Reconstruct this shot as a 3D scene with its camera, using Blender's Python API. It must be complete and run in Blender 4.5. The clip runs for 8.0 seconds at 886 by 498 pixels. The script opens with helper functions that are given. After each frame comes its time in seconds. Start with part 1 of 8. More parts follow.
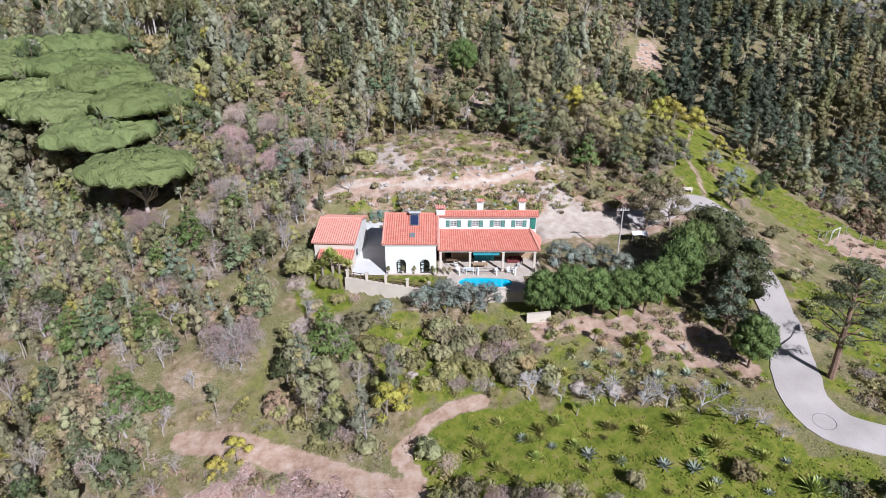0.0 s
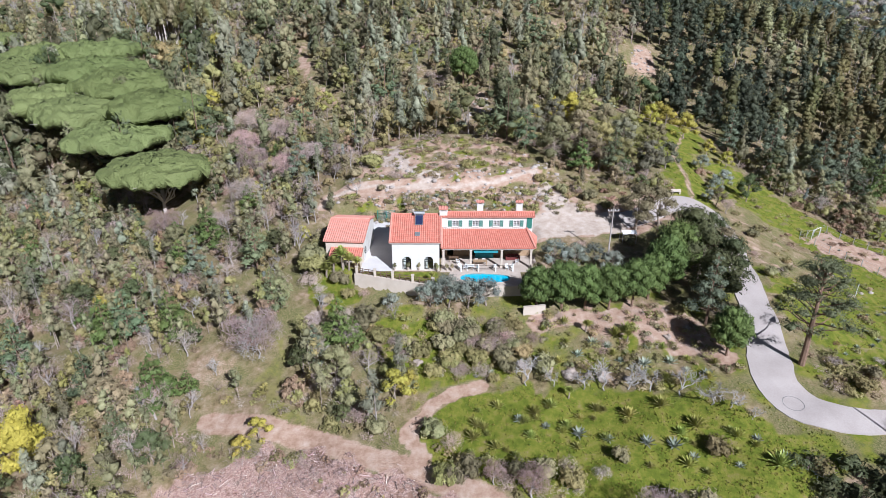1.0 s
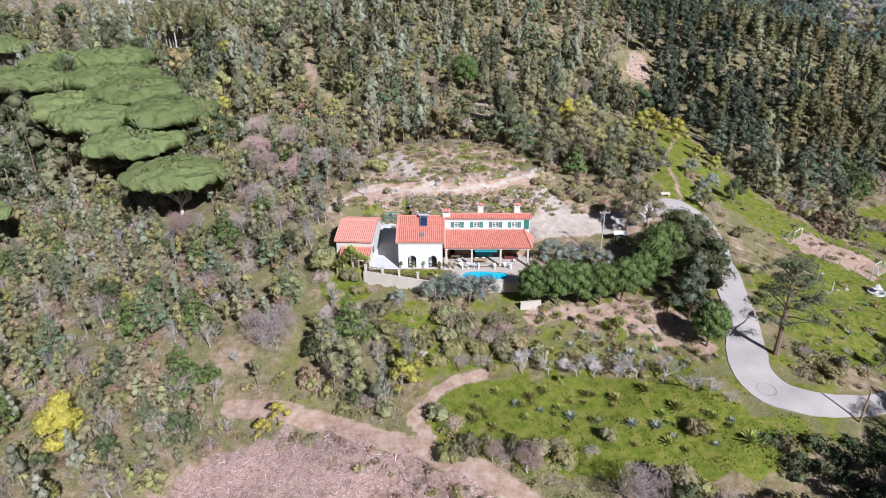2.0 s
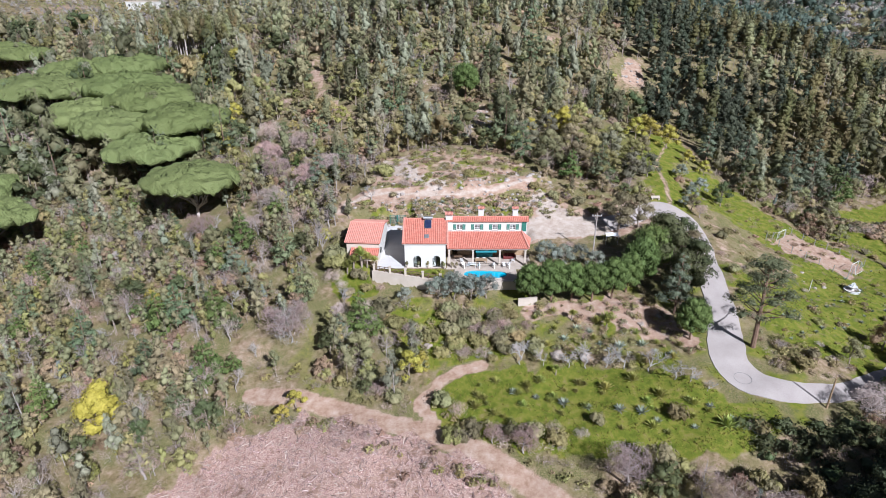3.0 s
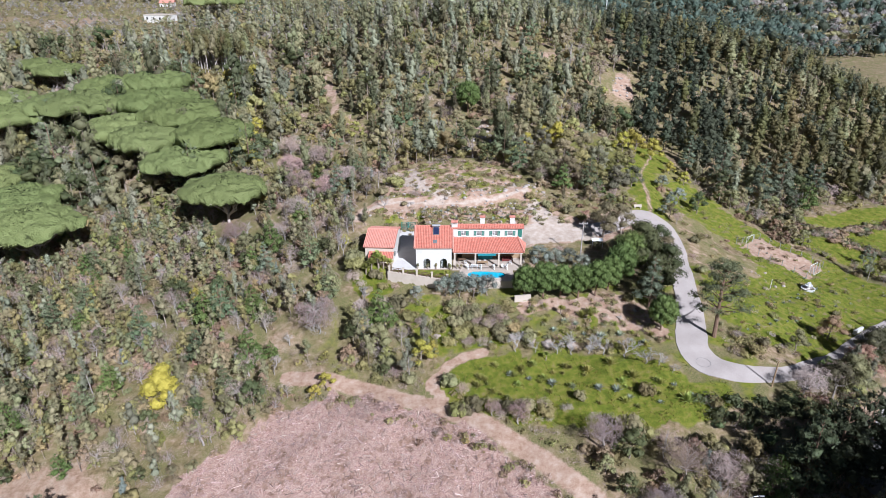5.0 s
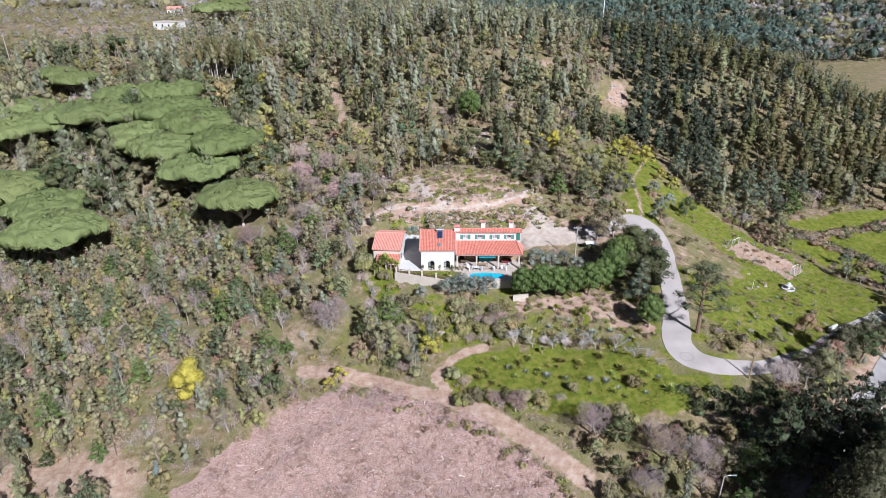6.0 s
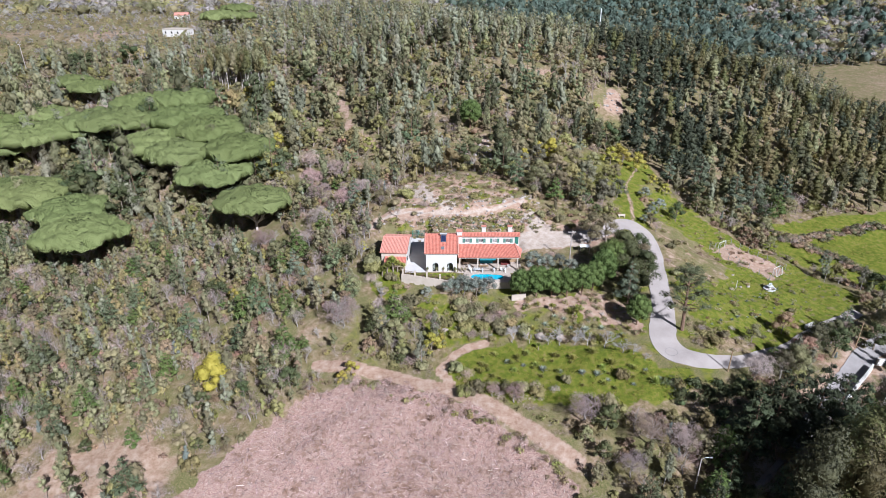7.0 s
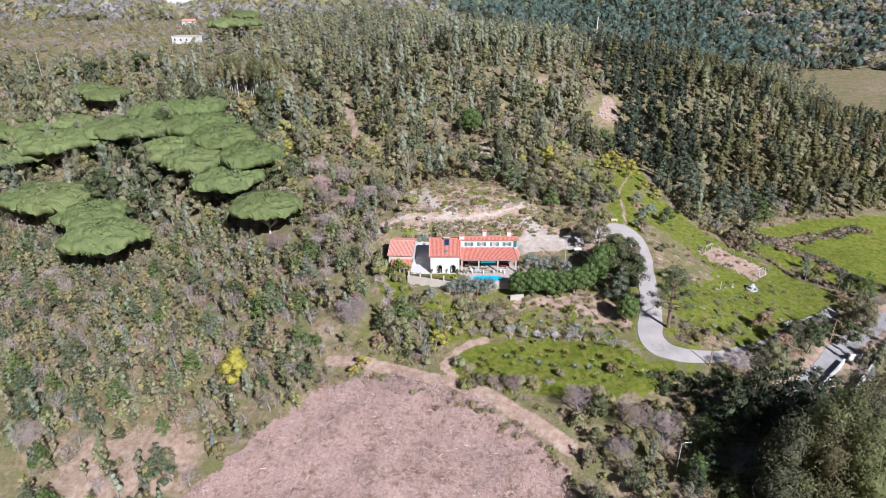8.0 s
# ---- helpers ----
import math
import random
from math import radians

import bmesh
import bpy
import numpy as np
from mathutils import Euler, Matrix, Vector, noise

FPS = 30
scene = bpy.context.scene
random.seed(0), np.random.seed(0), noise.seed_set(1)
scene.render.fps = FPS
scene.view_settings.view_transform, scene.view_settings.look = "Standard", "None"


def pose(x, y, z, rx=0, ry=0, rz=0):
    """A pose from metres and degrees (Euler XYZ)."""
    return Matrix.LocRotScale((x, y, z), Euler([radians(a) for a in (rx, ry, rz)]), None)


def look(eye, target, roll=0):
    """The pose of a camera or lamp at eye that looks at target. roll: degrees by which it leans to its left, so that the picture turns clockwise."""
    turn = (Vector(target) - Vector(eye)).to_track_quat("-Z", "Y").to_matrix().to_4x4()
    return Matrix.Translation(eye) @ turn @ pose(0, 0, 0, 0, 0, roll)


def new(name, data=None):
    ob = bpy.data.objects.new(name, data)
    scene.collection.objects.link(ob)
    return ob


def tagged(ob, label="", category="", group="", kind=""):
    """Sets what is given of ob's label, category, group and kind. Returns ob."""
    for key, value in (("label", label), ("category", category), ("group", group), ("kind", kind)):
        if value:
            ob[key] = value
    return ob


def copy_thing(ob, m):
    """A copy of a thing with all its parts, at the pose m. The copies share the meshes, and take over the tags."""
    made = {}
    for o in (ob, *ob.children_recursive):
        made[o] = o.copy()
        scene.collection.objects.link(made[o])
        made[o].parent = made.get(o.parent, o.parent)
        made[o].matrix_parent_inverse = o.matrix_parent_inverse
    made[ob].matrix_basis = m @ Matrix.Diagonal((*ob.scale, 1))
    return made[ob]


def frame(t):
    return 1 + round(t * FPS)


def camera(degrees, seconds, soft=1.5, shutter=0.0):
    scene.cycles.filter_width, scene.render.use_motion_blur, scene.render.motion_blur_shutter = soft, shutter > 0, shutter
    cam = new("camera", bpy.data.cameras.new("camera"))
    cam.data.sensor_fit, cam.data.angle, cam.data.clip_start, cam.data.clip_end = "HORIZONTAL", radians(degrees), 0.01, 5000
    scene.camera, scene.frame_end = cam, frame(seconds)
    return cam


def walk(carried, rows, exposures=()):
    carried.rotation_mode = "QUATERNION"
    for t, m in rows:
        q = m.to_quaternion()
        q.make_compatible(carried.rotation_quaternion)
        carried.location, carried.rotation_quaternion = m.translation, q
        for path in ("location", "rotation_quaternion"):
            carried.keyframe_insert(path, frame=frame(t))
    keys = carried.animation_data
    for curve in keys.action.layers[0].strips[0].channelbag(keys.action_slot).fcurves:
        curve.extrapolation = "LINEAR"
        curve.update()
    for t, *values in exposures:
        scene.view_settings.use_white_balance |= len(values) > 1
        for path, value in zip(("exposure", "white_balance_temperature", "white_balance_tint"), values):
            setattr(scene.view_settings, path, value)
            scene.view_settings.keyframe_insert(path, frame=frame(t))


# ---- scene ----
cam = camera(72.0, 8.0, soft=0.6)
# seconds, x, y, z, yaw, pitch, lean to the right
PATH = [
    (0, 0.000, 0.000, 41.050, 0.000, -25.000, 0.005),
    (0.5, -0.170, -3.042, 42.265, 0.016, -25.000, 0.014),
    (1, -0.357, -6.139, 43.574, 0.032, -25.001, 0.024),
    (1.5, -0.560, -9.296, 44.976, 0.046, -25.005, 0.033),
    (2, -0.781, -12.522, 46.472, 0.060, -25.009, 0.042),
    (2.5, -1.018, -15.821, 48.063, 0.073, -25.015, 0.052),
    (3, -1.270, -19.200, 49.748, 0.085, -25.023, 0.061),
    (3.5, -1.538, -22.667, 51.528, 0.096, -25.032, 0.070),
    (4, -1.822, -26.226, 53.403, 0.107, -25.043, 0.080),
    (4.5, -2.121, -29.886, 55.374, 0.116, -25.055, 0.089),
    (5, -2.434, -33.652, 57.441, 0.125, -25.069, 0.098),
    (5.5, -2.761, -37.531, 59.605, 0.133, -25.084, 0.108),
    (6, -3.103, -41.530, 61.865, 0.139, -25.101, 0.117),
    (6.5, -3.458, -45.654, 64.223, 0.145, -25.119, 0.127),
    (7, -3.826, -49.911, 66.678, 0.151, -25.139, 0.136),
    (7.5, -4.208, -54.306, 69.231, 0.155, -25.160, 0.145),
    (8, -4.602, -58.847, 71.883, 0.159, -25.183, 0.155),
]
walk(cam, [(t, pose(x, y, z, 90 + pitch, lean, yaw)) for t, x, y, z, yaw, pitch, lean in PATH], [(0, 0.67, 5500, 12), (8, 0.67, 5500, 12)])

# ---- light ----
SUN_EL, SUN_DIR = radians(37), Vector((0.53, -0.85, 0)).normalized()
world = bpy.data.worlds.new("sky")
scene.world = world
world.use_nodes = True
wn = world.node_tree.nodes
wn.clear()
sky = wn.new("ShaderNodeTexSky")
sky.sky_type, sky.sun_disc, sky.sun_elevation = "NISHITA", False, SUN_EL
sky.sun_rotation = math.atan2(SUN_DIR.x, SUN_DIR.y)
sky.air_density, sky.dust_density = 1.0, 1.5
wb = wn.new("ShaderNodeBackground")
wb.inputs["Strength"].default_value = 0.022
wo = wn.new("ShaderNodeOutputWorld")
world.node_tree.links.new(sky.outputs[0], wb.inputs[0])
world.node_tree.links.new(wb.outputs[0], wo.inputs[0])
sun_data = bpy.data.lights.new("sun", "SUN")
sun_data.energy, sun_data.angle, sun_data.color = 5.0, radians(0.53), (1.0, 0.96, 0.91)
sun = new("sun", sun_data)
to_sun = SUN_DIR * math.cos(SUN_EL) + Vector((0, 0, math.sin(SUN_EL)))
sun.matrix_world = look(to_sun * 300, (0, 0, 0))


# ---- materials ----
def nodes_of(name):
    m = bpy.data.materials.new(name)
    m.use_nodes = True
    t = m.node_tree
    t.nodes.clear()
    return m, t


def surface(name, a, b, scale=3.0, rough=0.85, metal=0.0, bump=0.15, fine=40.0, spec=0.3, island=0.0):
    """Two colours mixed by coarse and fine noise, with a little relief."""
    m, t = nodes_of(name)
    n, l = t.nodes, t.links
    out, bs = n.new("ShaderNodeOutputMaterial"), n.new("ShaderNodeBsdfPrincipled")
    tc = n.new("ShaderNodeNewGeometry")
    n1, n2 = n.new("ShaderNodeTexNoise"), n.new("ShaderNodeTexNoise")
    n1.inputs["Scale"].default_value, n1.inputs["Detail"].default_value = scale, 5
    n2.inputs["Scale"].default_value, n2.inputs["Detail"].default_value = fine, 3
    l.new(tc.outputs["Position"], n1.inputs["Vector"])
    l.new(tc.outputs["Position"], n2.inputs["Vector"])
    ad = n.new("ShaderNodeMath")
    ad.operation = "MULTIPLY_ADD"
    ad.inputs[1].default_value = 0.6
    l.new(n2.outputs[0], ad.inputs[0])
    l.new(n1.outputs[0], ad.inputs[2])
    mr = n.new("ShaderNodeMapRange")
    mr.inputs[1].default_value, mr.inputs[2].default_value = 0.5, 1.1
    l.new(ad.outputs[0], mr.inputs[0])
    mix = n.new("ShaderNodeMix")
    mix.data_type = "RGBA"
    mix.inputs[6].default_value, mix.inputs[7].default_value = (*a, 1), (*b, 1)
    fac = mr.outputs[0]
    if island:
        isl = n.new("ShaderNodeMath")
        isl.operation = "MULTIPLY_ADD"
        isl.inputs[1].default_value, isl.inputs[2].default_value = island, -island / 2
        l.new(tc.outputs["Random Per Island"], isl.inputs[0])
        sm = n.new("ShaderNodeMath")
        sm.use_clamp = True
        l.new(isl.outputs[0], sm.inputs[0])
        l.new(mr.outputs[0], sm.inputs[1])
        fac = sm.outputs[0]
    l.new(fac, mix.inputs[0])
    l.new(mix.outputs[2], bs.inputs["Base Color"])
    bs.inputs["Roughness"].default_value, bs.inputs["Metallic"].default_value = rough, metal
    bs.inputs["Specular IOR Level"].default_value = spec
    if bump:
        bp = n.new("ShaderNodeBump")
        bp.inputs["Strength"].default_value, bp.inputs["Distance"].default_value = bump, 0.05
        l.new(n2.outputs[0], bp.inputs["Height"])
        l.new(bp.outputs[0], bs.inputs["Normal"])
    l.new(bs.outputs[0], out.inputs[0])
    return m


def foliage(name, a, b, c, through_light=0.1, rough=0.6, gaps=0.475, cell=6.5, vary=0.34, relief=0.5):
    """Sprays of leaves with gaps between the leaves: a to b spray by spray, drawn towards c in patches and tree by tree; some light passes through."""
    m, t = nodes_of(name)
    n, l = t.nodes, t.links
    out, geo = n.new("ShaderNodeOutputMaterial"), n.new("ShaderNodeNewGeometry")
    mix = n.new("ShaderNodeMix")
    mix.data_type = "RGBA"
    mix.inputs[6].default_value, mix.inputs[7].default_value = (*a, 1), (*b, 1)
    l.new(geo.outputs["Random Per Island"], mix.inputs[0])
    at = n.new("ShaderNodeAttribute")
    at.attribute_name = "tint"
    ob = n.new("ShaderNodeObjectInfo")
    no = n.new("ShaderNodeTexNoise")
    no.inputs["Scale"].default_value, no.inputs["Detail"].default_value = 0.35, 2
    l.new(geo.outputs["Position"], no.inputs["Vector"])
    s1 = n.new("ShaderNodeMath")
    l.new(at.outputs["Fac"], s1.inputs[0])
    l.new(ob.outputs["Random"], s1.inputs[1])
    fr = n.new("ShaderNodeMath")
    fr.operation = "FRACT"
    l.new(s1.outputs[0], fr.inputs[0])
    s2 = n.new("ShaderNodeMath")
    s2.operation = "MULTIPLY_ADD"
    s2.inputs[1].default_value = 0.75
    l.new(fr.outputs[0], s2.inputs[0])
    l.new(no.outputs[0], s2.inputs[2])
    mr = n.new("ShaderNodeMapRange")
    mr.inputs[1].default_value, mr.inputs[2].default_value = 0.45, 1.3
    l.new(s2.outputs[0], mr.inputs[0])
    mix2 = n.new("ShaderNodeMix")
    mix2.data_type = "RGBA"
    mix2.inputs[7].default_value = (*c, 1)
    l.new(mr.outputs[0], mix2.inputs[0])
    l.new(mix.outputs[2], mix2.inputs[6])
    # each tree a little lighter or darker than the next
    v1, v2, v3 = n.new("ShaderNodeMath"), n.new("ShaderNodeMath"), n.new("ShaderNodeMapRange")
    v1.operation, v2.operation = "MULTIPLY", "FRACT"
    v1.inputs[1].default_value = 7.31
    l.new(s1.outputs[0], v1.inputs[0])
    l.new(v1.outputs[0], v2.inputs[0])
    l.new(v2.outputs[0], v3.inputs[0])
    v3.inputs[3].default_value, v3.inputs[4].default_value = 1 - vary, 1 + vary
    hs = n.new("ShaderNodeHueSaturation")
    l.new(v3.outputs[0], hs.inputs["Value"])
    hs.inputs["Saturation"].default_value = 0.9
    # and a little yellower or bluer
    h1, h2, h3 = n.new("ShaderNodeMath"), n.new("ShaderNodeMath"), n.new("ShaderNodeMapRange")
    h1.operation, h2.operation = "MULTIPLY", "FRACT"
    h1.inputs[1].default_value = 3.77
    l.new(s1.outputs[0], h1.inputs[0])
    l.new(h1.outputs[0], h2.inputs[0])
    l.new(h2.outputs[0], h3.inputs[0])
    h3.inputs[3].default_value, h3.inputs[4].default_value = 0.5 - vary * 0.11, 0.5 + vary * 0.05
    l.new(h3.outputs[0], hs.inputs["Hue"])
    l.new(mix2.outputs[2], hs.inputs["Color"])
    colour = hs.outputs[0]
    bs, tr, ms = n.new("ShaderNodeBsdfPrincipled"), n.new("ShaderNodeBsdfTranslucent"), n.new("ShaderNodeMixShader")
    l.new(colour, bs.inputs["Base Color"])
    l.new(colour, tr.inputs["Color"])
    bs.inputs["Roughness"].default_value, bs.inputs["Specular IOR Level"].default_value = rough, 0.25
    ms.inputs[0].default_value = through_light
    if relief:
        rn, rb = n.new("ShaderNodeTexNoise"), n.new("ShaderNodeBump")
        rn.inputs["Scale"].default_value, rn.inputs["Detail"].default_value = 2.6, 4
        rb.inputs["Strength"].default_value, rb.inputs["Distance"].default_value = relief, 0.5
        l.new(geo.outputs["Position"], rn.inputs["Vector"])
        l.new(rn.outputs[0], rb.inputs["Height"])
        l.new(rb.outputs[0], bs.inputs["Normal"])
    l.new(bs.outputs[0], ms.inputs[1])
    l.new(tr.outputs[0], ms.inputs[2])
    if gaps:
        no2, gt, cut, clear = n.new("ShaderNodeTexNoise"), n.new("ShaderNodeMath"), n.new("ShaderNodeMixShader"), n.new("ShaderNodeBsdfTransparent")
        no2.inputs["Scale"].default_value, no2.inputs["Detail"].default_value = cell, 1
        l.new(geo.outputs["Position"], no2.inputs["Vector"])
        gt.operation, gt.inputs[1].default_value = "GREATER_THAN", gaps
        so, ad = n.new("ShaderNodeAttribute"), n.new("ShaderNodeMath")
        so.attribute_name = "solid"
        ad.operation, ad.inputs[1].default_value = "MULTIPLY_ADD", 0.12
        l.new(so.outputs["Fac"], ad.inputs[0])
        l.new(no2.outputs[0], ad.inputs[2])
        l.new(ad.outputs[0], gt.inputs[0])
        l.new(gt.outputs[0], cut.inputs[0])
        l.new(clear.outputs[0], cut.inputs[1])
        l.new(ms.outputs[0], cut.inputs[2])
        ms = cut
    l.new(ms.outputs[0], out.inputs[0])
    return m


M_WALL = surface("lime_plaster", (0.52, 0.495, 0.46), (0.61, 0.59, 0.555), 0.8, 0.9, bump=0.1)
M_CREAM = surface("cream_plaster", (0.42, 0.355, 0.29), (0.52, 0.45, 0.38), 0.7, 0.9, bump=0.15)
M_TILE = surface("clay_tile", (0.42, 0.135, 0.095), (0.56, 0.235, 0.175), 1.6, 0.75, bump=0.2, fine=14)
M_TILE_PALE = surface("pale_clay_tile", (0.50, 0.215, 0.165), (0.60, 0.29, 0.23), 1.2, 0.8, bump=0.2, fine=14)
M_GREEN = surface("green_paint", (0.03, 0.13, 0.10), (0.05, 0.18, 0.14), 2, 0.5)
M_DARKWOOD = surface("weathered_timber", (0.09, 0.055, 0.035), (0.17, 0.11, 0.07), 3, 0.8)
M_WOOD = surface("pale_timber", (0.25, 0.16, 0.09), (0.38, 0.27, 0.17), 3, 0.75)
M_WHITE = surface("white_plastic", (0.62, 0.62, 0.61), (0.70, 0.70, 0.69), 4, 0.45, bump=0.0)
M_IRON = surface("dark_iron", (0.02, 0.02, 0.02), (0.05, 0.05, 0.05), 5, 0.5, 0.6)
M_STEEL = surface("galvanised_steel", (0.42, 0.43, 0.44), (0.55, 0.55, 0.56), 5, 0.45, 0.8)
M_CONCRETE = surface("pale_concrete", (0.325, 0.28, 0.26), (0.425, 0.375, 0.35), 0.35, 0.9, fine=6, bump=0.1)
M_YARD = surface("pale_yard_concrete", (0.50, 0.475, 0.46), (0.62, 0.595, 0.58), 0.5, 0.85, fine=8, bump=0.08)
M_PAVING = surface("terrace_paving", (0.36, 0.29, 0.24), (0.50, 0.43, 0.37), 0.9, 0.85, fine=9)
M_BARK = surface("grey_bark", (0.17, 0.13, 0.10), (0.34, 0.28, 0.23), 2.5, 0.95)
M_BARK_PALE = surface("pale_bark", (0.24, 0.205, 0.185), (0.40, 0.355, 0.325), 2.5, 0.95)
M_BARK_PINE = surface("pine_bark", (0.13, 0.08, 0.055), (0.26, 0.17, 0.12), 2.0, 0.95)
M_FIG = surface("pale_fig_bark", (0.27, 0.25, 0.235), (0.42, 0.39, 0.37), 3.0, 0.95)
M_LIMB = surface("weathered_pine_limb", (0.34, 0.29, 0.26), (0.52, 0.46, 0.42), 2.0, 0.95)
M_ROCK = surface("granite_rock", (0.25, 0.215, 0.19), (0.42, 0.37, 0.335), 0.8, 0.95, bump=0.5, fine=6)

L_EUCA = foliage("eucalyptus_leaves", (0.166, 0.174, 0.079), (0.252, 0.249, 0.121), (0.234, 0.217, 0.100))
L_EUCA_GREY = foliage("greyish_eucalyptus_leaves", (0.167, 0.185, 0.117), (0.257, 0.268, 0.175), (0.228, 0.226, 0.138))
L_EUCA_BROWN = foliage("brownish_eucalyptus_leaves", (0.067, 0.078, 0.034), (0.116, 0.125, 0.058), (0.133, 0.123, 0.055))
L_EUCA_OLIVE = foliage("olive_eucalyptus_leaves", (0.081, 0.089, 0.026), (0.143, 0.144, 0.045), (0.143, 0.119, 0.036))
L_EUCA_DARK_SHADED = foliage("dark_and_shaded_eucalyptus_leaves", (0.037, 0.051, 0.029), (0.069, 0.088, 0.051), (0.060, 0.067, 0.036))
L_EUCA_BLUE = foliage("bluish_young_leaves", (0.16, 0.185, 0.175), (0.25, 0.28, 0.265), (0.19, 0.22, 0.18), vary=0.08)
L_OAK = foliage("evergreen_oak_leaves", (0.147, 0.154, 0.060), (0.247, 0.237, 0.105), (0.251, 0.216, 0.101))
L_OAK_GREY = foliage("greyish_oak_leaves", (0.125, 0.130, 0.070), (0.190, 0.192, 0.110), (0.215, 0.190, 0.120))
# needles darkened so that the ravine reads as deep shade
L_SHADEPINE = foliage("shade_dark_green_needles", (0.036, 0.052, 0.022), (0.062, 0.084, 0.036), (0.056, 0.066, 0.030), 0.0)
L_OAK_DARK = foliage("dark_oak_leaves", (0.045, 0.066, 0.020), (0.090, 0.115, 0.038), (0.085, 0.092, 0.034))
L_STONE = foliage("stone_pine_needles", (0.130, 0.164, 0.042), (0.193, 0.225, 0.065), (0.168, 0.196, 0.056), 0.08, gaps=0.36, cell=6.0, vary=0.08)
L_STONE_DOME = foliage("stone_pine_canopy", (0.112, 0.142, 0.035), (0.112, 0.142, 0.035), (0.156, 0.183, 0.053), 0.0, gaps=0, vary=0.08, relief=1.0)
L_PINE = foliage("pine_needles", (0.081, 0.127, 0.022), (0.144, 0.196, 0.042), (0.098, 0.144, 0.029), 0.12, gaps=0.42, cell=7.0, vary=0.12)
L_GREYPINE = foliage("grey_green_pine_needles", (0.090, 0.128, 0.059), (0.150, 0.197, 0.097), (0.140, 0.163, 0.074), 0.12)
L_PALEPINE = foliage("pale_grey_green_needles", (0.120, 0.155, 0.096), (0.195, 0.235, 0.150), (0.165, 0.190, 0.115), 0.1, vary=0.1)
# for far pines only: the haze of distance is mixed in as a bluish tint
L_HAZEPINE = foliage("haze_tinted_pine_needles", (0.056, 0.093, 0.070), (0.100, 0.144, 0.112), (0.088, 0.115, 0.085), 0.0, vary=0.15)
L_OLIVE = foliage("olive_leaves", (0.15, 0.17, 0.14), (0.25, 0.27, 0.23), (0.18, 0.20, 0.14), cell=8.0)
L_MIMOSA = foliage("mimosa_blossom", (0.346, 0.284, 0.012), (0.605, 0.493, 0.030), (0.389, 0.347, 0.020), cell=7.0, vary=0.06)
L_MIMOSA_DULL = foliage("fading_mimosa_blossom", (0.247, 0.230, 0.018), (0.442, 0.384, 0.030), (0.351, 0.307, 0.030), vary=0.15)
L_DRY = foliage("dry_twigs", (0.367, 0.292, 0.249), (0.518, 0.435, 0.392), (0.389, 0.270, 0.207), gaps=0)
L_RUST = foliage("rusty_bracken", (0.210, 0.130, 0.063), (0.325, 0.222, 0.116), (0.283, 0.211, 0.116))
L_SCRUB = foliage("green_scrub", (0.188, 0.184, 0.049), (0.285, 0.264, 0.083), (0.279, 0.235, 0.083))
L_LIME = foliage("bright_yellow_green_leaves", (0.19, 0.20, 0.035), (0.27, 0.27, 0.055), (0.29, 0.25, 0.06))
L_GRASS = foliage("grass_blades", (0.095, 0.132, 0.010), (0.185, 0.213, 0.020), (0.225, 0.198, 0.025), 0.3, gaps=0)
L_AGAVE = foliage("agave_leaf", (0.20, 0.235, 0.175), (0.29, 0.325, 0.255), (0.24, 0.275, 0.18), 0.05, 0.5, gaps=0)
L_YUCCA = foliage("yucca_leaf", (0.20, 0.25, 0.03), (0.36, 0.38, 0.06), (0.30, 0.30, 0.06), 0.15, 0.5, gaps=0)
L_FARSCRUB = foliage("far_grey_scrub", (0.215, 0.189, 0.174), (0.319, 0.288, 0.269), (0.242, 0.220, 0.179), 0.0)
L_FLOWER = foliage("yellow_flowers", (0.45, 0.40, 0.02), (0.60, 0.52, 0.04), (0.35, 0.36, 0.03), 0.2, gaps=0)


# ---- meshes ----
def mesh_object(name, verts, faces, material, smooth=False, tint=None):
    """verts, faces: numpy arrays; all faces have the same number of corners."""
    me = bpy.data.meshes.new(name)
    v, f = np.asarray(verts, np.float32), np.asarray(faces, np.int32)
    k = f.shape[1]
    me.vertices.add(len(v))
    me.vertices.foreach_set("co", v.ravel())
    me.loops.add(f.size)
    me.loops.foreach_set("vertex_index", f.ravel())
    me.polygons.add(len(f))
    me.polygons.foreach_set("loop_start", np.arange(0, f.size, k, dtype=np.int32))
    me.polygons.foreach_set("use_smooth", np.full(len(f), smooth))
    me.update(calc_edges=True)
    if tint is not None:
        me.attributes.new("tint", "FLOAT", "POINT").data.foreach_set("value", np.asarray(tint, np.float32))
    if k == 3:
        # 1 on closed masses of leaves, 0 on single sprays
        me.attributes.new("solid", "FLOAT", "POINT").data.foreach_set("value", (np.bincount(f.ravel(), minlength=len(v)) > 1).astype(np.float32))
    me.materials.append(material)
    return new(name, me)


def part(name, bm, material, parent=None, label=""):
    me = bpy.data.meshes.new(name)
    bmesh.ops.recalc_face_normals(bm, faces=bm.faces)
    bm.to_mesh(me)
    bm.free()
    me.materials.append(material)
    ob = new(name, me)
    ob.parent = parent
    return tagged(ob, label)


def box(bm, x0, y0, z0, x1, y1, z1, bevel=0.0):
    r = bmesh.ops.create_cube(bm, size=1.0)
    for v in r["verts"]:
        v.co = (x0 + (v.co.x + 0.5) * (x1 - x0), y0 + (v.co.y + 0.5) * (y1 - y0), z0 + (v.co.z + 0.5) * (z1 - z0))
    if bevel:
        es = list({e for v in r["verts"] for e in v.link_edges})
        bmesh.ops.bevel(bm, geom=es, offset=bevel, segments=2, affect="EDGES", profile=0.6)
    return bm


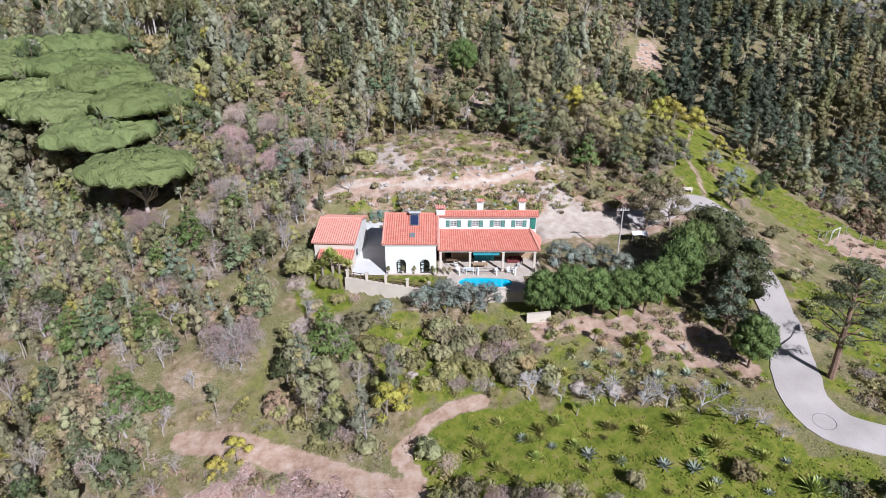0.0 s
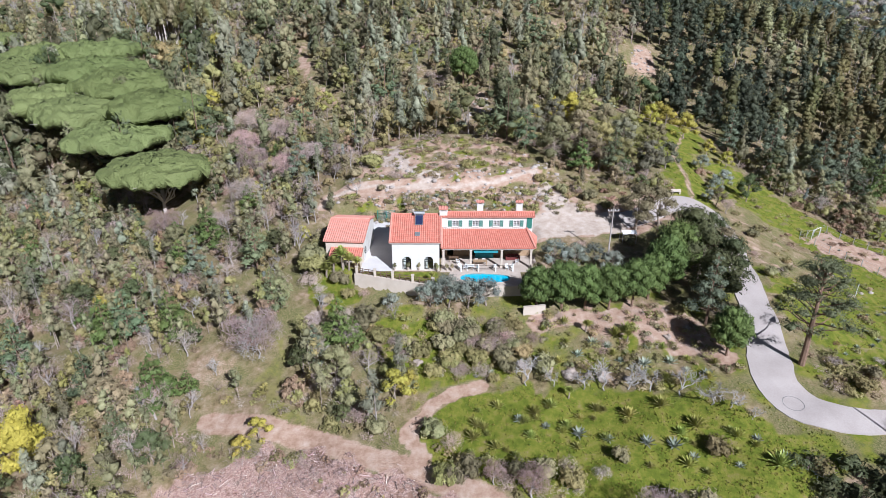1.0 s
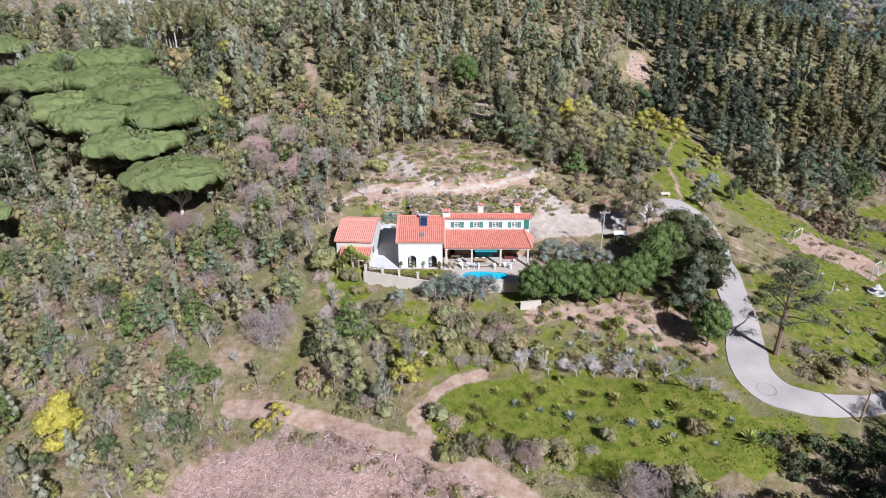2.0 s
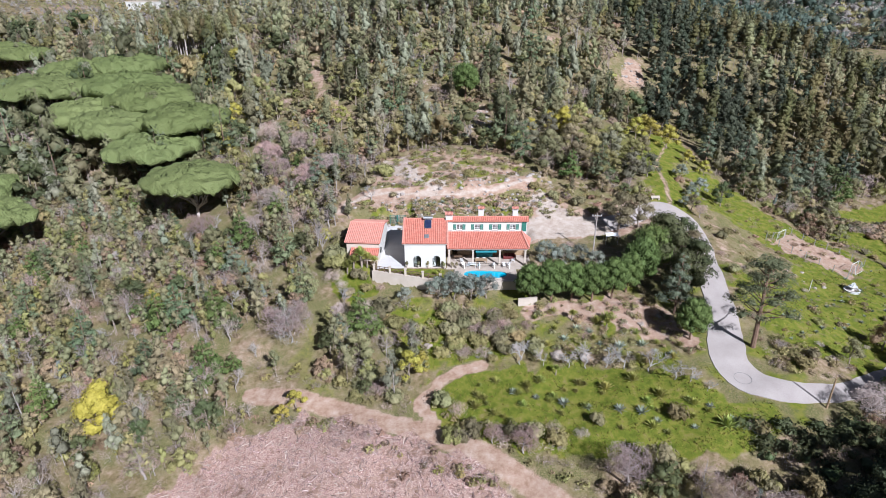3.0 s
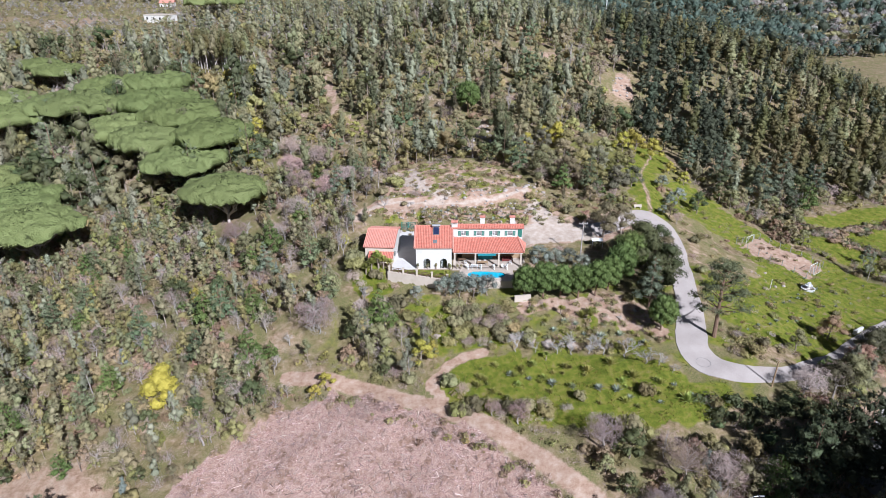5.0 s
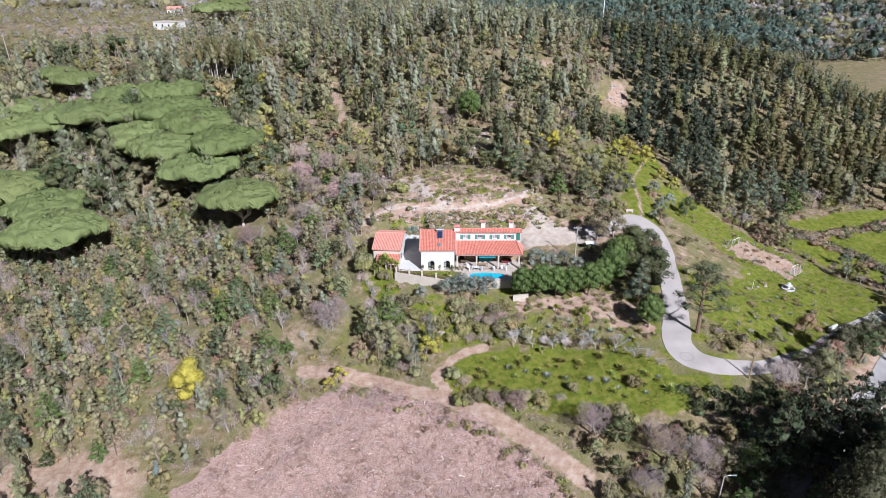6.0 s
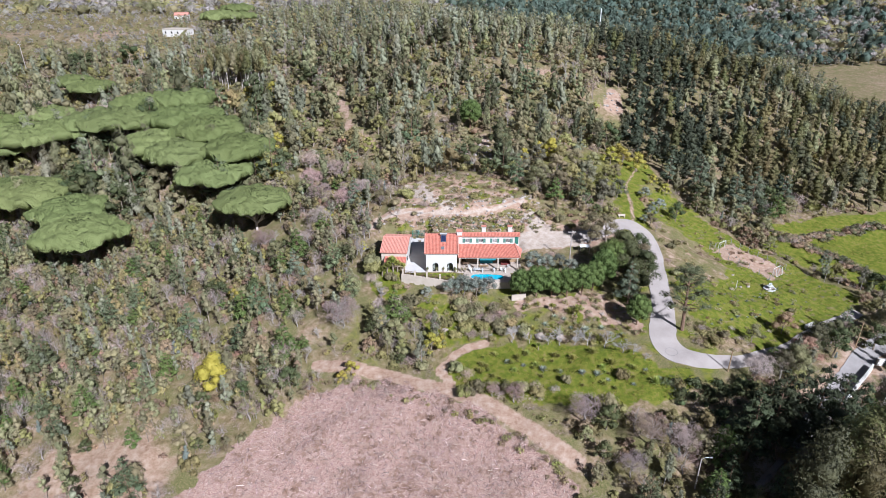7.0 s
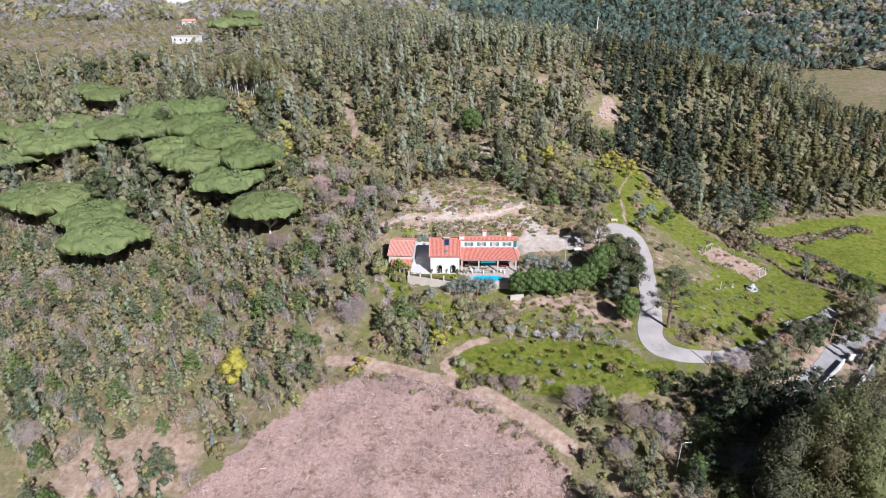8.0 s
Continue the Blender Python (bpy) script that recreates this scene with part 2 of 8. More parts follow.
def boxed(x0, y0, z0, x1, y1, z1, bevel=0.0):
    return box(bmesh.new(), x0, y0, z0, x1, y1, z1, bevel)


def tube(bm, pts, radii, sides=6):
    """A tapered pipe through points."""
    rings = []
    for i, p in enumerate(pts):
        p = Vector(p)
        d = (Vector(pts[min(i + 1, len(pts) - 1)]) - Vector(pts[max(i - 1, 0)])).normalized()
        u = d.orthogonal().normalized()
        w = d.cross(u)
        rings.append([bm.verts.new(p + radii[i] * (math.cos(2 * math.pi * k / sides) * u + math.sin(2 * math.pi * k / sides) * w)) for k in range(sides)])
    for a, b in zip(rings, rings[1:]):
        for k in range(sides):
            bm.faces.new((a[k], a[(k + 1) % sides], b[(k + 1) % sides], b[k]))
    bm.faces.new(rings[0][::-1])
    bm.faces.new(rings[-1])
    return bm


def hexa(bm, c):
    """A solid from eight corners: bottom four, top four, in the same turn."""
    v = [bm.verts.new(p) for p in c]
    for f in ((0, 3, 2, 1), (4, 5, 6, 7), (0, 1, 5, 4), (1, 2, 6, 5), (2, 3, 7, 6), (3, 0, 4, 7)):
        bm.faces.new([v[i] for i in f])


def empty(name, x, y, z, label, category, group="", kind=""):
    e = new(name)
    e.empty_display_size = 0.2
    e.matrix_world = pose(x, y, z)
    return tagged(e, label, category, group, kind)


# ---- the lie of the land ----
COL_X = (-220, -90, -45, 0, 45, 72, 95, 130, 180, 280)
ROW_Y = (-150, 10, 45, 60, 72, 95, 110, 140, 175, 210, 240, 285, 330, 430, 1100)
LAND = np.array([
    (-40, -25, -20, -18, -16, -12, -9, 0, 7, 14, 19, 25, 29, 32, 40),
    (-38, -22, -15, -14, -13, -12, -10, -4, 7, 16, 21, 26, 29, 33, 40),
    (-36, -20, -12, -9.5, -7, -3, 0, 6, 13, 19, 27, 32, 33, 34, 45),
    (-34, -18, -9.5, -6.5, -2.5, 2, 6.5, 10.5, 17, 25, 32.5, 35, 31, 26, 65),
    (-34, -17, -5, -3, -1.2, 1.5, 4, 8, 10.5, 23, 29, 32, 28, 18, 70),
    (-35, -20, -9, -7.8, -7.4, -6, -4.5, 1, 5, 18.5, 27, 29.5, 22, 10, 75),
    (-36, -22, -12, -10.8, -10.2, -9.3, -7.5, -2, 8, 20, 25.5, 26, 16, 4, 80),
    (-36.4, -22.5, -13.5, -12, -11.5, -10.4, -8.8, -4, 7, 17, 19, 16, 6, -3, 84),
    (-37, -23.5, -16, -14, -13, -12, -11, -8, -1, 4, 3, 0, -4, -6, 88),
    (-38, -25, -20, -18, -17, -15, -14, -13, -12, -11, -10, -9.5, -8, -7, 90)], float).T


def slopes(x, z):
    d = np.diff(z, axis=0) / np.diff(x)[:, None]
    m = np.zeros_like(z)
    m[1:-1] = np.where(d[1:] * d[:-1] > 0, 2 * d[1:] * d[:-1] / (d[1:] + d[:-1] + 1e-12), 0)
    m[0], m[-1] = d[0], d[-1]
    return m


def spans(x, q):
    q = np.clip(q, x[0], x[-1])
    i = np.clip(np.searchsorted(x, q, side="right") - 1, 0, len(x) - 2)
    h = x[i + 1] - x[i]
    return i, h, (q - x[i]) / h


def hermite(s, h, a, ma, b, mb):
    return (2 * s**3 - 3 * s**2 + 1) * a + (s**3 - 2 * s**2 + s) * h * ma + (3 * s**2 - 2 * s**3) * b + (s**3 - s**2) * h * mb


def ease(a, b, x):
    t = np.clip((x - a) / (b - a), 0, 1)
    return t * t * (3 - 2 * t)


def hills(x, y):
    xs, ys = np.array(COL_X, float), np.array(ROW_Y, float)
    m = slopes(ys, LAND)
    i, h, s = spans(ys, y)
    z = hermite(s[:, None], h[:, None], LAND[i], m[i], LAND[i + 1], m[i + 1]).T
    mx = slopes(xs, z)
    j, h, s = spans(xs, x)
    n = np.arange(len(x))
    return hermite(s, h, z[j, n], mx[j, n], z[j + 1, n], mx[j + 1, n])


def wavy(x, y, size, seed=0.0):
    """Smooth noise between about -1 and 1, from turned sines."""
    z = np.zeros_like(x)
    for k, (a, w) in enumerate(((0.3, 1.0), (1.4, 1.31), (2.3, 1.73), (0.9, 2.27), (2.9, 2.9), (1.9, 3.7))):
        z += np.sin((x * math.cos(a + seed) + y * math.sin(a + seed)) * 2 * math.pi * w / size + 1.7 * k + 9.1 * seed + 1.3 * np.sin((x * math.sin(a) - y * math.cos(a)) * 3.1 / size + k)) / w
    return z / 2.2


def front_edge(x):
    """Where the terrace ends above its retaining wall."""
    return np.where(x < -1.5, 74.5 - 0.32 * (x + 1.5), 74.5)


def inside(x, y, poly, soft=1.0):
    """1 inside a polygon, falling to 0 over soft metres."""
    p = np.array(poly, float)
    d, c = np.full(x.shape, 1e9), np.zeros(x.shape, bool)
    for (ax, ay), (bx, by) in zip(p, np.roll(p, -1, 0)):
        ux, uy = bx - ax, by - ay
        t = np.clip(((x - ax) * ux + (y - ay) * uy) / (ux * ux + uy * uy), 0, 1)
        d = np.minimum(d, np.hypot(x - ax - t * ux, y - ay - t * uy))
        c ^= ((ay > y) != (by > y)) & (x < ux * (y - ay) / (uy if uy else 1e-9) + ax)
    return ease(-soft / 2, soft / 2, np.where(c, d, -d))


def along(x, y, line, width, soft=0.9):
    d = np.full(x.shape, 1e9)
    for (ax, ay), (bx, by) in zip(line, line[1:]):
        ux, uy = bx - ax, by - ay
        t = np.clip(((x - ax) * ux + (y - ay) * uy) / (ux * ux + uy * uy), 0, 1)
        d = np.minimum(d, np.hypot(x - ax - t * ux, y - ay - t * uy))
    return ease(width / 2 + soft / 2, width / 2 - soft / 2, d)


def height(x, y):
    x, y = np.atleast_1d(np.asarray(x, float)), np.atleast_1d(np.asarray(y, float))
    z = hills(x, y)
    rough = ease(10, 60, np.hypot(x - 0, (y - 84) * 1.2)) + 0.25
    z = z + 0.35 * wavy(x, y, 23, 0.4) * rough + 1.2 * wavy(x, y, 90, 1.1) * ease(60, 200, np.hypot(x, y - 84))
    # banks above the house and below the pool
    z += 0.9 * inside(x, y, ((-20, 106), (2, 104.5), (16, 107), (24, 113), (16, 128), (-16, 126)), 2.5)
    pad = ease(-23, -20.5, x) * ease(17, 14.5, x) * np.where(x < -7.5, ease(102, 99, y), ease(97, 91.5, y)) * ease(-0.35, 0.15, y - front_edge(x))
    basin = ease(0.9, 1.4, x) * ease(11.2, 10.7, x) * ease(74.55, 74.75, y) * ease(78.75, 78.4, y)
    return z * (1 - pad) - 0.02 * pad - 1.6 * basin


def ground_at(x, y):
    return float(height(x, y)[0])


# ---- regions of the ground ----
LAWN = ((-5, 55), (-2, 57), (4, 58.2), (14, 57), (32, 53.6), (36.5, 50), (40, 46.5), (44, 43), (36, 40), (20, 41), (8, 43.5), (-1, 47), (-3.5, 50))
HILL_BARE = ((15, 217), (24, 227), (40, 223), (45, 213), (38, 209), (26, 214))
FIELD_WEST = ((-310, 285), (-215, 300), (-176, 318), (-176, 350), (-215, 372), (-330, 360))
FIELD_FAR = ((-330, 520), (-170, 520), (-160, 660), (-330, 660))
MEADOW_BACK = ((16, 127), (26, 140), (42, 150), (58, 158), (66, 152), (70, 136), (58, 122), (44, 119), (28, 121))
SCAR_FRONT = ((57, 178), (69, 182), (70, 206), (58, 202))
GULLY_FRONT = ((4.5, 136), (11.5, 136), (12, 157), (5, 157))
ROCK_GULLY = ((5.5, 143), (10.5, 143), (11.5, 156), (6.5, 156))
GARDEN_BELOW = ((-11, 73), (-5, 60), (-6, 53), (6, 42), (22, 38.5), (40, 39.5), (52, 45), (53, 54), (50, 74), (20, 76))
SLOPE_GREEN = ((-12, 71), (-2, 71), (0, 66), (10, 60), (8, 58.5), (-4, 58), (-9, 62))
AGAVE_SLOPE = ((12, 66), (36, 66), (38, 58), (34, 54.5), (14, 58), (9, 61))
RAVINE_GAP = ((36, 44), (60, 45), (63, 37), (52, 34), (39, 35))
DRY_FIELD = ((49.5, 82), (56, 80), (66, 84), (70, 92), (66, 104), (58, 110), (52, 104))
RED_BANK = ((46.5, 62), (50, 64), (53, 60), (60, 57), (59, 52), (50, 52.5), (46.5, 55))
RED_SOIL = ((12, 70.5), (33, 71), (38.5, 62), (37, 58), (30, 62), (22, 66), (13, 67.5))
RIGHT_FIELD = ((49, 54), (60, 53), (84, 66), (101, 84), (93, 97), (82, 108), (66, 130), (58, 128), (53, 104), (49, 80))
FAR_MEADOW = ((92, 101), (110, 88), (150, 96), (170, 130), (140, 132), (110, 126), (95, 121), (88, 110))
EAST_MEADOW = ((205, 262), (300, 262), (430, 440), (258, 432), (236, 340))
PITCH = ((69, 102.5), (77, 107), (88, 97), (80.5, 90.5))
GARDEN = ((-23, 105.5), (-19, 108), (-15.5, 120), (-9, 124.5), (3, 124.5), (12, 120), (20, 113), (23, 108), (24, 100), (16, 97), (-10, 98.5), (-17, 99.5), (-21, 103))
CLEARING = ((-30, 47.5), (-22, 50.5), (-15, 50), (-6, 46.5), (4, 41.3), (12, 34), (18, 26), (20, 8), (-5, -10), (-60, 2), (-56, 22), (-47, 31), (-40, 38), (-35, 43))
BARE_WEST = ((-78, 38), (-60, 41), (-50, 34), (-54, 24), (-70, 20), (-84, 26))
DIRT_SPOT = ((-37, 60), (-29, 60), (-28, 66), (-34, 69), (-39, 65))
WEST_STRIP = ((-19, 74), (-14, 72), (-12, 77), (-18, 82), (-22, 79))
TRACK = ((4.8, 58.6), (1.5, 58.0), (-1.6, 56.2), (-4.2, 53.4), (-4.6, 51.2), (-2.8, 48.8))
LOW_TRACK = ((-30, 55), (-22, 53.6), (-13, 50.2), (-4, 47.0), (4, 43.0), (12, 36.4), (19, 30))
WEST_TRACK = ((-23.5, 67), (-23.8, 61), (-22, 56), (-17, 52.5))
BACK_TRACK = ((-23, 101.5), (-22.5, 104.5), (-17, 106), (-8, 104.6), (2, 104), (11, 106.3), (18, 109.5))
GARDEN_TRACK = ((-11.5, 121), (-9, 114), (-6, 109), (-2, 106.5))
HILL_TRACK = ((47.5, 104), (49.5, 114), (51, 126), (57, 139), (62, 150))
HILL_SCAR = ((60, 190), (67, 192), (70, 204), (65, 209), (59, 200))
DRIVE = ((96, 77.5), (83, 69.2), (76.5, 64.2), (70, 59.2), (64, 55.2), (58, 51.6), (52, 49.8), (46.6, 49.9), (42.4, 52.0), (41.2, 56), (42.4, 60.6), (44.0, 65.5), (45.2, 72), (46.8, 80), (48.2, 88), (48.6, 95), (47.5, 100.5), (44, 102), (39.5, 100), (34.5, 96.6), (31.5, 95.4))
DRIVE_W = (2.8, 2.8, 2.8, 2.9, 2.9, 3.0, 3.2, 4.2, 5.6, 5.6, 5.3, 4.9, 4.4, 4.2, 5.0, 5.4, 5.2, 4.8, 4.4, 4.4, 4.6)
STREET = ((58, 31), (64, 37.5), (68.9, 42.5), (77, 50.1), (88.4, 60.9), (97, 67), (112, 77), (132, 90))
WOOD_TRAIL = ((-50, 212), (-47, 202), (-42, 184), (-38.6, 168.4), (-32, 159), (-26, 150))


def near_road(x, y, extra=0.0):
    return np.maximum.reduce([along(x, y, DRIVE[6:], 5.6 + extra), along(x, y, DRIVE[:7], 3.4 + extra), along(x, y, STREET, 4.6 + extra)])


def masks(x, y):
    """Turf, dry soil and cut brush, from 0 to 1, with ragged edges."""
    j, k = 1.3 * wavy(x, y, 6.5, 0.2), 1.3 * wavy(x, y, 5.7, 2.2)
    u, v = x + j, y + k
    turf = np.maximum.reduce([inside(u, v, p, 2.0) for p in (LAWN, RIGHT_FIELD, FAR_MEADOW, WEST_STRIP)])
    turf = turf * (1 - 0.75 * np.maximum(inside(u, v, DRY_FIELD, 4), inside(u, v, RED_BANK, 2)))
    turf = turf * (1 - 0.55 * inside(u, v, RIGHT_FIELD, 2) * ease(0.1, 0.5, wavy(x + 0.5 * y, 3.0 * (y - 0.45 * x), 7, 0.9)))
    turf = np.maximum(turf, 0.75 * inside(u, v, SLOPE_GREEN, 3))
    turf = np.maximum(turf, (0.35 + 0.45 * wavy(x, y, 9, 1.0)) * inside(u, v, AGAVE_SLOPE, 3))
    turf = np.maximum(turf, 0.30 * inside(u, v, EAST_MEADOW, 12))
    turf = np.maximum(turf, 0.5 * inside(u, v, MEADOW_BACK, 6))
    turf = np.maximum(turf, 0.9 * along(u, v, HILL_TRACK, 9, 4) * (1 - along(x, y, HILL_TRACK, 1.0, 1.0)))
    turf = np.maximum(turf, 0.5 * along(u, v, WEST_TRACK, 4, 3))
    turf = np.maximum(turf, (0.42 + 0.3 * wavy(x, y, 8, 1.9)) * inside(u, v, GARDEN_BELOW, 3))
    turf = np.maximum(turf, (0.42 + 0.45 * wavy(x, y, 9, 2.7)) * inside(u, v, GARDEN, 3))
    turf = np.maximum(turf, inside(x, y, ((-13.8, 78.6), (-8.5, 79.1), (-1.2, 79.1), (-1.2, 74.5), (-8, 76)), 0.4))
    soil = np.maximum.reduce([inside(u, v, GARDEN, 2.5) * (0.48 + 0.5 * wavy(x, y, 7, 0.7)), inside(u, v, RED_SOIL, 2) * 0.95,
                              inside(u, v, PITCH, 1.0) * 0.9, inside(u, v, RED_BANK, 2) * 0.42, inside(u, v, DRY_FIELD, 4) * (0.25 + 0.4 * wavy(x, y, 6, 0.4)), inside(u, v, DIRT_SPOT, 5) * 0.5, inside(u, v, BARE_WEST, 6) * 0.58])
    soil = np.maximum(soil, 0.9 * np.maximum(inside(u, v, HILL_SCAR, 4), 0.8 * inside(u, v, ROCK_GULLY, 4)))
    soil = np.maximum(soil, 0.7 * inside(u, v, HILL_BARE, 5))
    soil = np.maximum(soil, (0.30 + 0.2 * wavy(x, y, 30, 0.6)) * inside(u, v, EAST_MEADOW, 12))
    soil = np.maximum(soil, (0.45 + 0.3 * wavy(x, y, 34, 0.3)) * np.maximum(inside(u, v, FIELD_WEST, 20), inside(u, v, FIELD_FAR, 20)))
    soil = np.maximum(soil, 0.95 * inside(u, v, ((13, 89.5), (34, 91.5), (44, 98), (42, 105), (28, 100), (20, 102), (14, 99)), 2))
    m = 0.25 * (j + k)
    soil = np.maximum.reduce([soil, along(x + m, y, TRACK, 1.9, 0.9), 0.8 * along(x + m, y - m, LOW_TRACK, 3.6, 1.6), along(x, y + m, BACK_TRACK, 2.2, 1.2),
                              along(x + m, y, GARDEN_TRACK, 1.4, 1), 0.7 * along(x + m, y, HILL_TRACK, 0.9, 0.8), 0.6 * along(u, v, STREET, 10, 3), 0.85 * along(u, v, WOOD_TRAIL, 3.0, 2.0)])
    soil = np.maximum(soil, 0.8 * inside(x, y, ((-13, 97), (-13, 91), (14, 91), (14, 97)), 2))
    turf = turf * (1 - 0.8 * np.maximum(along(x, y, TRACK, 2.2, 0.8), inside(u, v, PITCH, 1.0)))
    brush = inside(u, v, CLEARING, 2.5)
    return np.clip(turf, 0, 1), np.clip(soil, 0, 1), brush


SAND_YARD = ((13, 89.5), (30, 91.5), (36, 95), (34, 98.5), (26, 98), (22.5, 103), (19.5, 107), (16.5, 104), (18, 98), (14, 96.5))
SAND_BANK = ((1, 105.6), (12, 107.6), (19, 110), (18, 112.6), (9, 111.8), (3, 109))


def sand(x, y):
    """Pale trodden sand: paths, the yard behind the house and the bare bank."""
    j, k = 0.7 * wavy(x, y, 4.0, 0.4), 0.7 * wavy(x, y, 3.6, 1.4)
    u, v = x + j, y + k
    return np.clip(np.maximum.reduce([0.62 * along(x, y + 0.4 * j, BACK_TRACK, 1.6, 1.2), 0.8 * along(u, v, GARDEN_TRACK, 2.6, 1.4), 0.8 * inside(u, v, SAND_YARD, 1.5), 0.35 * inside(u, v, SAND_BANK, 1.5),
                              0.3 * along(x + 0.4 * j, y, TRACK, 1.5, 0.8), 0.2 * inside(u, v, HILL_SCAR, 4), 0.45 * inside(u, v, ROCK_GULLY, 3), 0.6 * along(u, v, ((-16, 120), (-12, 113), (-7, 109), (-3, 106)), 3.4, 1.6)]), 0, 1)


def ground_material():
    m, t = nodes_of("hillside_ground")
    n, l = t.nodes, t.links
    out, bs, geo = n.new("ShaderNodeOutputMaterial"), n.new("ShaderNodeBsdfPrincipled"), n.new("ShaderNodeNewGeometry")

    def noise_at(scale, detail=6):
        o = n.new("ShaderNodeTexNoise")
        o.inputs["Scale"].default_value, o.inputs["Detail"].default_value, o.inputs["Roughness"].default_value = scale, detail, 0.65
        l.new(geo.outputs["Position"], o.inputs["Vector"])
        return o.outputs[0]

    def ramp(fac, lo, hi, stops):
        mr = n.new("ShaderNodeMapRange")
        mr.inputs[1].default_value, mr.inputs[2].default_value = lo, hi
        l.new(fac, mr.inputs[0])
        r = n.new("ShaderNodeValToRGB")
        while len(r.color_ramp.elements) < len(stops):
            r.color_ramp.elements.new(0.5)
        for e, (p, c) in zip(r.color_ramp.elements, stops):
            e.position, e.color = p, (*c, 1)
        l.new(mr.outputs[0], r.inputs[0])
        return r.outputs[0]

    def blend(fac, a, b):
        x = n.new("ShaderNodeMix")
        x.data_type = "RGBA"
        l.new(fac, x.inputs[0])
        l.new(a, x.inputs[6])
        l.new(b, x.inputs[7])
        return x.outputs[2]

    def ragged(name, noise_out, lo=0.35, hi=0.65, amount=0.5):
        a = n.new("ShaderNodeAttribute")
        a.attribute_name = name
        s = n.new("ShaderNodeMath")
        s.operation = "MULTIPLY_ADD"
        s.inputs[1].default_value = amount
        l.new(noise_out, s.inputs[0])
        l.new(a.outputs["Fac"], s.inputs[2])
        mr = n.new("ShaderNodeMapRange")
        mr.interpolation_type = "SMOOTHSTEP"
        mr.inputs[1].default_value, mr.inputs[2].default_value = lo + amount / 2, hi + amount / 2
        l.new(s.outputs[0], mr.inputs[0])
        return mr.outputs[0]

    coarse, mid, fine = noise_at(0.16), noise_at(0.8), noise_at(5.0, 4)
    litter = ramp(mid, 0.3, 0.7, ((0, (0.10, 0.075, 0.035)), (0.4, (0.21, 0.155, 0.085)), (0.7, (0.31, 0.225, 0.155)), (1, (0.40, 0.31, 0.24))))
    weeds = ramp(fine, 0.3, 0.7, ((0, (0.07, 0.08, 0.025)), (0.5, (0.15, 0.14, 0.055)), (1, (0.27, 0.22, 0.12))))
    wm = n.new("ShaderNodeMapRange")
    wm.inputs[1].default_value, wm.inputs[2].default_value = 0.38, 0.60
    l.new(coarse, wm.inputs[0])
    base = blend(wm.outputs[0], litter, weeds)
    turf = ramp(mid, 0.28, 0.72, ((0, (0.065, 0.086, 0.010)), (0.4, (0.118, 0.142, 0.016)), (0.65, (0.172, 0.174, 0.027)), (0.85, (0.20, 0.175, 0.05)), (1, (0.24, 0.18, 0.10))))
    soil = ramp(mid, 0.28, 0.72, ((0, (0.25, 0.15, 0.10)), (0.5, (0.365, 0.25, 0.185)), (1, (0.47, 0.365, 0.295))))
    brush = ramp(fine, 0.32, 0.68, ((0, (0.12, 0.065, 0.05)), (0.35, (0.29, 0.175, 0.145)), (0.65, (0.40, 0.265, 0.22)), (1, (0.57, 0.43, 0.37))))
    dull = ramp(mid, 0.32, 0.68, ((0, (0.13, 0.08, 0.055)), (0.5, (0.25, 0.155, 0.115)), (1, (0.40, 0.28, 0.22))))
    bm_ = n.new("ShaderNodeMapRange")
    bm_.inputs[1].default_value, bm_.inputs[2].default_value = 0.44, 0.58
    l.new(noise_at(0.24, 8), bm_.inputs[0])
    brush = blend(bm_.outputs[0], brush, dull)
    # chips and ruts left by the cutting
    chips = ramp(noise_at(11.0, 3), 0.35, 0.65, ((0, (0.17, 0.10, 0.085)), (0.5, (0.37, 0.245, 0.20)), (1, (0.60, 0.46, 0.40))))
    cm = n.new("ShaderNodeMapRange")
    cm.inputs[1].default_value, cm.inputs[2].default_value = 0.46, 0.58
    l.new(noise_at(1.2, 5), cm.inputs[0])
    brush = blend(cm.outputs[0], brush, chips)
    c = blend(ragged("turf", mid), base, turf)
    c = blend(ragged("soil", fine), c, soil)
    pale = ramp(mid, 0.28, 0.72, ((0, (0.34, 0.265, 0.21)), (0.5, (0.44, 0.36, 0.30)), (1, (0.53, 0.455, 0.40))))
    c = blend(ragged("sand", fine, amount=0.35), c, pale)
    c = blend(ragged("brush", mid), c, brush)
    l.new(c, bs.inputs["Base Color"])
    bs.inputs["Roughness"].default_value, bs.inputs["Specular IOR Level"].default_value = 0.95, 0.15
    bp = n.new("ShaderNodeBump")
    bp.inputs["Strength"].default_value, bp.inputs["Distance"].default_value = 0.6, 0.25
    l.new(fine, bp.inputs["Height"])
    l.new(bp.outputs[0], bs.inputs["Normal"])
    l.new(bs.outputs[0], out.inputs[0])
    return m


M_GROUND = ground_material()


def spaced(lo, hi, step, start, end):
    """Even steps between lo and hi, then growing ones out to start and end."""
    mid = list(np.arange(lo, hi + 1e-6, step))
    up, down, s = [mid[-1]], [mid[0]], step
    while up[-1] < end or down[-1] > start:
        s *= 1.13
        if up[-1] < end:
            up.append(up[-1] + s)
        if down[-1] > start:
            down.append(down[-1] - s)
    return np.array(down[:0:-1] + mid + up[1:])


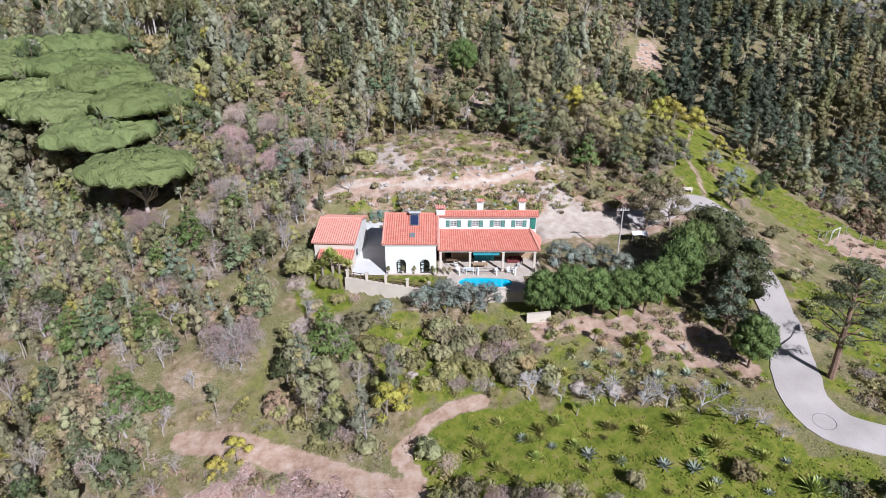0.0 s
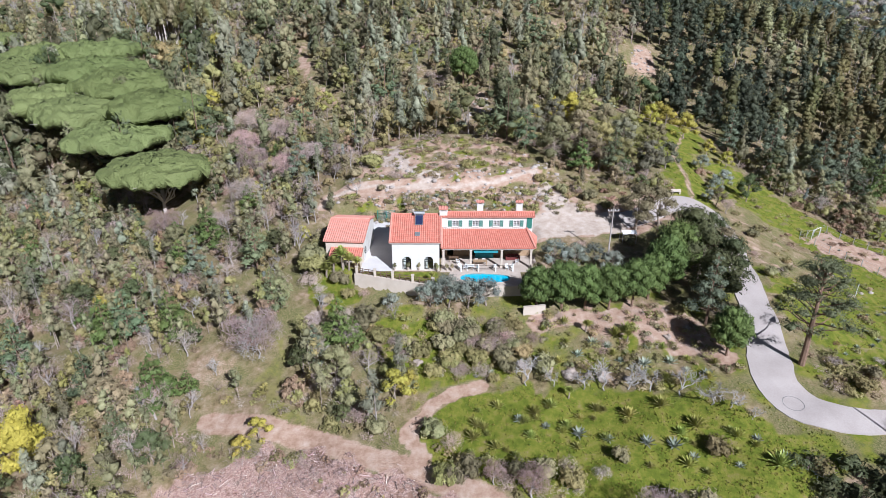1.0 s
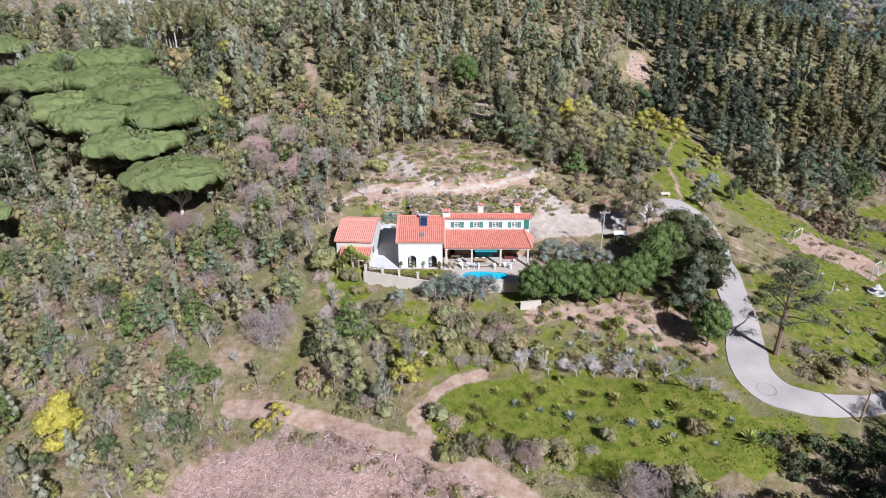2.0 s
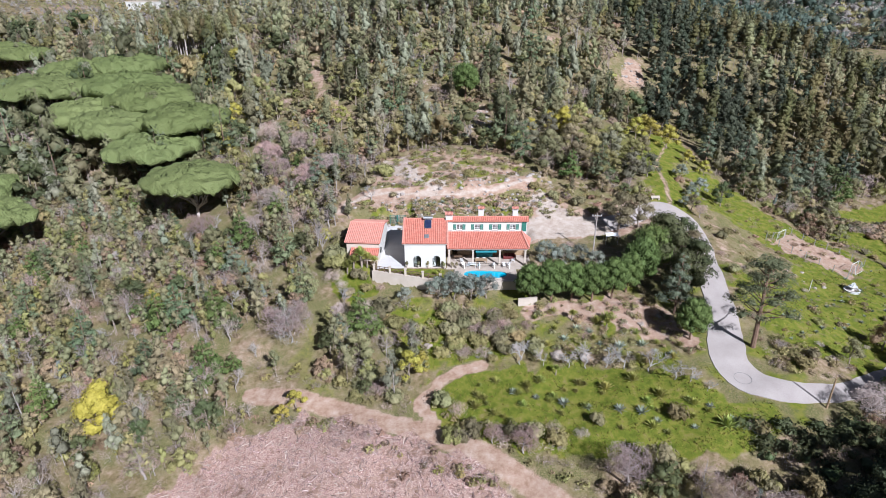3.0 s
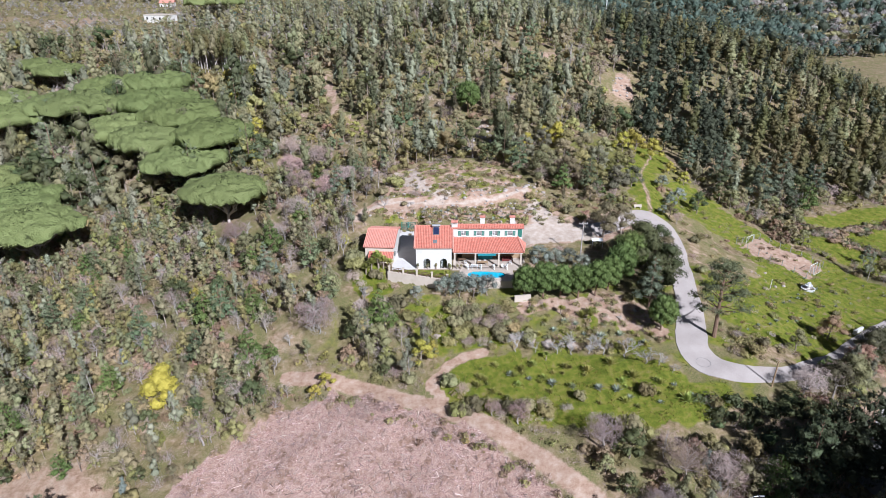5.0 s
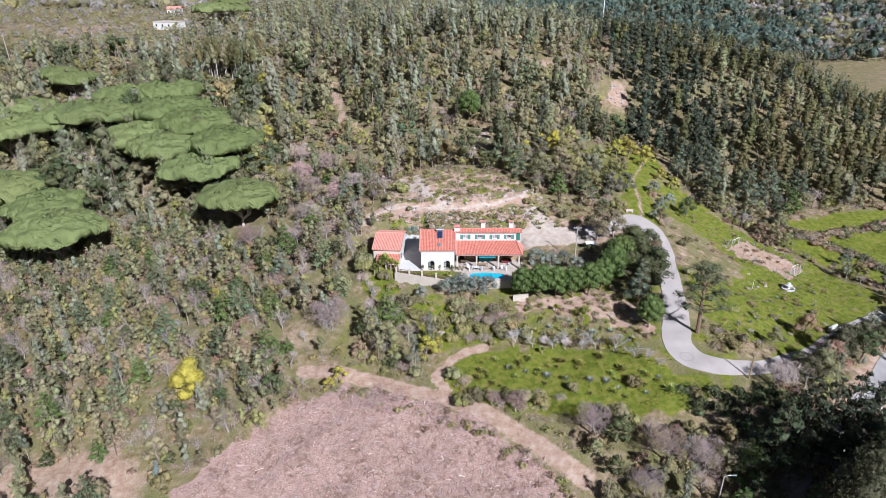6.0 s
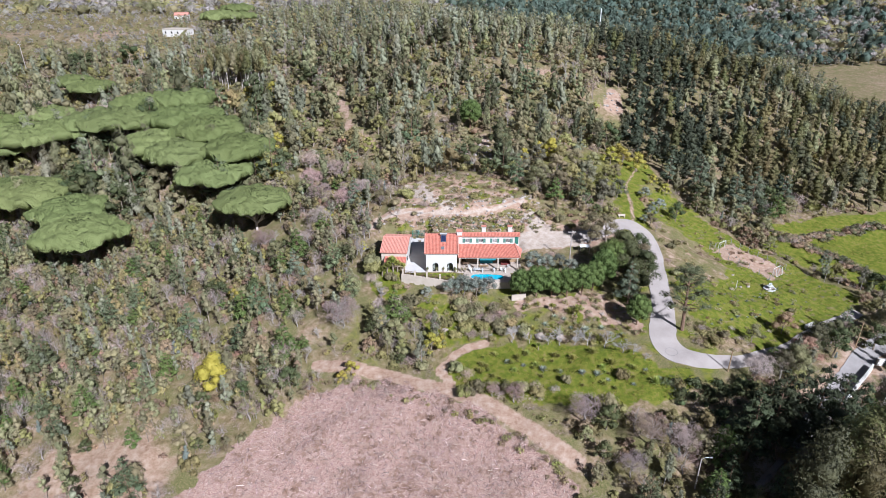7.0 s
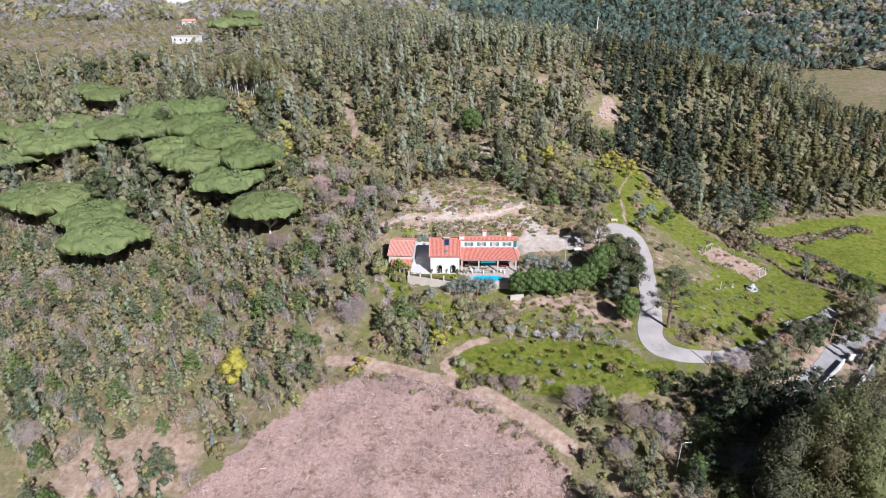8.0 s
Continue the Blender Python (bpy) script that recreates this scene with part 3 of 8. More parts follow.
def build_ground():
    xs, ys = spaced(-70, 108, 0.8, -2600, 2600), spaced(20, 132, 0.8, -700, 3600)
    gx, gy = np.meshgrid(xs, ys)
    x, y = gx.ravel(), gy.ravel()
    z = height(x, y)
    # level beds for the roads
    z = z - 0.12 * near_road(x, y)
    nx, ny = len(xs), len(ys)
    i = (np.arange(ny - 1)[:, None] * nx + np.arange(nx - 1)[None]).ravel()
    ob = mesh_object("ground", np.stack([x, y, z], -1), np.stack([i, i + 1, i + nx + 1, i + nx], -1), M_GROUND, True)
    for name, v in zip(("turf", "soil", "brush", "sand"), (*masks(x, y), sand(x, y))):
        ob.data.attributes.new(name, "FLOAT", "POINT").data.foreach_set("value", v.astype(np.float32))
    return tagged(ob, "sunlit hillside of leaf litter, grass and pale soil", "ground", kind="structure")


build_ground()


def smooth_line(pts, widths, step=0.9):
    """A Catmull-Rom line through points, with its widths."""
    p = np.array([(*q, w) for q, w in zip(pts, widths)], float)
    p = np.vstack([2 * p[0] - p[1], p, 2 * p[-1] - p[-2]])
    out = []
    for a, b, c, d in zip(p, p[1:], p[2:], p[3:]):
        n = max(2, int(np.hypot(*(c - b)[:2]) / step))
        for s in np.arange(n) / n:
            out.append(0.5 * (2 * b + (c - a) * s + (2 * a - 5 * b + 4 * c - d) * s**2 + (3 * b - a - 3 * c + d) * s**3))
    out.append(p[-2])
    return np.array(out)


def road_strip(name, pts, widths, material, label, lift=0.05, thick=0.25):
    q = smooth_line(pts, widths)
    d = np.gradient(q[:, :2], axis=0)
    d /= np.linalg.norm(d, axis=1)[:, None]
    side = np.stack([-d[:, 1], d[:, 0]], -1)
    cols, wob = np.linspace(-1, 1, 7), 0.12 * wavy(q[:, 0], q[:, 1], 5.0, 0.9)
    rows = []
    for c in cols:
        xy = q[:, :2] + side * (c * (q[:, 2] / 2 + wob))[:, None]
        rows.append(np.c_[xy, height(xy[:, 0], xy[:, 1]) + lift])
    # the side faces have corners of their own, so that the edges stay crisp
    drop = np.array((0, 0, thick))
    rows = [rows[0] - drop, rows[0]] + rows + [rows[-1], rows[-1] - drop]
    n, k = len(q), len(rows)
    v = np.concatenate(rows)
    i = (np.array([r for r in range(k - 1) if r not in (1, k - 3)])[:, None] * n + np.arange(n - 1)[None]).ravel()
    ob = mesh_object(name, v, np.stack([i, i + n, i + n + 1, i + 1], -1), material, True)
    return tagged(ob, label, "road", kind="structure")


M_STREET = surface("worn_asphalt", (0.17, 0.16, 0.16), (0.27, 0.26, 0.25), 0.5, 0.9, fine=7)
road_strip("road", DRIVE, DRIVE_W, M_CONCRETE, "pale concrete driveway climbing past the garden")
M_LANE = surface("pale_asphalt", (0.27, 0.245, 0.235), (0.37, 0.34, 0.33), 0.5, 0.9, fine=7)
road_strip("road", STREET, (4.2,) * len(STREET), M_LANE, "pale asphalt lane between a verge and garden walls")


# ---- the house ----
def open_wall(bm, origin, along_dir, width, top, thick, openings, top_line=None):
    """A wall with openings (x0, x1, z0, z1, rise of the arch); it runs from origin along a unit direction, thick to the left of it."""
    o, a = Vector(origin), Vector(along_dir)
    nrm = Vector((-a.y, a.x, 0))
    cuts = {0.0, width}
    for x0, x1, z0, z1, rise in openings:
        cuts |= {x0 + (x1 - x0) * k / 8 for k in range(9)} if rise else {x0, x1}
    if top_line:
        cuts |= {c for c, _ in top_line}
    cuts = sorted(cuts)

    def roof_at(x):
        return float(np.interp(x, [c for c, _ in top_line], [h for _, h in top_line])) if top_line else top

    def solid(xa, xb, la, lb, ha, hb):
        p = [o + a * xa + Vector((0, 0, la)), o + a * xb + Vector((0, 0, lb)), o + a * xb + nrm * thick + Vector((0, 0, lb)), o + a * xa + nrm * thick + Vector((0, 0, la))]
        q = [o + a * xa + Vector((0, 0, ha)), o + a * xb + Vector((0, 0, hb)), o + a * xb + nrm * thick + Vector((0, 0, hb)), o + a * xa + nrm * thick + Vector((0, 0, ha))]
        hexa(bm, p + q)

    for xa, xb in zip(cuts, cuts[1:]):
        mid, found = (xa + xb) / 2, None
        for op in openings:
            if op[0] < mid < op[1]:
                found = op
        if not found:
            solid(xa, xb, 0, 0, roof_at(xa), roof_at(xb))
            continue
        x0, x1, z0, z1, rise = found
        arch = [z1 + rise * (1 - ((2 * (x - x0) / (x1 - x0)) - 1) ** 2) ** 0.5 if rise else z1 for x in (min(max(xa, x0), x1), min(max(xb, x0), x1))]
        if z0 > 0:
            solid(xa, xb, 0, 0, z0, z0)
        solid(xa, xb, arch[0], arch[1], roof_at(xa), roof_at(xb))
    bmesh.ops.remove_doubles(bm, verts=bm.verts, dist=0.0005)
    return bm


def tiled_slope(bm, p00, p10, p11, p01, pitch=0.34, course=0.42, thick=0.10):
    """Barrel tiles on a four-cornered slope: p00 to p10 is the eave, p01 to p11 the top edge."""
    p00, p10, p11, p01 = (Vector(p) for p in (p00, p10, p11, p01))
    n = (p10 - p00).cross(p01 - p00).normalized()
    if n.z < 0:
        n = -n
    cols = max(2, round((p10 - p00).length / pitch))
    rows = max(2, round(((p01 + p11) / 2 - (p00 + p10) / 2).length / course))
    per = 4
    grid = []
    for r in range(rows + 1):
        for lift in ((0.0,) if r == 0 else (0.05, 0.0) if r < rows else (0.05,)):
            line = []
            for c in range(cols * per + 1):
                s, t = c / (cols * per), r / rows
                p = p00.lerp(p10, s).lerp(p01.lerp(p11, s), t)
                wave = 0.5 + 0.5 * math.cos(2 * math.pi * c / per)
                line.append(bm.verts.new(p + n * (0.02 + 0.10 * wave + lift * -0.8 + 0.05)))
            grid.append(line)
    for a, b in zip(grid, grid[1:]):
        for k in range(len(a) - 1):
            bm.faces.new((a[k], a[k + 1], b[k + 1], b[k]))
    hexa(bm, [p - n * thick for p in (p00, p10, p11, p01)] + [p + n * 0.03 for p in (p00, p10, p11, p01)])
    return bm


def roof_part(name, parent, material, *quads, label=""):
    bm = bmesh.new()
    for q in quads:
        tiled_slope(bm, *q)
    return part(name, bm, material, parent, label)


def cap_row(bm, a, b, radius=0.14):
    """Half-round ridge tiles, overlapping, from a to b."""
    a, b = Vector(a), Vector(b)
    k = max(2, round((b - a).length / 0.42))
    for i in range(k):
        tube(bm, (a.lerp(b, i / k), a.lerp(b, (i + 1.08) / k)), (radius, radius * 0.86), 8)
    return bm


def casement(parent, x, y, z, w, h, shutters=True):
    """A window in a front wall: frame, panes, bars, sill and shutters; y is the wall's face."""
    win = new("window")
    win.parent, win.location = parent, (x, y, z)
    bm = bmesh.new()
    for s in (-1, 1):
        box(bm, s * w / 2 - 0.05, 0.06, 0, s * w / 2 + 0.05, 0.16, h)
    box(bm, -w / 2, 0.06, -0.02, w / 2, 0.16, 0.08)
    box(bm, -w / 2, 0.06, h - 0.08, w / 2, 0.16, h + 0.02)
    box(bm, -0.05, 0.07, 0, 0.05, 0.15, h)
    for k in (1, 2):
        box(bm, -w / 2, 0.09, h * k / 3 - 0.02, w / 2, 0.13, h * k / 3 + 0.02)
    for s in (-1, 1):
        box(bm, s * w / 4 - 0.02, 0.09, 0, s * w / 4 + 0.02, 0.13, h)
    part("window_frame", bm, M_WHITE, win)
    for s in (-1, 1):
        part("pane", boxed(min(0, s * w / 2), 0.105, 0.05, max(0, s * w / 2), 0.115, h - 0.05), M_GLASS, win)
    part("window_sill", boxed(-w / 2 - 0.1, -0.1, -0.12, w / 2 + 0.1, 0.1, -0.03, 0.015), M_WALL, win)
    if shutters:
        for s in (-1, 1):
            bm = bmesh.new()
            x0 = s * (w / 2 + 0.08) if s > 0 else -w / 2 - 0.08 - 0.55
            box(bm, x0, -0.06, -0.02, x0 + 0.07, -0.01, h + 0.04)
            box(bm, x0 + 0.48, -0.06, -0.02, x0 + 0.55, -0.01, h + 0.04)
            for k in range(9):
                zz = 0.02 + (h - 0.06) * k / 8
                hexa(bm, [(x0 + 0.06, -0.055, zz), (x0 + 0.49, -0.055, zz), (x0 + 0.49, -0.02, zz + 0.05), (x0 + 0.06, -0.02, zz + 0.05)] +
                     [(x0 + 0.06, -0.055, zz + 0.025), (x0 + 0.49, -0.055, zz + 0.025), (x0 + 0.49, -0.02, zz + 0.075), (x0 + 0.06, -0.02, zz + 0.075)])
            part("shutter", bm, M_GREEN, win, "green louvred shutter, folded open")
    return win


def glass_material():
    m, t = nodes_of("window_glass")
    n, l = t.nodes, t.links
    out, bs = n.new("ShaderNodeOutputMaterial"), n.new("ShaderNodeBsdfPrincipled")
    bs.inputs["Base Color"].default_value = (0.9, 0.95, 0.95, 1)
    bs.inputs["Roughness"].default_value, bs.inputs["Transmission Weight"].default_value, bs.inputs["IOR"].default_value = 0.03, 1.0, 1.45
    l.new(bs.outputs[0], out.inputs[0])
    return m


M_GLASS = glass_material()


def chimney(parent, x, y, z0, z1, w, d):
    c = new("chimney")
    c.parent, c.location = parent, (x, y, z0)
    h = z1 - z0
    bm = boxed(-w / 2, -d / 2, 0, w / 2, d / 2, h - 0.5, 0.02)
    box(bm, -w / 2 - 0.07, -d / 2 - 0.07, h - 0.58, w / 2 + 0.07, d / 2 + 0.07, h - 0.48, 0.02)
    for sx in (-1, 1):
        for sy in (-1, 1):
            box(bm, sx * (w / 2 - 0.1) - 0.08, sy * (d / 2 - 0.1) - 0.08, h - 0.5, sx * (w / 2 - 0.1) + 0.08, sy * (d / 2 - 0.1) + 0.08, h - 0.22)
    part("chimney_shaft", bm, M_WALL, c)
    bm = bmesh.new()
    tiled_slope(bm, (-w / 2 - 0.12, -d / 2 - 0.12, h - 0.24), (w / 2 + 0.12, -d / 2 - 0.12, h - 0.24), (w / 2 + 0.12, 0, h), (-w / 2 - 0.12, 0, h), 0.26, 0.35, 0.05)
    tiled_slope(bm, (w / 2 + 0.12, d / 2 + 0.12, h - 0.24), (-w / 2 - 0.12, d / 2 + 0.12, h - 0.24), (-w / 2 - 0.12, 0, h), (w / 2 + 0.12, 0, h), 0.26, 0.35, 0.05)
    part("cap", bm, M_TILE_PALE, c, "small tiled chimney cap")


def build_house():
    h = empty("house", 2.0, 85.0, 0, "white-plastered country house with red clay tile roofs and green shutters", "house")
    inv = Vector((-2.0, -85.0, 0))

    def put(ob):
        ob.location = Vector(ob.location) + inv
        return ob

    # gabled block with two arched doors
    X0, X1, Y0, Y1, EZ, RY, RZ = -8.35, -1.0, 79.5, 90.6, 4.85, 85.05, 7.15
    doors = ((1.55, 2.95, 0.05, 1.75, 0.55), (5.0, 6.4, 0.05, 1.75, 0.55))
    put(part("front_wall", open_wall(bmesh.new(), (X0, Y0, 0), (1, 0, 0), X1 - X0, EZ, 0.35, doors), M_WALL, h))
    gable = ((0, EZ), (RY - Y0 - 0.35, RZ - 0.1), (Y1 - Y0 - 0.7, EZ))
    put(part("gable_wall", open_wall(bmesh.new(), (X0 + 0.35, Y0 + 0.35, 0), (0, 1, 0), Y1 - Y0 - 0.7, EZ, 0.35, (), gable), M_WALL, h))
    put(part("gable_wall", open_wall(bmesh.new(), (X1, Y0 + 0.35, 0), (0, 1, 0), Y1 - Y0 - 0.7, EZ, 0.35, (), gable), M_WALL, h))
    put(part("back_wall", open_wall(bmesh.new(), (X0, Y1 - 0.35, 0), (1, 0, 0), X1 - X0, EZ, 0.35, ()), M_WALL, h))
    ex0, ex1 = X0 - 0.42, X1 + 0.30
    put(roof_part("roof", h, M_TILE, ((ex0, Y0 - 0.4, EZ + 0.02), (ex1, Y0 - 0.4, EZ + 0.02), (ex1, RY, RZ + 0.05), (ex0, RY, RZ + 0.05)),
                  ((ex1, Y1 + 0.4, EZ + 0.02), (ex0, Y1 + 0.4, EZ + 0.02), (ex0, RY, RZ + 0.05), (ex1, RY, RZ + 0.05)), label="red clay barrel-tile roof"))
    put(part("ridge_tiles", cap_row(bmesh.new(), (ex0, RY, RZ + 0.14), (ex1, RY, RZ + 0.14)), M_TILE, h))
    for x in (ex0 + 0.12, ex1 - 0.05):
        bm = bmesh.new()
        cap_row(bm, (x, Y0 - 0.42, EZ + 0.16), (x, RY, RZ + 0.18), 0.17)
        cap_row(bm, (x, Y1 + 0.42, EZ + 0.16), (x, RY, RZ + 0.18), 0.17)
        put(part("verge_tiles", bm, M_TILE_PALE, h, "paler tiles along the roof verge"))
    put(part("eave_moulding", boxed(ex0 + 0.1, Y0 - 0.28, EZ - 0.22, ex1 - 0.1, Y0 - 0.004, EZ - 0.03, 0.04), M_WALL, h))
    for x0, x1, z0, z1, rise in doors:
        d = new("door")
        d.parent, d.location = h, Vector((X0 + x0, Y0, 0)) + inv
        w, bm = x1 - x0, bmesh.new()
        for k in (0, 1, 2):
            box(bm, w * k / 2 - 0.04, 0.16, 0.05, w * k / 2 + 0.04, 0.24, z1 + (rise * 0.93 if k == 1 else 0.05))
        for z in (0.08, 0.75, 1.4, z1):
            box(bm, 0, 0.17, z - 0.03, w, 0.23, z + 0.03)
        pts = [(w / 2 - math.cos(a) * (w / 2 - 0.03), 0.2, z1 + math.sin(a) * (rise - 0.03)) for a in np.linspace(0, math.pi, 13)]
        tube(bm, pts, [0.05] * 13, 4)
        part("door_frame", bm, M_IRON, d, "dark iron-framed arched glazed door")
        bm = bmesh.new()
        vs = [bm.verts.new((x, 0.2, z)) for x, z in [(0, 0.05), (w, 0.05)] + [(w / 2 + math.cos(a) * w / 2, z1 + math.sin(a) * rise) for a in np.linspace(0, math.pi, 13)]]
        bm.faces.new(vs)
        part("pane", bm, M_GLASS, d)
        part("curtain", boxed(0.15, 0.42, 0.05, 0.55, 0.46, 1.9), M_WHITE, d, "white curtain drawn to one side")
        part("door_step", boxed(-0.15, -0.35, 0, w + 0.15, 0.16, 0.06, 0.01), M_PAVING, d)
    # raised two-storey range behind the veranda
    U0, U1, UY0, UY1, UZ = -0.75, 14.0, 84.6, 91.0, 7.05
    wins = [(x - U0 - 0.5, x - U0 + 0.5, 5.25, 6.3, 0) for x in (1.55, 4.85, 8.15, 11.4)]
    low = [(1.0, 2.0, 0.05, 2.15, 0), (5.1, 7.2, 0.05, 2.2, 0), (9.6, 11.2, 0.9, 2.1, 0)]
    bm = bmesh.new()
    open_wall(bm, (U0, UY0, 4.1), (1, 0, 0), U1 - U0, UZ - 4.1, 0.35, [(a, b, c - 4.1, d - 4.1, e) for a, b, c, d, e in wins])
    put(part("front_wall", bm, M_WALL, h))
    # ground-floor wall in brown instead of plaster, to carry the veranda's shade
    put(part("veranda_wall", open_wall(bmesh.new(), (U0, UY0, 0), (1, 0, 0), U1 - U0, 4.1, 0.35, low), M_WOOD, h, "wall behind the veranda, coloured brown for the shade under its roof"))
    put(part("side_wall", open_wall(bmesh.new(), (U1, UY0 + 0.35, 0), (0, 1, 0), UY1 - UY0 - 0.7, UZ, 0.35, (), ((0, UZ), (0.35, UZ + 0.2), (UY1 - UY0 - 0.7, UZ - 2.6))), M_WALL, h))
    put(part("back_wall", open_wall(bmesh.new(), (U0, UY1 - 0.35, 0), (1, 0, 0), U1 - U0, UZ - 2.6, 0.35, ()), M_WALL, h))
    for x in (1.55, 4.85, 8.15, 11.4):
        casement(h, x - 2.0, UY0 - 85.0, 5.27, 0.98, 1.03)
    bm = boxed(13.05, UY0 - 0.07, 4.95, 13.9, UY0 - 0.01, 6.75, 0.01)
    for k in range(5):
        box(bm, 13.1, UY0 - 0.09, 5.05 + 0.34 * k, 13.85, UY0 - 0.06, 5.3 + 0.34 * k)
    put(part("door_panel", bm, M_GREEN, h, "green-painted timber door panel"))
    put(roof_part("roof", h, M_TILE, ((U0, UY0 - 0.4, UZ), (U1 + 0.3, UY0 - 0.4, UZ), (U1 + 0.3, UY0 + 0.7, UZ + 0.42), (U0, UY0 + 0.7, UZ + 0.42)),
                  ((U1 + 0.3, UY1 + 0.2, UZ - 2.5), (U0, UY1 + 0.2, UZ - 2.5), (U0, UY0 + 0.7, UZ + 0.42), (U1 + 0.3, UY0 + 0.7, UZ + 0.42))))
    put(part("ridge_tiles", cap_row(bmesh.new(), (U0, UY0 + 0.7, UZ + 0.52), (U1 + 0.3, UY0 + 0.7, UZ + 0.52)), M_TILE, h))
    put(part("eave_moulding", boxed(U0 + 0.02, UY0 - 0.3, UZ - 0.2, U1 + 0.1, UY0 - 0.004, UZ - 0.04, 0.04), M_WALL, h))
    # veranda
    V0, V1, VY0, VY1, VZ0, VZ1 = -0.62, 13.1, 80.0, 84.58, 3.45, 4.85
    put(roof_part("veranda_roof", h, M_TILE, ((V0, VY0, VZ0), (V1 + 0.9, VY0, VZ0), (V1, VY1, VZ1), (V0, VY1, VZ1)), label="red clay barrel-tile lean-to roof over the veranda"))
    put(roof_part("hip_roof", h, M_TILE, ((V1 + 0.9, VY0, VZ0), (V1 + 1.7, VY1, VZ0), (V1, VY1, VZ1), (V1, VY1 - 0.05, VZ1))))
    put(part("hip_tiles", cap_row(bmesh.new(), (V1 + 0.9, VY0, VZ0 + 0.14), (V1, VY1, VZ1 + 0.14), 0.2), M_TILE_PALE, h))
    put(part("verge_tiles", cap_row(bmesh.new(), (V0, VY0, VZ0 + 0.16), (V0, VY1, VZ1 + 0.16), 0.2), M_TILE_PALE, h))
    put(part("eave_beam", boxed(V0 + 0.1, VY0 + 0.2, VZ0 - 0.32, V1 + 0.7, VY0 + 0.45, VZ0 - 0.11, 0.02), M_WALL, h))
    for x in (-0.35, 3.95, 8.8, 13.4):
        bm = boxed(x - 0.17, VY0 + 0.16, 0.02, x + 0.17, VY0 + 0.5, VZ0 - 0.32, 0.02)
        box(bm, x - 0.23, VY0 + 0.1, 0.02, x + 0.23, VY0 + 0.56, 0.3, 0.02)
        box(bm, x - 0.22, VY0 + 0.11, VZ0 - 0.46, x + 0.22, VY0 + 0.55, VZ0 - 0.325, 0.02)
        put(part("column", bm, M_CREAM, h))
    put(part("veranda_ceiling", boxed(V0 + 0.1, VY0 + 0.46, VZ0 - 0.16, V1 + 0.8, VY1 - 0.01, VZ0 - 0.12), M_DARKWOOD, h))
    # chimneys
    chimney(h, 5.6 - 2.0, 86.6 - 85.0, 5.8, 9.0, 1.0, 0.8)
    chimney(h, 11.95 - 2.0, 86.6 - 85.0, 5.8, 9.0, 1.0, 0.8)
    chimney(h, -0.35 - 2.0, 85.1 - 85.0, 5.2, 8.5, 1.25, 1.3)
    # roof fittings
    s = (RZ - EZ) / (RY - Y0 + 0.4)
    sw = new("solar_heater")
    sw.parent = h
    sw.matrix_local = Matrix.Translation(Vector((-4.2, 82.6, EZ + s * 3.5 + 0.22)) + inv) @ pose(0, 0, 0, math.degrees(math.atan(s)) + 6)
    bm = boxed(-0.62, -0.1, 0, 0.62, 1.95, 0.09, 0.01)
    part("collector_frame", bm, M_STEEL, sw)
    part("collector", boxed(-0.56, -0.04, 0.094, 0.56, 1.89, 0.104), M_PANEL, sw, "dark blue solar collector")
    bm = tube(bmesh.new(), ((-0.85, 2.2, 0.28), (0.85, 2.2, 0.28)), (0.27, 0.27), 14)
    part("water_tank", bm, M_STEEL, sw, "pale cylindrical water tank")
    part("skylight", boxed(-0.4, -0.45, 0, 0.4, 0.45, 0.12, 0.03), M_STEEL, h).matrix_local = Matrix.Translation(Vector((-4.4, 80.7, EZ + s * 1.6 + 0.12)) + inv) @ pose(0, 0, 0, math.degrees(math.atan(s)))
    return h


M_PANEL = surface("solar_glass", (0.015, 0.02, 0.05), (0.03, 0.04, 0.09), 3, 0.12, bump=0.0, spec=0.6)
build_house()


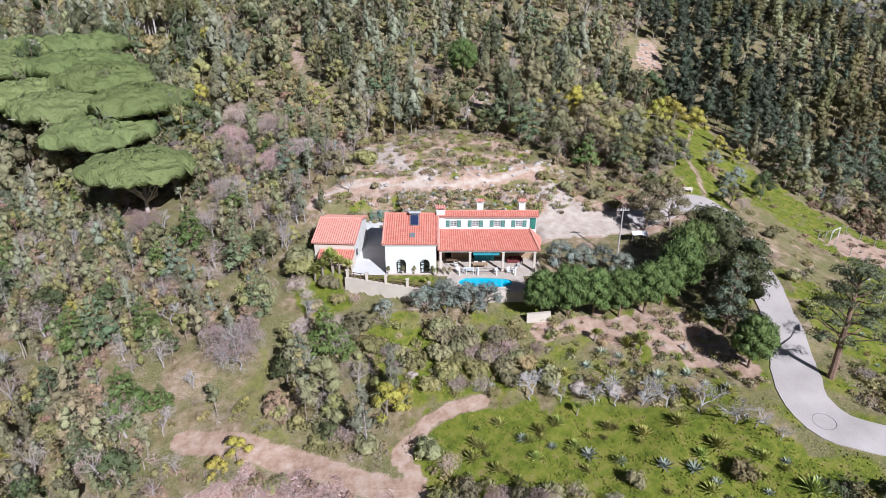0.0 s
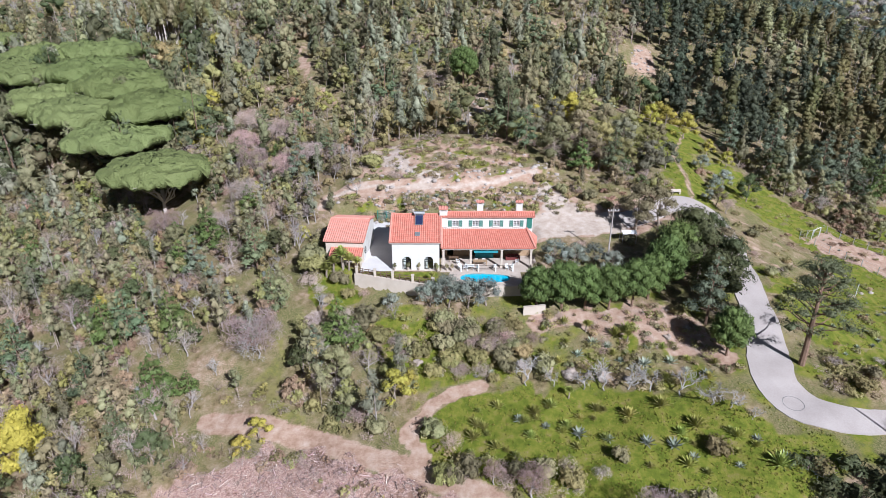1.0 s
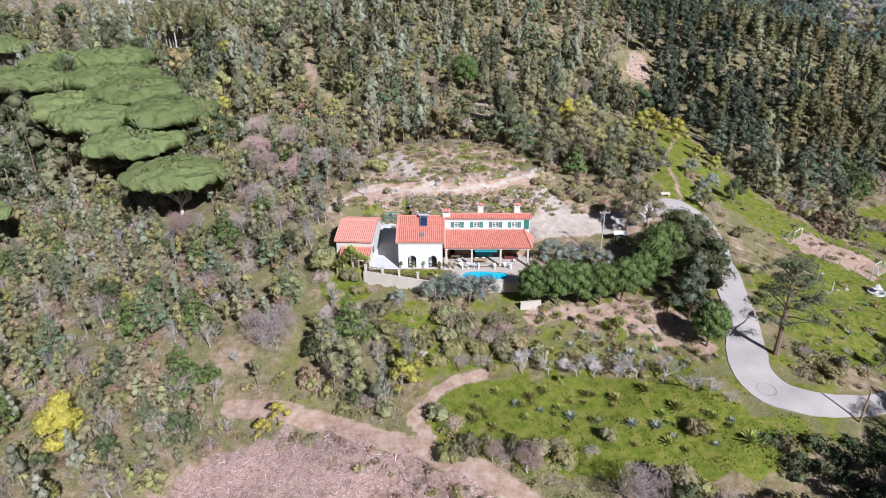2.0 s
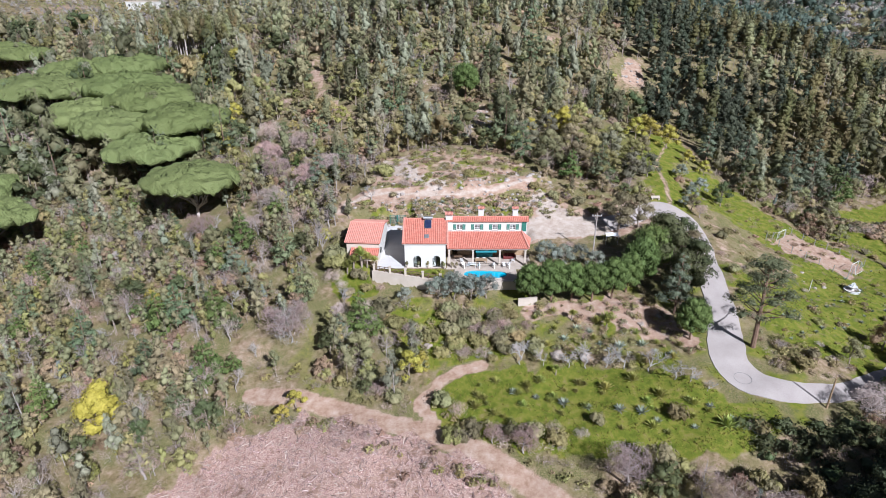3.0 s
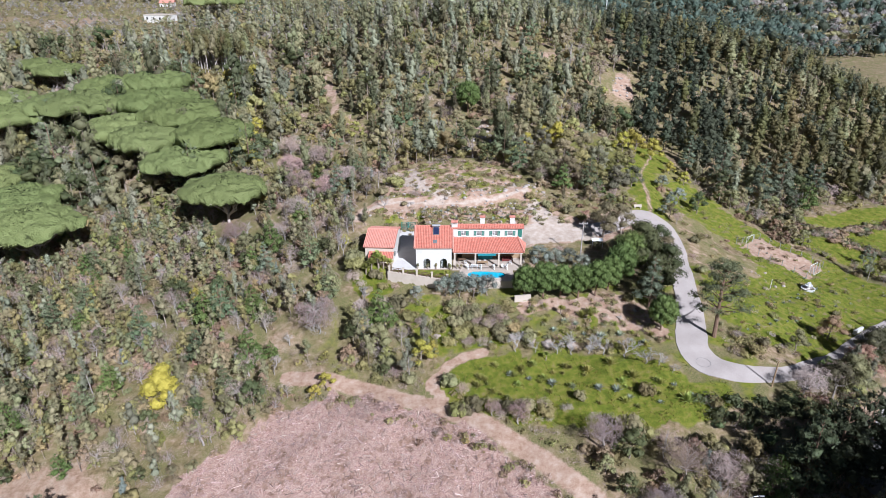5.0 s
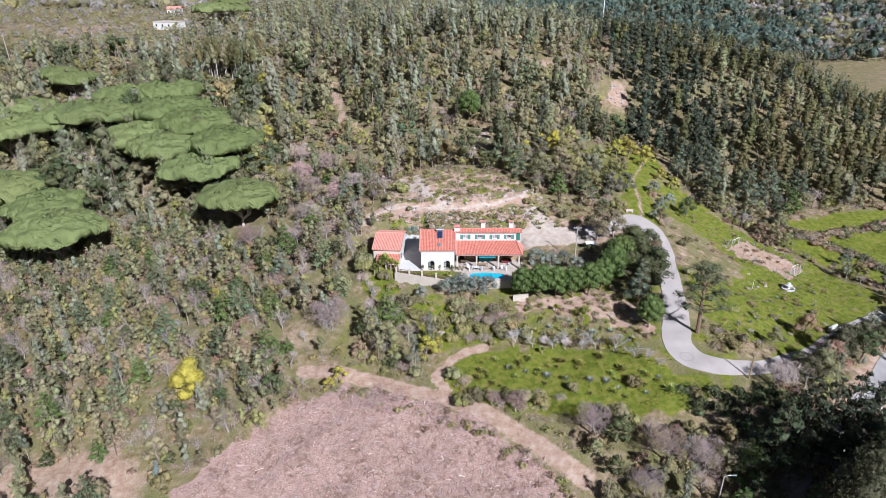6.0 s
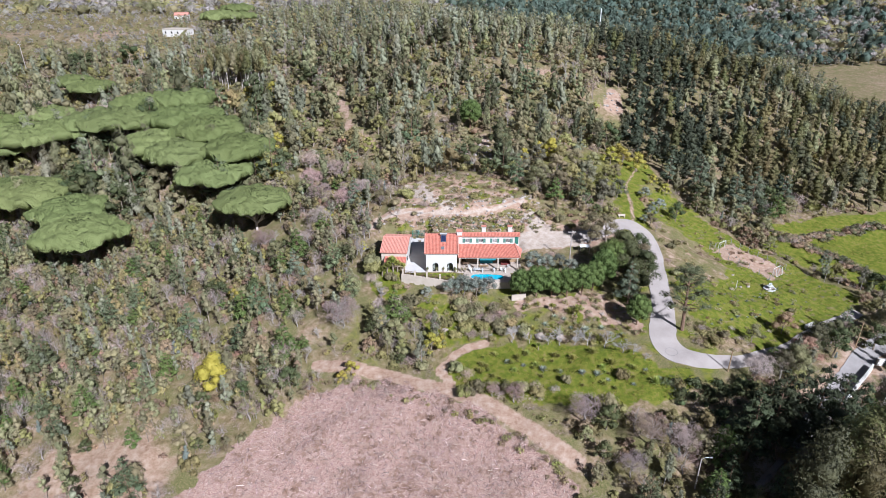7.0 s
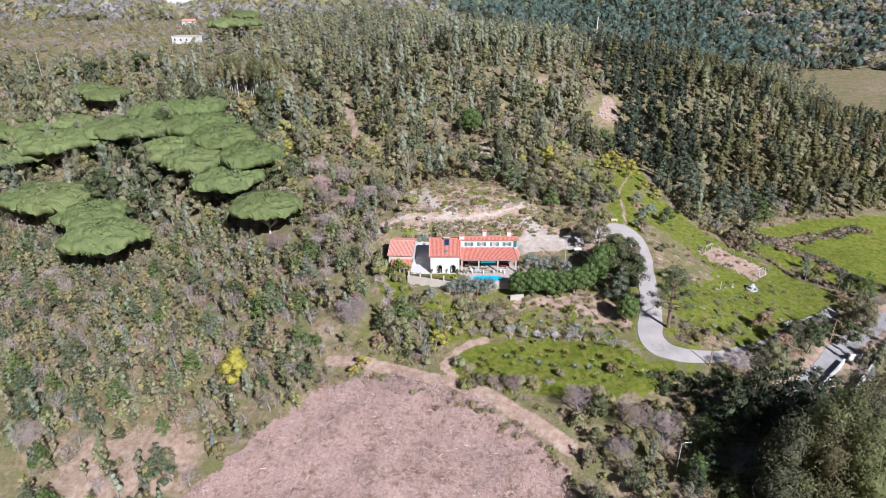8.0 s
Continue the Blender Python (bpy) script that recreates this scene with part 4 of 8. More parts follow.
def build_annex():
    h = empty("outbuilding", -15.9, 86.5, 0, "low cream outbuilding with a pale red tile roof", "outbuilding")
    inv = Vector((16.5, -86.5, 0))

    def put(ob):
        ob.location = Vector(ob.location) + inv
        return ob

    X0, X1, Y0, Y1, EZ, RY, RZ = -19.5, -13.5, 82.3, 92.2, 3.75, 87.9, 5.3
    put(part("front_wall", open_wall(bmesh.new(), (X0, Y0, -0.6), (1, 0, 0), X1 - X0, EZ + 0.6, 0.3, ((1.2, 2.1, 0.7, 2.6, 0), (3.6, 4.6, 1.6, 2.6, 0))), M_CREAM, h))
    gable = ((0, EZ + 0.6), (RY - Y0 - 0.3, RZ + 0.5), (Y1 - Y0 - 0.6, EZ + 0.8))
    put(part("side_wall", open_wall(bmesh.new(), (X0 + 0.3, Y0 + 0.3, -0.6), (0, 1, 0), Y1 - Y0 - 0.6, EZ, 0.3, (), gable), M_WALL, h))
    put(part("side_wall", open_wall(bmesh.new(), (X1, Y0 + 0.3, -0.6), (0, 1, 0), Y1 - Y0 - 0.6, EZ, 0.3, ((1.2, 2.1, 1.7, 2.6, 0),), gable), M_WALL, h))
    put(part("back_wall", open_wall(bmesh.new(), (X0, Y1 - 0.3, -0.6), (1, 0, 0), X1 - X0, EZ + 0.8, 0.3, ()), M_WALL, h))
    put(roof_part("roof", h, M_TILE_PALE, ((X0 - 0.3, Y0 - 0.4, EZ), (X1 + 0.3, Y0 - 0.4, EZ), (X1 + 0.3, RY, RZ), (X0 - 0.3, RY, RZ)),
                  ((X1 + 0.3, Y1 + 0.3, EZ + 0.2), (X0 - 0.3, Y1 + 0.3, EZ + 0.2), (X0 - 0.3, RY, RZ), (X1 + 0.3, RY, RZ))))
    put(part("ridge_tiles", cap_row(bmesh.new(), (X0 - 0.3, RY, RZ + 0.1), (X1 + 0.3, RY, RZ + 0.1)), M_TILE_PALE, h))
    put(roof_part("porch_roof", h, M_TILE, ((X0 + 0.9, Y0 - 1.9, 2.0), (X1 + 0.1, Y0 - 1.9, 2.0), (X1 + 0.1, Y0, 2.6), (X0 + 0.9, Y0, 2.6)), label="short red tile porch roof"))
    for x in (X0 + 1.1, -16.4, X1 - 0.1):
        put(part("porch_post", boxed(x - 0.09, Y0 - 1.8, -0.6, x + 0.09, Y0 - 1.62, 1.95, 0.01), M_CREAM, h))
    put(part("door_leaf", boxed(X0 + 1.22, Y0 + 0.1, 0.1, X0 + 2.08, Y0 + 0.16, 2.0), M_GREEN, h))
    put(part("window_frame", boxed(X0 + 3.62, Y0 + 0.1, 1.02, X0 + 4.58, Y0 + 0.16, 1.98), M_WHITE, h))
    bm = bmesh.new()
    for k in range(10):
        a, b = 2 * math.pi * k / 10, 2 * math.pi * (k + 1) / 10
        tube(bm, ((X1 + 0.05, 83.9 + 0.55 * math.cos(a), 1.55 + 0.55 * math.sin(a)), (X1 + 0.05, 83.9 + 0.55 * math.cos(b), 1.55 + 0.55 * math.sin(b))), (0.05, 0.05), 5)
    put(part("window_grille", bm, M_IRON, h, "dark round iron window grille"))


build_annex()


bpy.data.objects["outbuilding"].rotation_euler.z = radians(-4)


def slab(name, poly, z0, z1, material, label, category):
    bm = bmesh.new()
    lo, hi = [bm.verts.new((x, y, z0)) for x, y in poly], [bm.verts.new((x, y, z1)) for x, y in poly]
    bm.faces.new(lo[::-1])
    bm.faces.new(hi)
    for k in range(len(poly)):
        bm.faces.new((lo[k], lo[(k + 1) % len(poly)], hi[(k + 1) % len(poly)], hi[k]))
    return tagged(part(name, bm, material), label, category, kind="structure")


slab("pavement", ((-13.4, 79.0), (-8.5, 79.2), (-8.4, 99.0), (-13.6, 99.0)), -0.4, 0.03, M_YARD, "pale concrete yard between house and outbuilding", "pavement")
slab("pavement", ((-8.48, 79.2), (-0.9, 79.2), (-0.9, 79.49), (-8.48, 79.49)), -0.4, 0.035, M_PAVING, "narrow paved strip along the house front", "pavement")
slab("pavement", ((-0.95, 78.75), (14.6, 78.75), (14.6, 84.59), (-0.7, 84.59), (-0.7, 79.5)), -0.4, 0.04, M_PAVING, "warm brown veranda paving", "pavement")
POOL = [(6.05 + 3.85 * math.cos(a), 76.72 + (1.72 + 0.32 * math.cos(2 * a + 0.5)) * math.sin(a)) for a in np.linspace(0, 2 * math.pi, 40, endpoint=False)]


def build_pool():
    """Deck round a curved basin, its wall, and the water."""
    bm = bmesh.new()
    ring = [bm.verts.new((x, y, 0.01)) for x, y in POOL]
    low = [bm.verts.new((x, y, -1.4)) for x, y in POOL]
    cx, cy, k = 5.9, 76.75, len(POOL)
    for i in range(k):
        j = (i + 1) % k
        bm.faces.new((ring[i], low[i], low[j], ring[j]))
    bm.faces.new(low)
    deck = tagged(part("swimming_pool", bm, M_POOL), "curved swimming pool with turquoise lining", "pool")
    bm = bmesh.new()
    bm.faces.new([bm.verts.new((x, y, -0.12)) for x, y in POOL])
    part("water", bm, M_WATER, deck, "still turquoise water")
    bm = bmesh.new()
    for i in range(k):
        j = (i + 1) % k
        (ax, ay), (bx, by) = POOL[i], POOL[j]
        ux, uy = (ax - cx), (ay - cy)
        n = math.hypot(ux, uy)
        vx, vy = (bx - cx), (by - cy)
        m = math.hypot(vx, vy)
        hexa(bm, [(ax, ay, 0.02), (bx, by, 0.02), (bx + 0.3 * vx / m, by + 0.3 * vy / m, 0.02), (ax + 0.3 * ux / n, ay + 0.3 * uy / n, 0.02),
                  (ax - 0.03 * ux / n, ay - 0.03 * uy / n, 0.07), (bx - 0.03 * vx / m, by - 0.03 * vy / m, 0.07), (bx + 0.3 * vx / m, by + 0.3 * vy / m, 0.07), (ax + 0.3 * ux / n, ay + 0.3 * uy / n, 0.07)])
    part("coping", bm, M_CREAM, deck, "cream stone coping")


def pool_deck():
    """Paving round the basin."""
    bm = bmesh.new()
    cx, cy, k = 6.05, 76.75, len(POOL)
    rim, out = [], []
    for x, y in POOL:
        a = math.atan2((y - cy) * 2.4, x - cx)
        r = min(2.1 / max(abs(math.sin(a)), 1e-3), 5.6 / max(abs(math.cos(a)), 1e-3))
        rim.append(bm.verts.new((x, y, 0.02)))
        out.append(bm.verts.new((min(max(cx + r * math.cos(a), -0.8), 12.0), min(max(cy + r * math.sin(a), 74.6), 78.74), 0.02)))
    for i in range(k):
        j = (i + 1) % k
        bm.faces.new((rim[i], rim[j], out[j], out[i]))
    r = bmesh.ops.extrude_face_region(bm, geom=list(bm.faces))
    for v in r["geom"]:
        if isinstance(v, bmesh.types.BMVert):
            v.co.z -= 0.15
    tagged(part("pavement", bm, M_PAVING), "warm stone deck round the swimming pool", "pavement", kind="structure")


M_POOL = surface("pool_lining", (0.10, 0.50, 0.60), (0.16, 0.60, 0.70), 1.5, 0.4, bump=0.0)


def water_material():
    m, t = nodes_of("pool_water")
    n, l = t.nodes, t.links
    out, bs, no, bp = n.new("ShaderNodeOutputMaterial"), n.new("ShaderNodeBsdfPrincipled"), n.new("ShaderNodeTexNoise"), n.new("ShaderNodeBump")
    geo = n.new("ShaderNodeNewGeometry")
    l.new(geo.outputs["Position"], no.inputs["Vector"])
    bs.inputs["Base Color"].default_value = (0.03, 0.42, 0.60, 1)
    bs.inputs["Roughness"].default_value = 0.06
    no.inputs["Scale"].default_value, bp.inputs["Strength"].default_value = 3.0, 0.12
    l.new(no.outputs[0], bp.inputs["Height"])
    l.new(bp.outputs[0], bs.inputs["Normal"])
    l.new(bs.outputs[0], out.inputs[0])
    return m


M_WATER = water_material()
build_pool()
pool_deck()


def retaining_wall():
    """A plastered wall under the terrace edge, following the ground below."""
    xs = np.linspace(-14.2, 14.8, 52)
    ys = front_edge(xs)
    bm = bmesh.new()
    for xa, xb, ya, yb in zip(xs, xs[1:], ys, ys[1:]):
        za, zb = ground_at(xa, ya - 1.2) - 0.7, ground_at(xb, yb - 1.2) - 0.7
        hexa(bm, [(xa, ya - 0.75, za), (xb, yb - 0.75, zb), (xb, yb + 0.02, zb), (xa, ya + 0.02, za),
                  (xa, ya - 0.55, 0.06), (xb, yb - 0.55, 0.06), (xb, yb + 0.02, 0.06), (xa, ya + 0.02, 0.06)])
    return tagged(part("retaining_wall", bm, M_CREAM), "cream-plastered retaining wall below the terrace", "wall", kind="structure")


retaining_wall()


# ---- plants ----


def unit(n, rng):
    v = rng.normal(size=(n, 3))
    return v / np.linalg.norm(v, axis=1)[:, None]


GOLD = (1 + 5 ** 0.5) / 2
ICO = np.array([(-1, GOLD, 0), (1, GOLD, 0), (-1, -GOLD, 0), (1, -GOLD, 0), (0, -1, GOLD), (0, 1, GOLD), (0, -1, -GOLD), (0, 1, -GOLD), (GOLD, 0, -1), (GOLD, 0, 1), (-GOLD, 0, -1), (-GOLD, 0, 1)]) / math.hypot(1, GOLD)
ICO_F = np.array([(0, 11, 5), (0, 5, 1), (0, 1, 7), (0, 7, 10), (0, 10, 11), (1, 5, 9), (5, 11, 4), (11, 10, 2), (10, 7, 6), (7, 1, 8),
                  (3, 9, 4), (3, 4, 2), (3, 2, 6), (3, 6, 8), (3, 8, 9), (4, 9, 5), (2, 4, 11), (6, 2, 10), (8, 6, 7), (9, 8, 1)])


def leaf_cloud(rng, clumps, count, size, droop=0.0, outward=0.65, slim=0.55, lift=0.0, cores=7, fill=0.60):
    """Uneven closed masses of leaves (the largest clumps, as many as cores) with small sprays over their skins; clumps are ellipsoids (centre, radii). Vertices and three-cornered faces."""
    c, r = np.array([k[0] for k in clumps], float), np.array([k[1] for k in clumps], float)
    w = (r[:, 0] * r[:, 2]) ** 0.9
    cores = min(cores, len(c)) if slim > 0.2 else 0
    if cores:
        count = int(count * 0.92)
    pick = rng.choice(len(c), count, p=w / w.sum())
    d = unit(count, rng)
    d[:, 2] = np.where(d[:, 2] < -0.35, -d[:, 2] * 0.6, d[:, 2])
    p = c[pick] + d * r[pick] * (0.58 + 0.52 * rng.random((count, 1)) ** 0.7 if cores else 0.55 + 0.5 * rng.random((count, 1)) ** 0.6)
    n = (d + np.array((0, 0, lift))) * outward + unit(count, rng) * (1 - outward) * 1.4
    n /= np.linalg.norm(n, axis=1)[:, None]
    up = unit(count, rng) + np.array((0, 0, -droop))
    a = np.cross(n, up)
    a /= np.linalg.norm(a, axis=1)[:, None] + 1e-9
    b = np.cross(a, n)
    s = size * (0.6 + 0.8 * rng.random((count, 1))) * (1.2 if slim > 0.2 else 1.0)
    v = np.stack([p + b * s, p - b * s * 0.6 + a * s * slim, p - b * s * 0.6 - a * s * slim], 1).reshape(-1, 3)
    f = np.arange(len(v)).reshape(-1, 3)
    if not cores:
        return v, f
    parts = [(v, f)]
    for k in np.argsort(-w)[:cores]:
        t = rng.random() * 6.28
        q = ICO * (fill + 0.20 * rng.normal(size=(12, 1)))
        q = np.stack([q[:, 0] * math.cos(t) - q[:, 1] * math.sin(t), q[:, 0] * math.sin(t) + q[:, 1] * math.cos(t), q[:, 2]], -1)
        parts.append((c[k] + q * r[k], ICO_F))
    return merge(parts)


def limb(pts, radii, sides=5):
    """Rings and faces of a tapered limb, all four-cornered."""
    v, f = [], []
    pts = np.asarray(pts, float)
    for i, p in enumerate(pts):
        d = pts[min(i + 1, len(pts) - 1)] - pts[max(i - 1, 0)]
        d /= np.linalg.norm(d) + 1e-9
        u = np.cross(d, (0.3, 0.9, 0.2))
        u /= np.linalg.norm(u) + 1e-9
        w = np.cross(d, u)
        a = np.arange(sides) * 2 * math.pi / sides
        v.append(p + radii[i] * (np.cos(a)[:, None] * u + np.sin(a)[:, None] * w))
    for i in range(len(pts) - 1):
        for k in range(sides):
            f.append((i * sides + k, i * sides + (k + 1) % sides, (i + 1) * sides + (k + 1) % sides, (i + 1) * sides + k))
    return np.concatenate(v), np.array(f)


def merge(parts):
    vs, fs, n = [], [], 0
    for v, f in parts:
        vs.append(v)
        fs.append(f + n)
        n += len(v)
    return np.concatenate(vs), np.concatenate(fs)


def bend(a, b, rng, k=4, amount=0.08):
    a, b = np.asarray(a, float), np.asarray(b, float)
    t = np.linspace(0, 1, k)[:, None]
    p = a + (b - a) * t
    return p + rng.normal(size=p.shape) * amount * np.linalg.norm(b - a) * np.sin(t * math.pi)


def eucalyptus(rng, h, n, size, lush=1.0, sides=5):
    top = np.array((rng.normal() * 0.04 * h, rng.normal() * 0.04 * h, h))
    trunk = bend((0, 0, -0.4), top * 0.95, rng, 4, 0.02)
    wood, clumps = [limb(trunk, np.linspace(0.014 * h, 0.003 * h, 4), sides)], []
    k_all = int(7 + h * 0.4)
    for k in range(k_all):
        t = 0.30 + 0.68 * k / (k_all - 1)
        c = top * t + np.array((rng.normal(), rng.normal(), 0)) * h * 0.06 * (1.25 - t)
        r = h * 0.088 * lush * (1.3 - 0.62 * t) * (0.75 + 0.5 * rng.random())
        clumps.append((c, (r, r, r * 1.35)))
        if sides > 3:
            wood.append(limb(bend(top * (t - 0.1), c, rng, 3), np.array((0.005, 0.003, 0.002)) * h, 3))
    return merge(wood), leaf_cloud(rng, clumps, n, size, 0.9, 0.7, 0.36)


def slender(rng, h, n, size, width=0.13, low=0.3, cores=6):
    """A close-grown tree: a narrow column of leaf clumps on a thin straight stem."""
    lean, clumps = rng.normal(size=2) * 0.03 * h, []
    for k in range(8):
        t = low + (0.97 - low) * k / 7
        r = width * h * (0.35 + 0.75 * math.sin(math.pi * (0.2 + 0.72 * k / 7))) * (0.75 + 0.5 * rng.random())
        c = np.array((*(lean * t), h * t)) + np.array((rng.normal(), rng.normal(), 0)) * width * h * 0.4 * (1.1 - t)
        clumps.append((c, (r, r, h * 0.14 * (0.8 + 0.4 * rng.random()))))
    return leaf_cloud(rng, clumps, n, size, 0.9, 0.7, 0.4, cores=cores)


def sapling(rng, h, n, size):
    """A young tree with a bare stem and a small ragged crown."""
    clumps = []
    for k in range(5):
        t, a = 0.5 + 0.46 * k / 4, 2.4 * k + rng.random()
        rr = h * 0.12 * (1.25 - t)
        r = h * 0.125 * (0.8 + 0.5 * rng.random())
        clumps.append(((rr * math.cos(a), rr * math.sin(a), h * t), (r, r, r * 1.25)))
    return leaf_cloud(rng, clumps, n, size, 0.5, 0.7, 0.45, cores=3)


def round_tree(rng, h, n, size, wide=0.42, low=0.35, slim=0.5, cores=7):
    wood, clumps = [limb(bend((0, 0, -0.4), (rng.normal() * 0.2, rng.normal() * 0.2, h * 0.55), rng, 4, 0.05), (0.03 * h, 0.026 * h, 0.02 * h, 0.012 * h), 6)], []
    for k in range(11):
        a, e = 2.4 * k + rng.random(), 0.15 + 0.85 * (k / 10)
        rr = wide * h * (1 - 0.75 * e**2) * (0.6 + 0.35 * rng.random())
        c = np.array((rr * math.cos(a), rr * math.sin(a), h * (low + (0.92 - low) * e)))
        r = h * 0.17 * (0.8 + 0.5 * rng.random())
        clumps.append((c, (r, r, r * 0.85)))
        wood.append(limb(bend((0, 0, h * (0.25 + 0.3 * e)), c, rng, 3, 0.08), np.array((0.014, 0.008, 0.003)) * h, 4))
    return merge(wood), leaf_cloud(rng, clumps, n, size, 0.0, 0.78, slim, cores=cores)


def stone_pine(rng, h, radius, n, size):
    """A lumpy closed dome of needles, dark beneath, on a fan of bare forking limbs: wood, dome, tufts."""
    fork = np.array((rng.normal() * 0.3, rng.normal() * 0.3, h * 0.20))
    wood, lumps = [limb(bend((0, 0, -0.6), fork, rng, 4, 0.03), np.linspace(0.034 * h, 0.026 * h, 4), 7)], []
    rim_w, rim_p = rng.random(3) * 0.07 + 0.02, rng.random(3) * 6.28

    def rim(a):
        return radius * (1 + rim_w[0] * np.sin(2 * a + rim_p[0]) + rim_w[1] * np.sin(3 * a + rim_p[1]) + rim_w[2] * np.sin(5 * a + rim_p[2]))

    def under(q):
        return h - radius * (0.26 + 0.12 * q**2)

    for k in range(64):
        q, a = math.sqrt((k + 0.5) / 64) * 0.93, 2.39996 * k + 0.3 * rng.random()
        rr = float(rim(np.array(a))) * q
        c = np.array((rr * math.cos(a), rr * math.sin(a), h - radius * (0.10 + 0.24 * q**2.2) + rng.normal() * 0.022 * radius))
        r = radius * (0.12 + 0.07 * rng.random())
        lumps.append((c, (r, r, r * 0.62)))
    for k in range(13):
        a, q = 2.39996 * k, 0.35 + 0.5 * rng.random()
        rr = radius * q
        end = np.array((rr * math.cos(a), rr * math.sin(a), under(q) + 0.25))
        pts = bend(fork * (0.72 + 0.28 * rng.random()), end, rng, 5, 0.06)
        wood.append(limb(pts, np.array((0.0165, 0.013, 0.010, 0.008, 0.005)) * h, 5))
        for e in (-1, 1):
            b = a + e * (0.25 + 0.3 * rng.random())
            tip = np.array((math.cos(b), math.sin(b), 0)) * rr * (1.0 + 0.25 * rng.random()) + np.array((0, 0, under(q) + 0.2))
            wood.append(limb(bend(pts[2 if e > 0 else 3], tip, rng, 4, 0.07), np.array((0.008, 0.006, 0.004, 0.003)) * h, 4))
    cc, cr = np.array([k[0] for k in lumps]), np.array([k[1] for k in lumps])
    rings, seg = 24, 72
    a = np.arange(seg) * 2 * math.pi / seg
    v = [np.array([(0, 0, h - radius * 0.10)])]
    for i in range(1, rings + 1):
        rr = rim(a) * i / rings
        p = np.stack([rr * np.cos(a), rr * np.sin(a)], -1) + rng.normal(size=(seg, 2)) * 0.012 * radius
        d = 1 - (((p[:, None] - cc[None, :, :2]) / (cr[None, :, :2] * 1.15)) ** 2).sum(-1)
        z = np.where(d > 0, cc[None, :, 2] + cr[None, :, 2] * np.sqrt(np.maximum(d, 0)), -99).max(1)
        z = np.maximum(z, h - radius * (0.12 + 0.26 * (i / rings) ** 2.2)) + rng.normal(size=seg) * 0.010 * radius
        v.append(np.concatenate([p, z[:, None]], 1))
    for q, z in ((0.96, 0.41), (0.80, 0.36), (0.45, 0.28)):
        v.append(np.stack([rim(a) * q * np.cos(a), rim(a) * q * np.sin(a), h - radius * z + rng.normal(size=seg) * 0.03 * radius], -1))
    skin = np.concatenate(v + [np.array([(0, 0, h - radius * 0.26)])])
    f = [(0, 1 + k, 1 + (k + 1) % seg) for k in range(seg)]
    for i in range(rings + 2):
        for k in range(seg):
            q, w = 1 + i * seg + k, 1 + i * seg + (k + 1) % seg
            f += [(q, q + seg, w + seg), (q, w + seg, w)]
    last = 1 + (rings + 2) * seg
    f += [(last + k, len(skin) - 1, last + (k + 1) % seg) for k in range(seg)]
    return merge(wood), (skin, np.array(f)), leaf_cloud(rng, lumps, n, size, -0.9, 0.55, 0.34, 0.5, 0)


def high_crown(rng, h, n, size):
    """A tall leaning trunk, bare for half its height, under a ragged crown."""
    top = np.array((0.045 * h, 0.02 * h, h * 0.92))
    trunk = bend((0, 0, -0.5), top, rng, 6, 0.01)
    wood, clumps = [limb(trunk, np.linspace(0.028 * h, 0.008 * h, 6), 8)], []
    for k in range(30):
        t, a = 0.38 + 0.60 * k / 29, 2.4 * k
        rr = h * 0.36 * (1.22 - t) * (0.5 + 0.7 * rng.random())
        c = top * t + np.array((rr * math.cos(a), rr * math.sin(a), 0.06 * h))
        r = h * 0.085 * (0.7 + 0.6 * rng.random())
        clumps.append((c, (r, r, r * 0.5)))
        wood.append(limb(bend(top * (t - 0.06), c, rng, 4, 0.06), np.array((0.008, 0.006, 0.004, 0.002)) * h, 4))
    return merge(wood), leaf_cloud(rng, clumps, n, size, -0.5, 0.5, 0.24, cores=24, fill=0.45)


def dense_pine(rng, h, n, size, radius):
    """A pine clothed almost to the ground in upright tufts."""
    wood, clumps = [limb(bend((0, 0, -0.4), (0, 0, h * 0.8), rng, 4, 0.02), (0.03 * h, 0.024 * h, 0.016 * h, 0.006 * h), 6)], []
    for k in range(26):
        t, a = (k + 0.5) / 26, 2.39996 * k
        rr = radius * 0.72 * math.sin(math.pi * min(1.0, 0.18 + 0.8 * t)) ** 0.6
        c = np.array((rr * math.cos(a), rr * math.sin(a), h * (0.34 + 0.55 * t)))
        q = radius * (0.30 + 0.1 * rng.random())
        clumps.append((c, (q, q, q * 1.1)))
    return merge(wood), leaf_cloud(rng, clumps, n, size * 1.15, -1.4, 0.45, 0.22, cores=26, fill=0.75)


def twiggy(rng, h, n, size, wide=0.45):
    """A leafless tree: limbs, and a haze of fine twigs."""
    wood, _ = round_tree(rng, h, 10, 0.2, wide, 0.3)
    clumps = [((wide * h * 0.55 * math.cos(2.4 * k), wide * h * 0.55 * math.sin(2.4 * k), h * (0.45 + 0.045 * k)), (h * 0.22, h * 0.22, h * 0.2)) for k in range(9)]
    return wood, leaf_cloud(rng, clumps, n, size, 0.0, 0.2, 0.035)


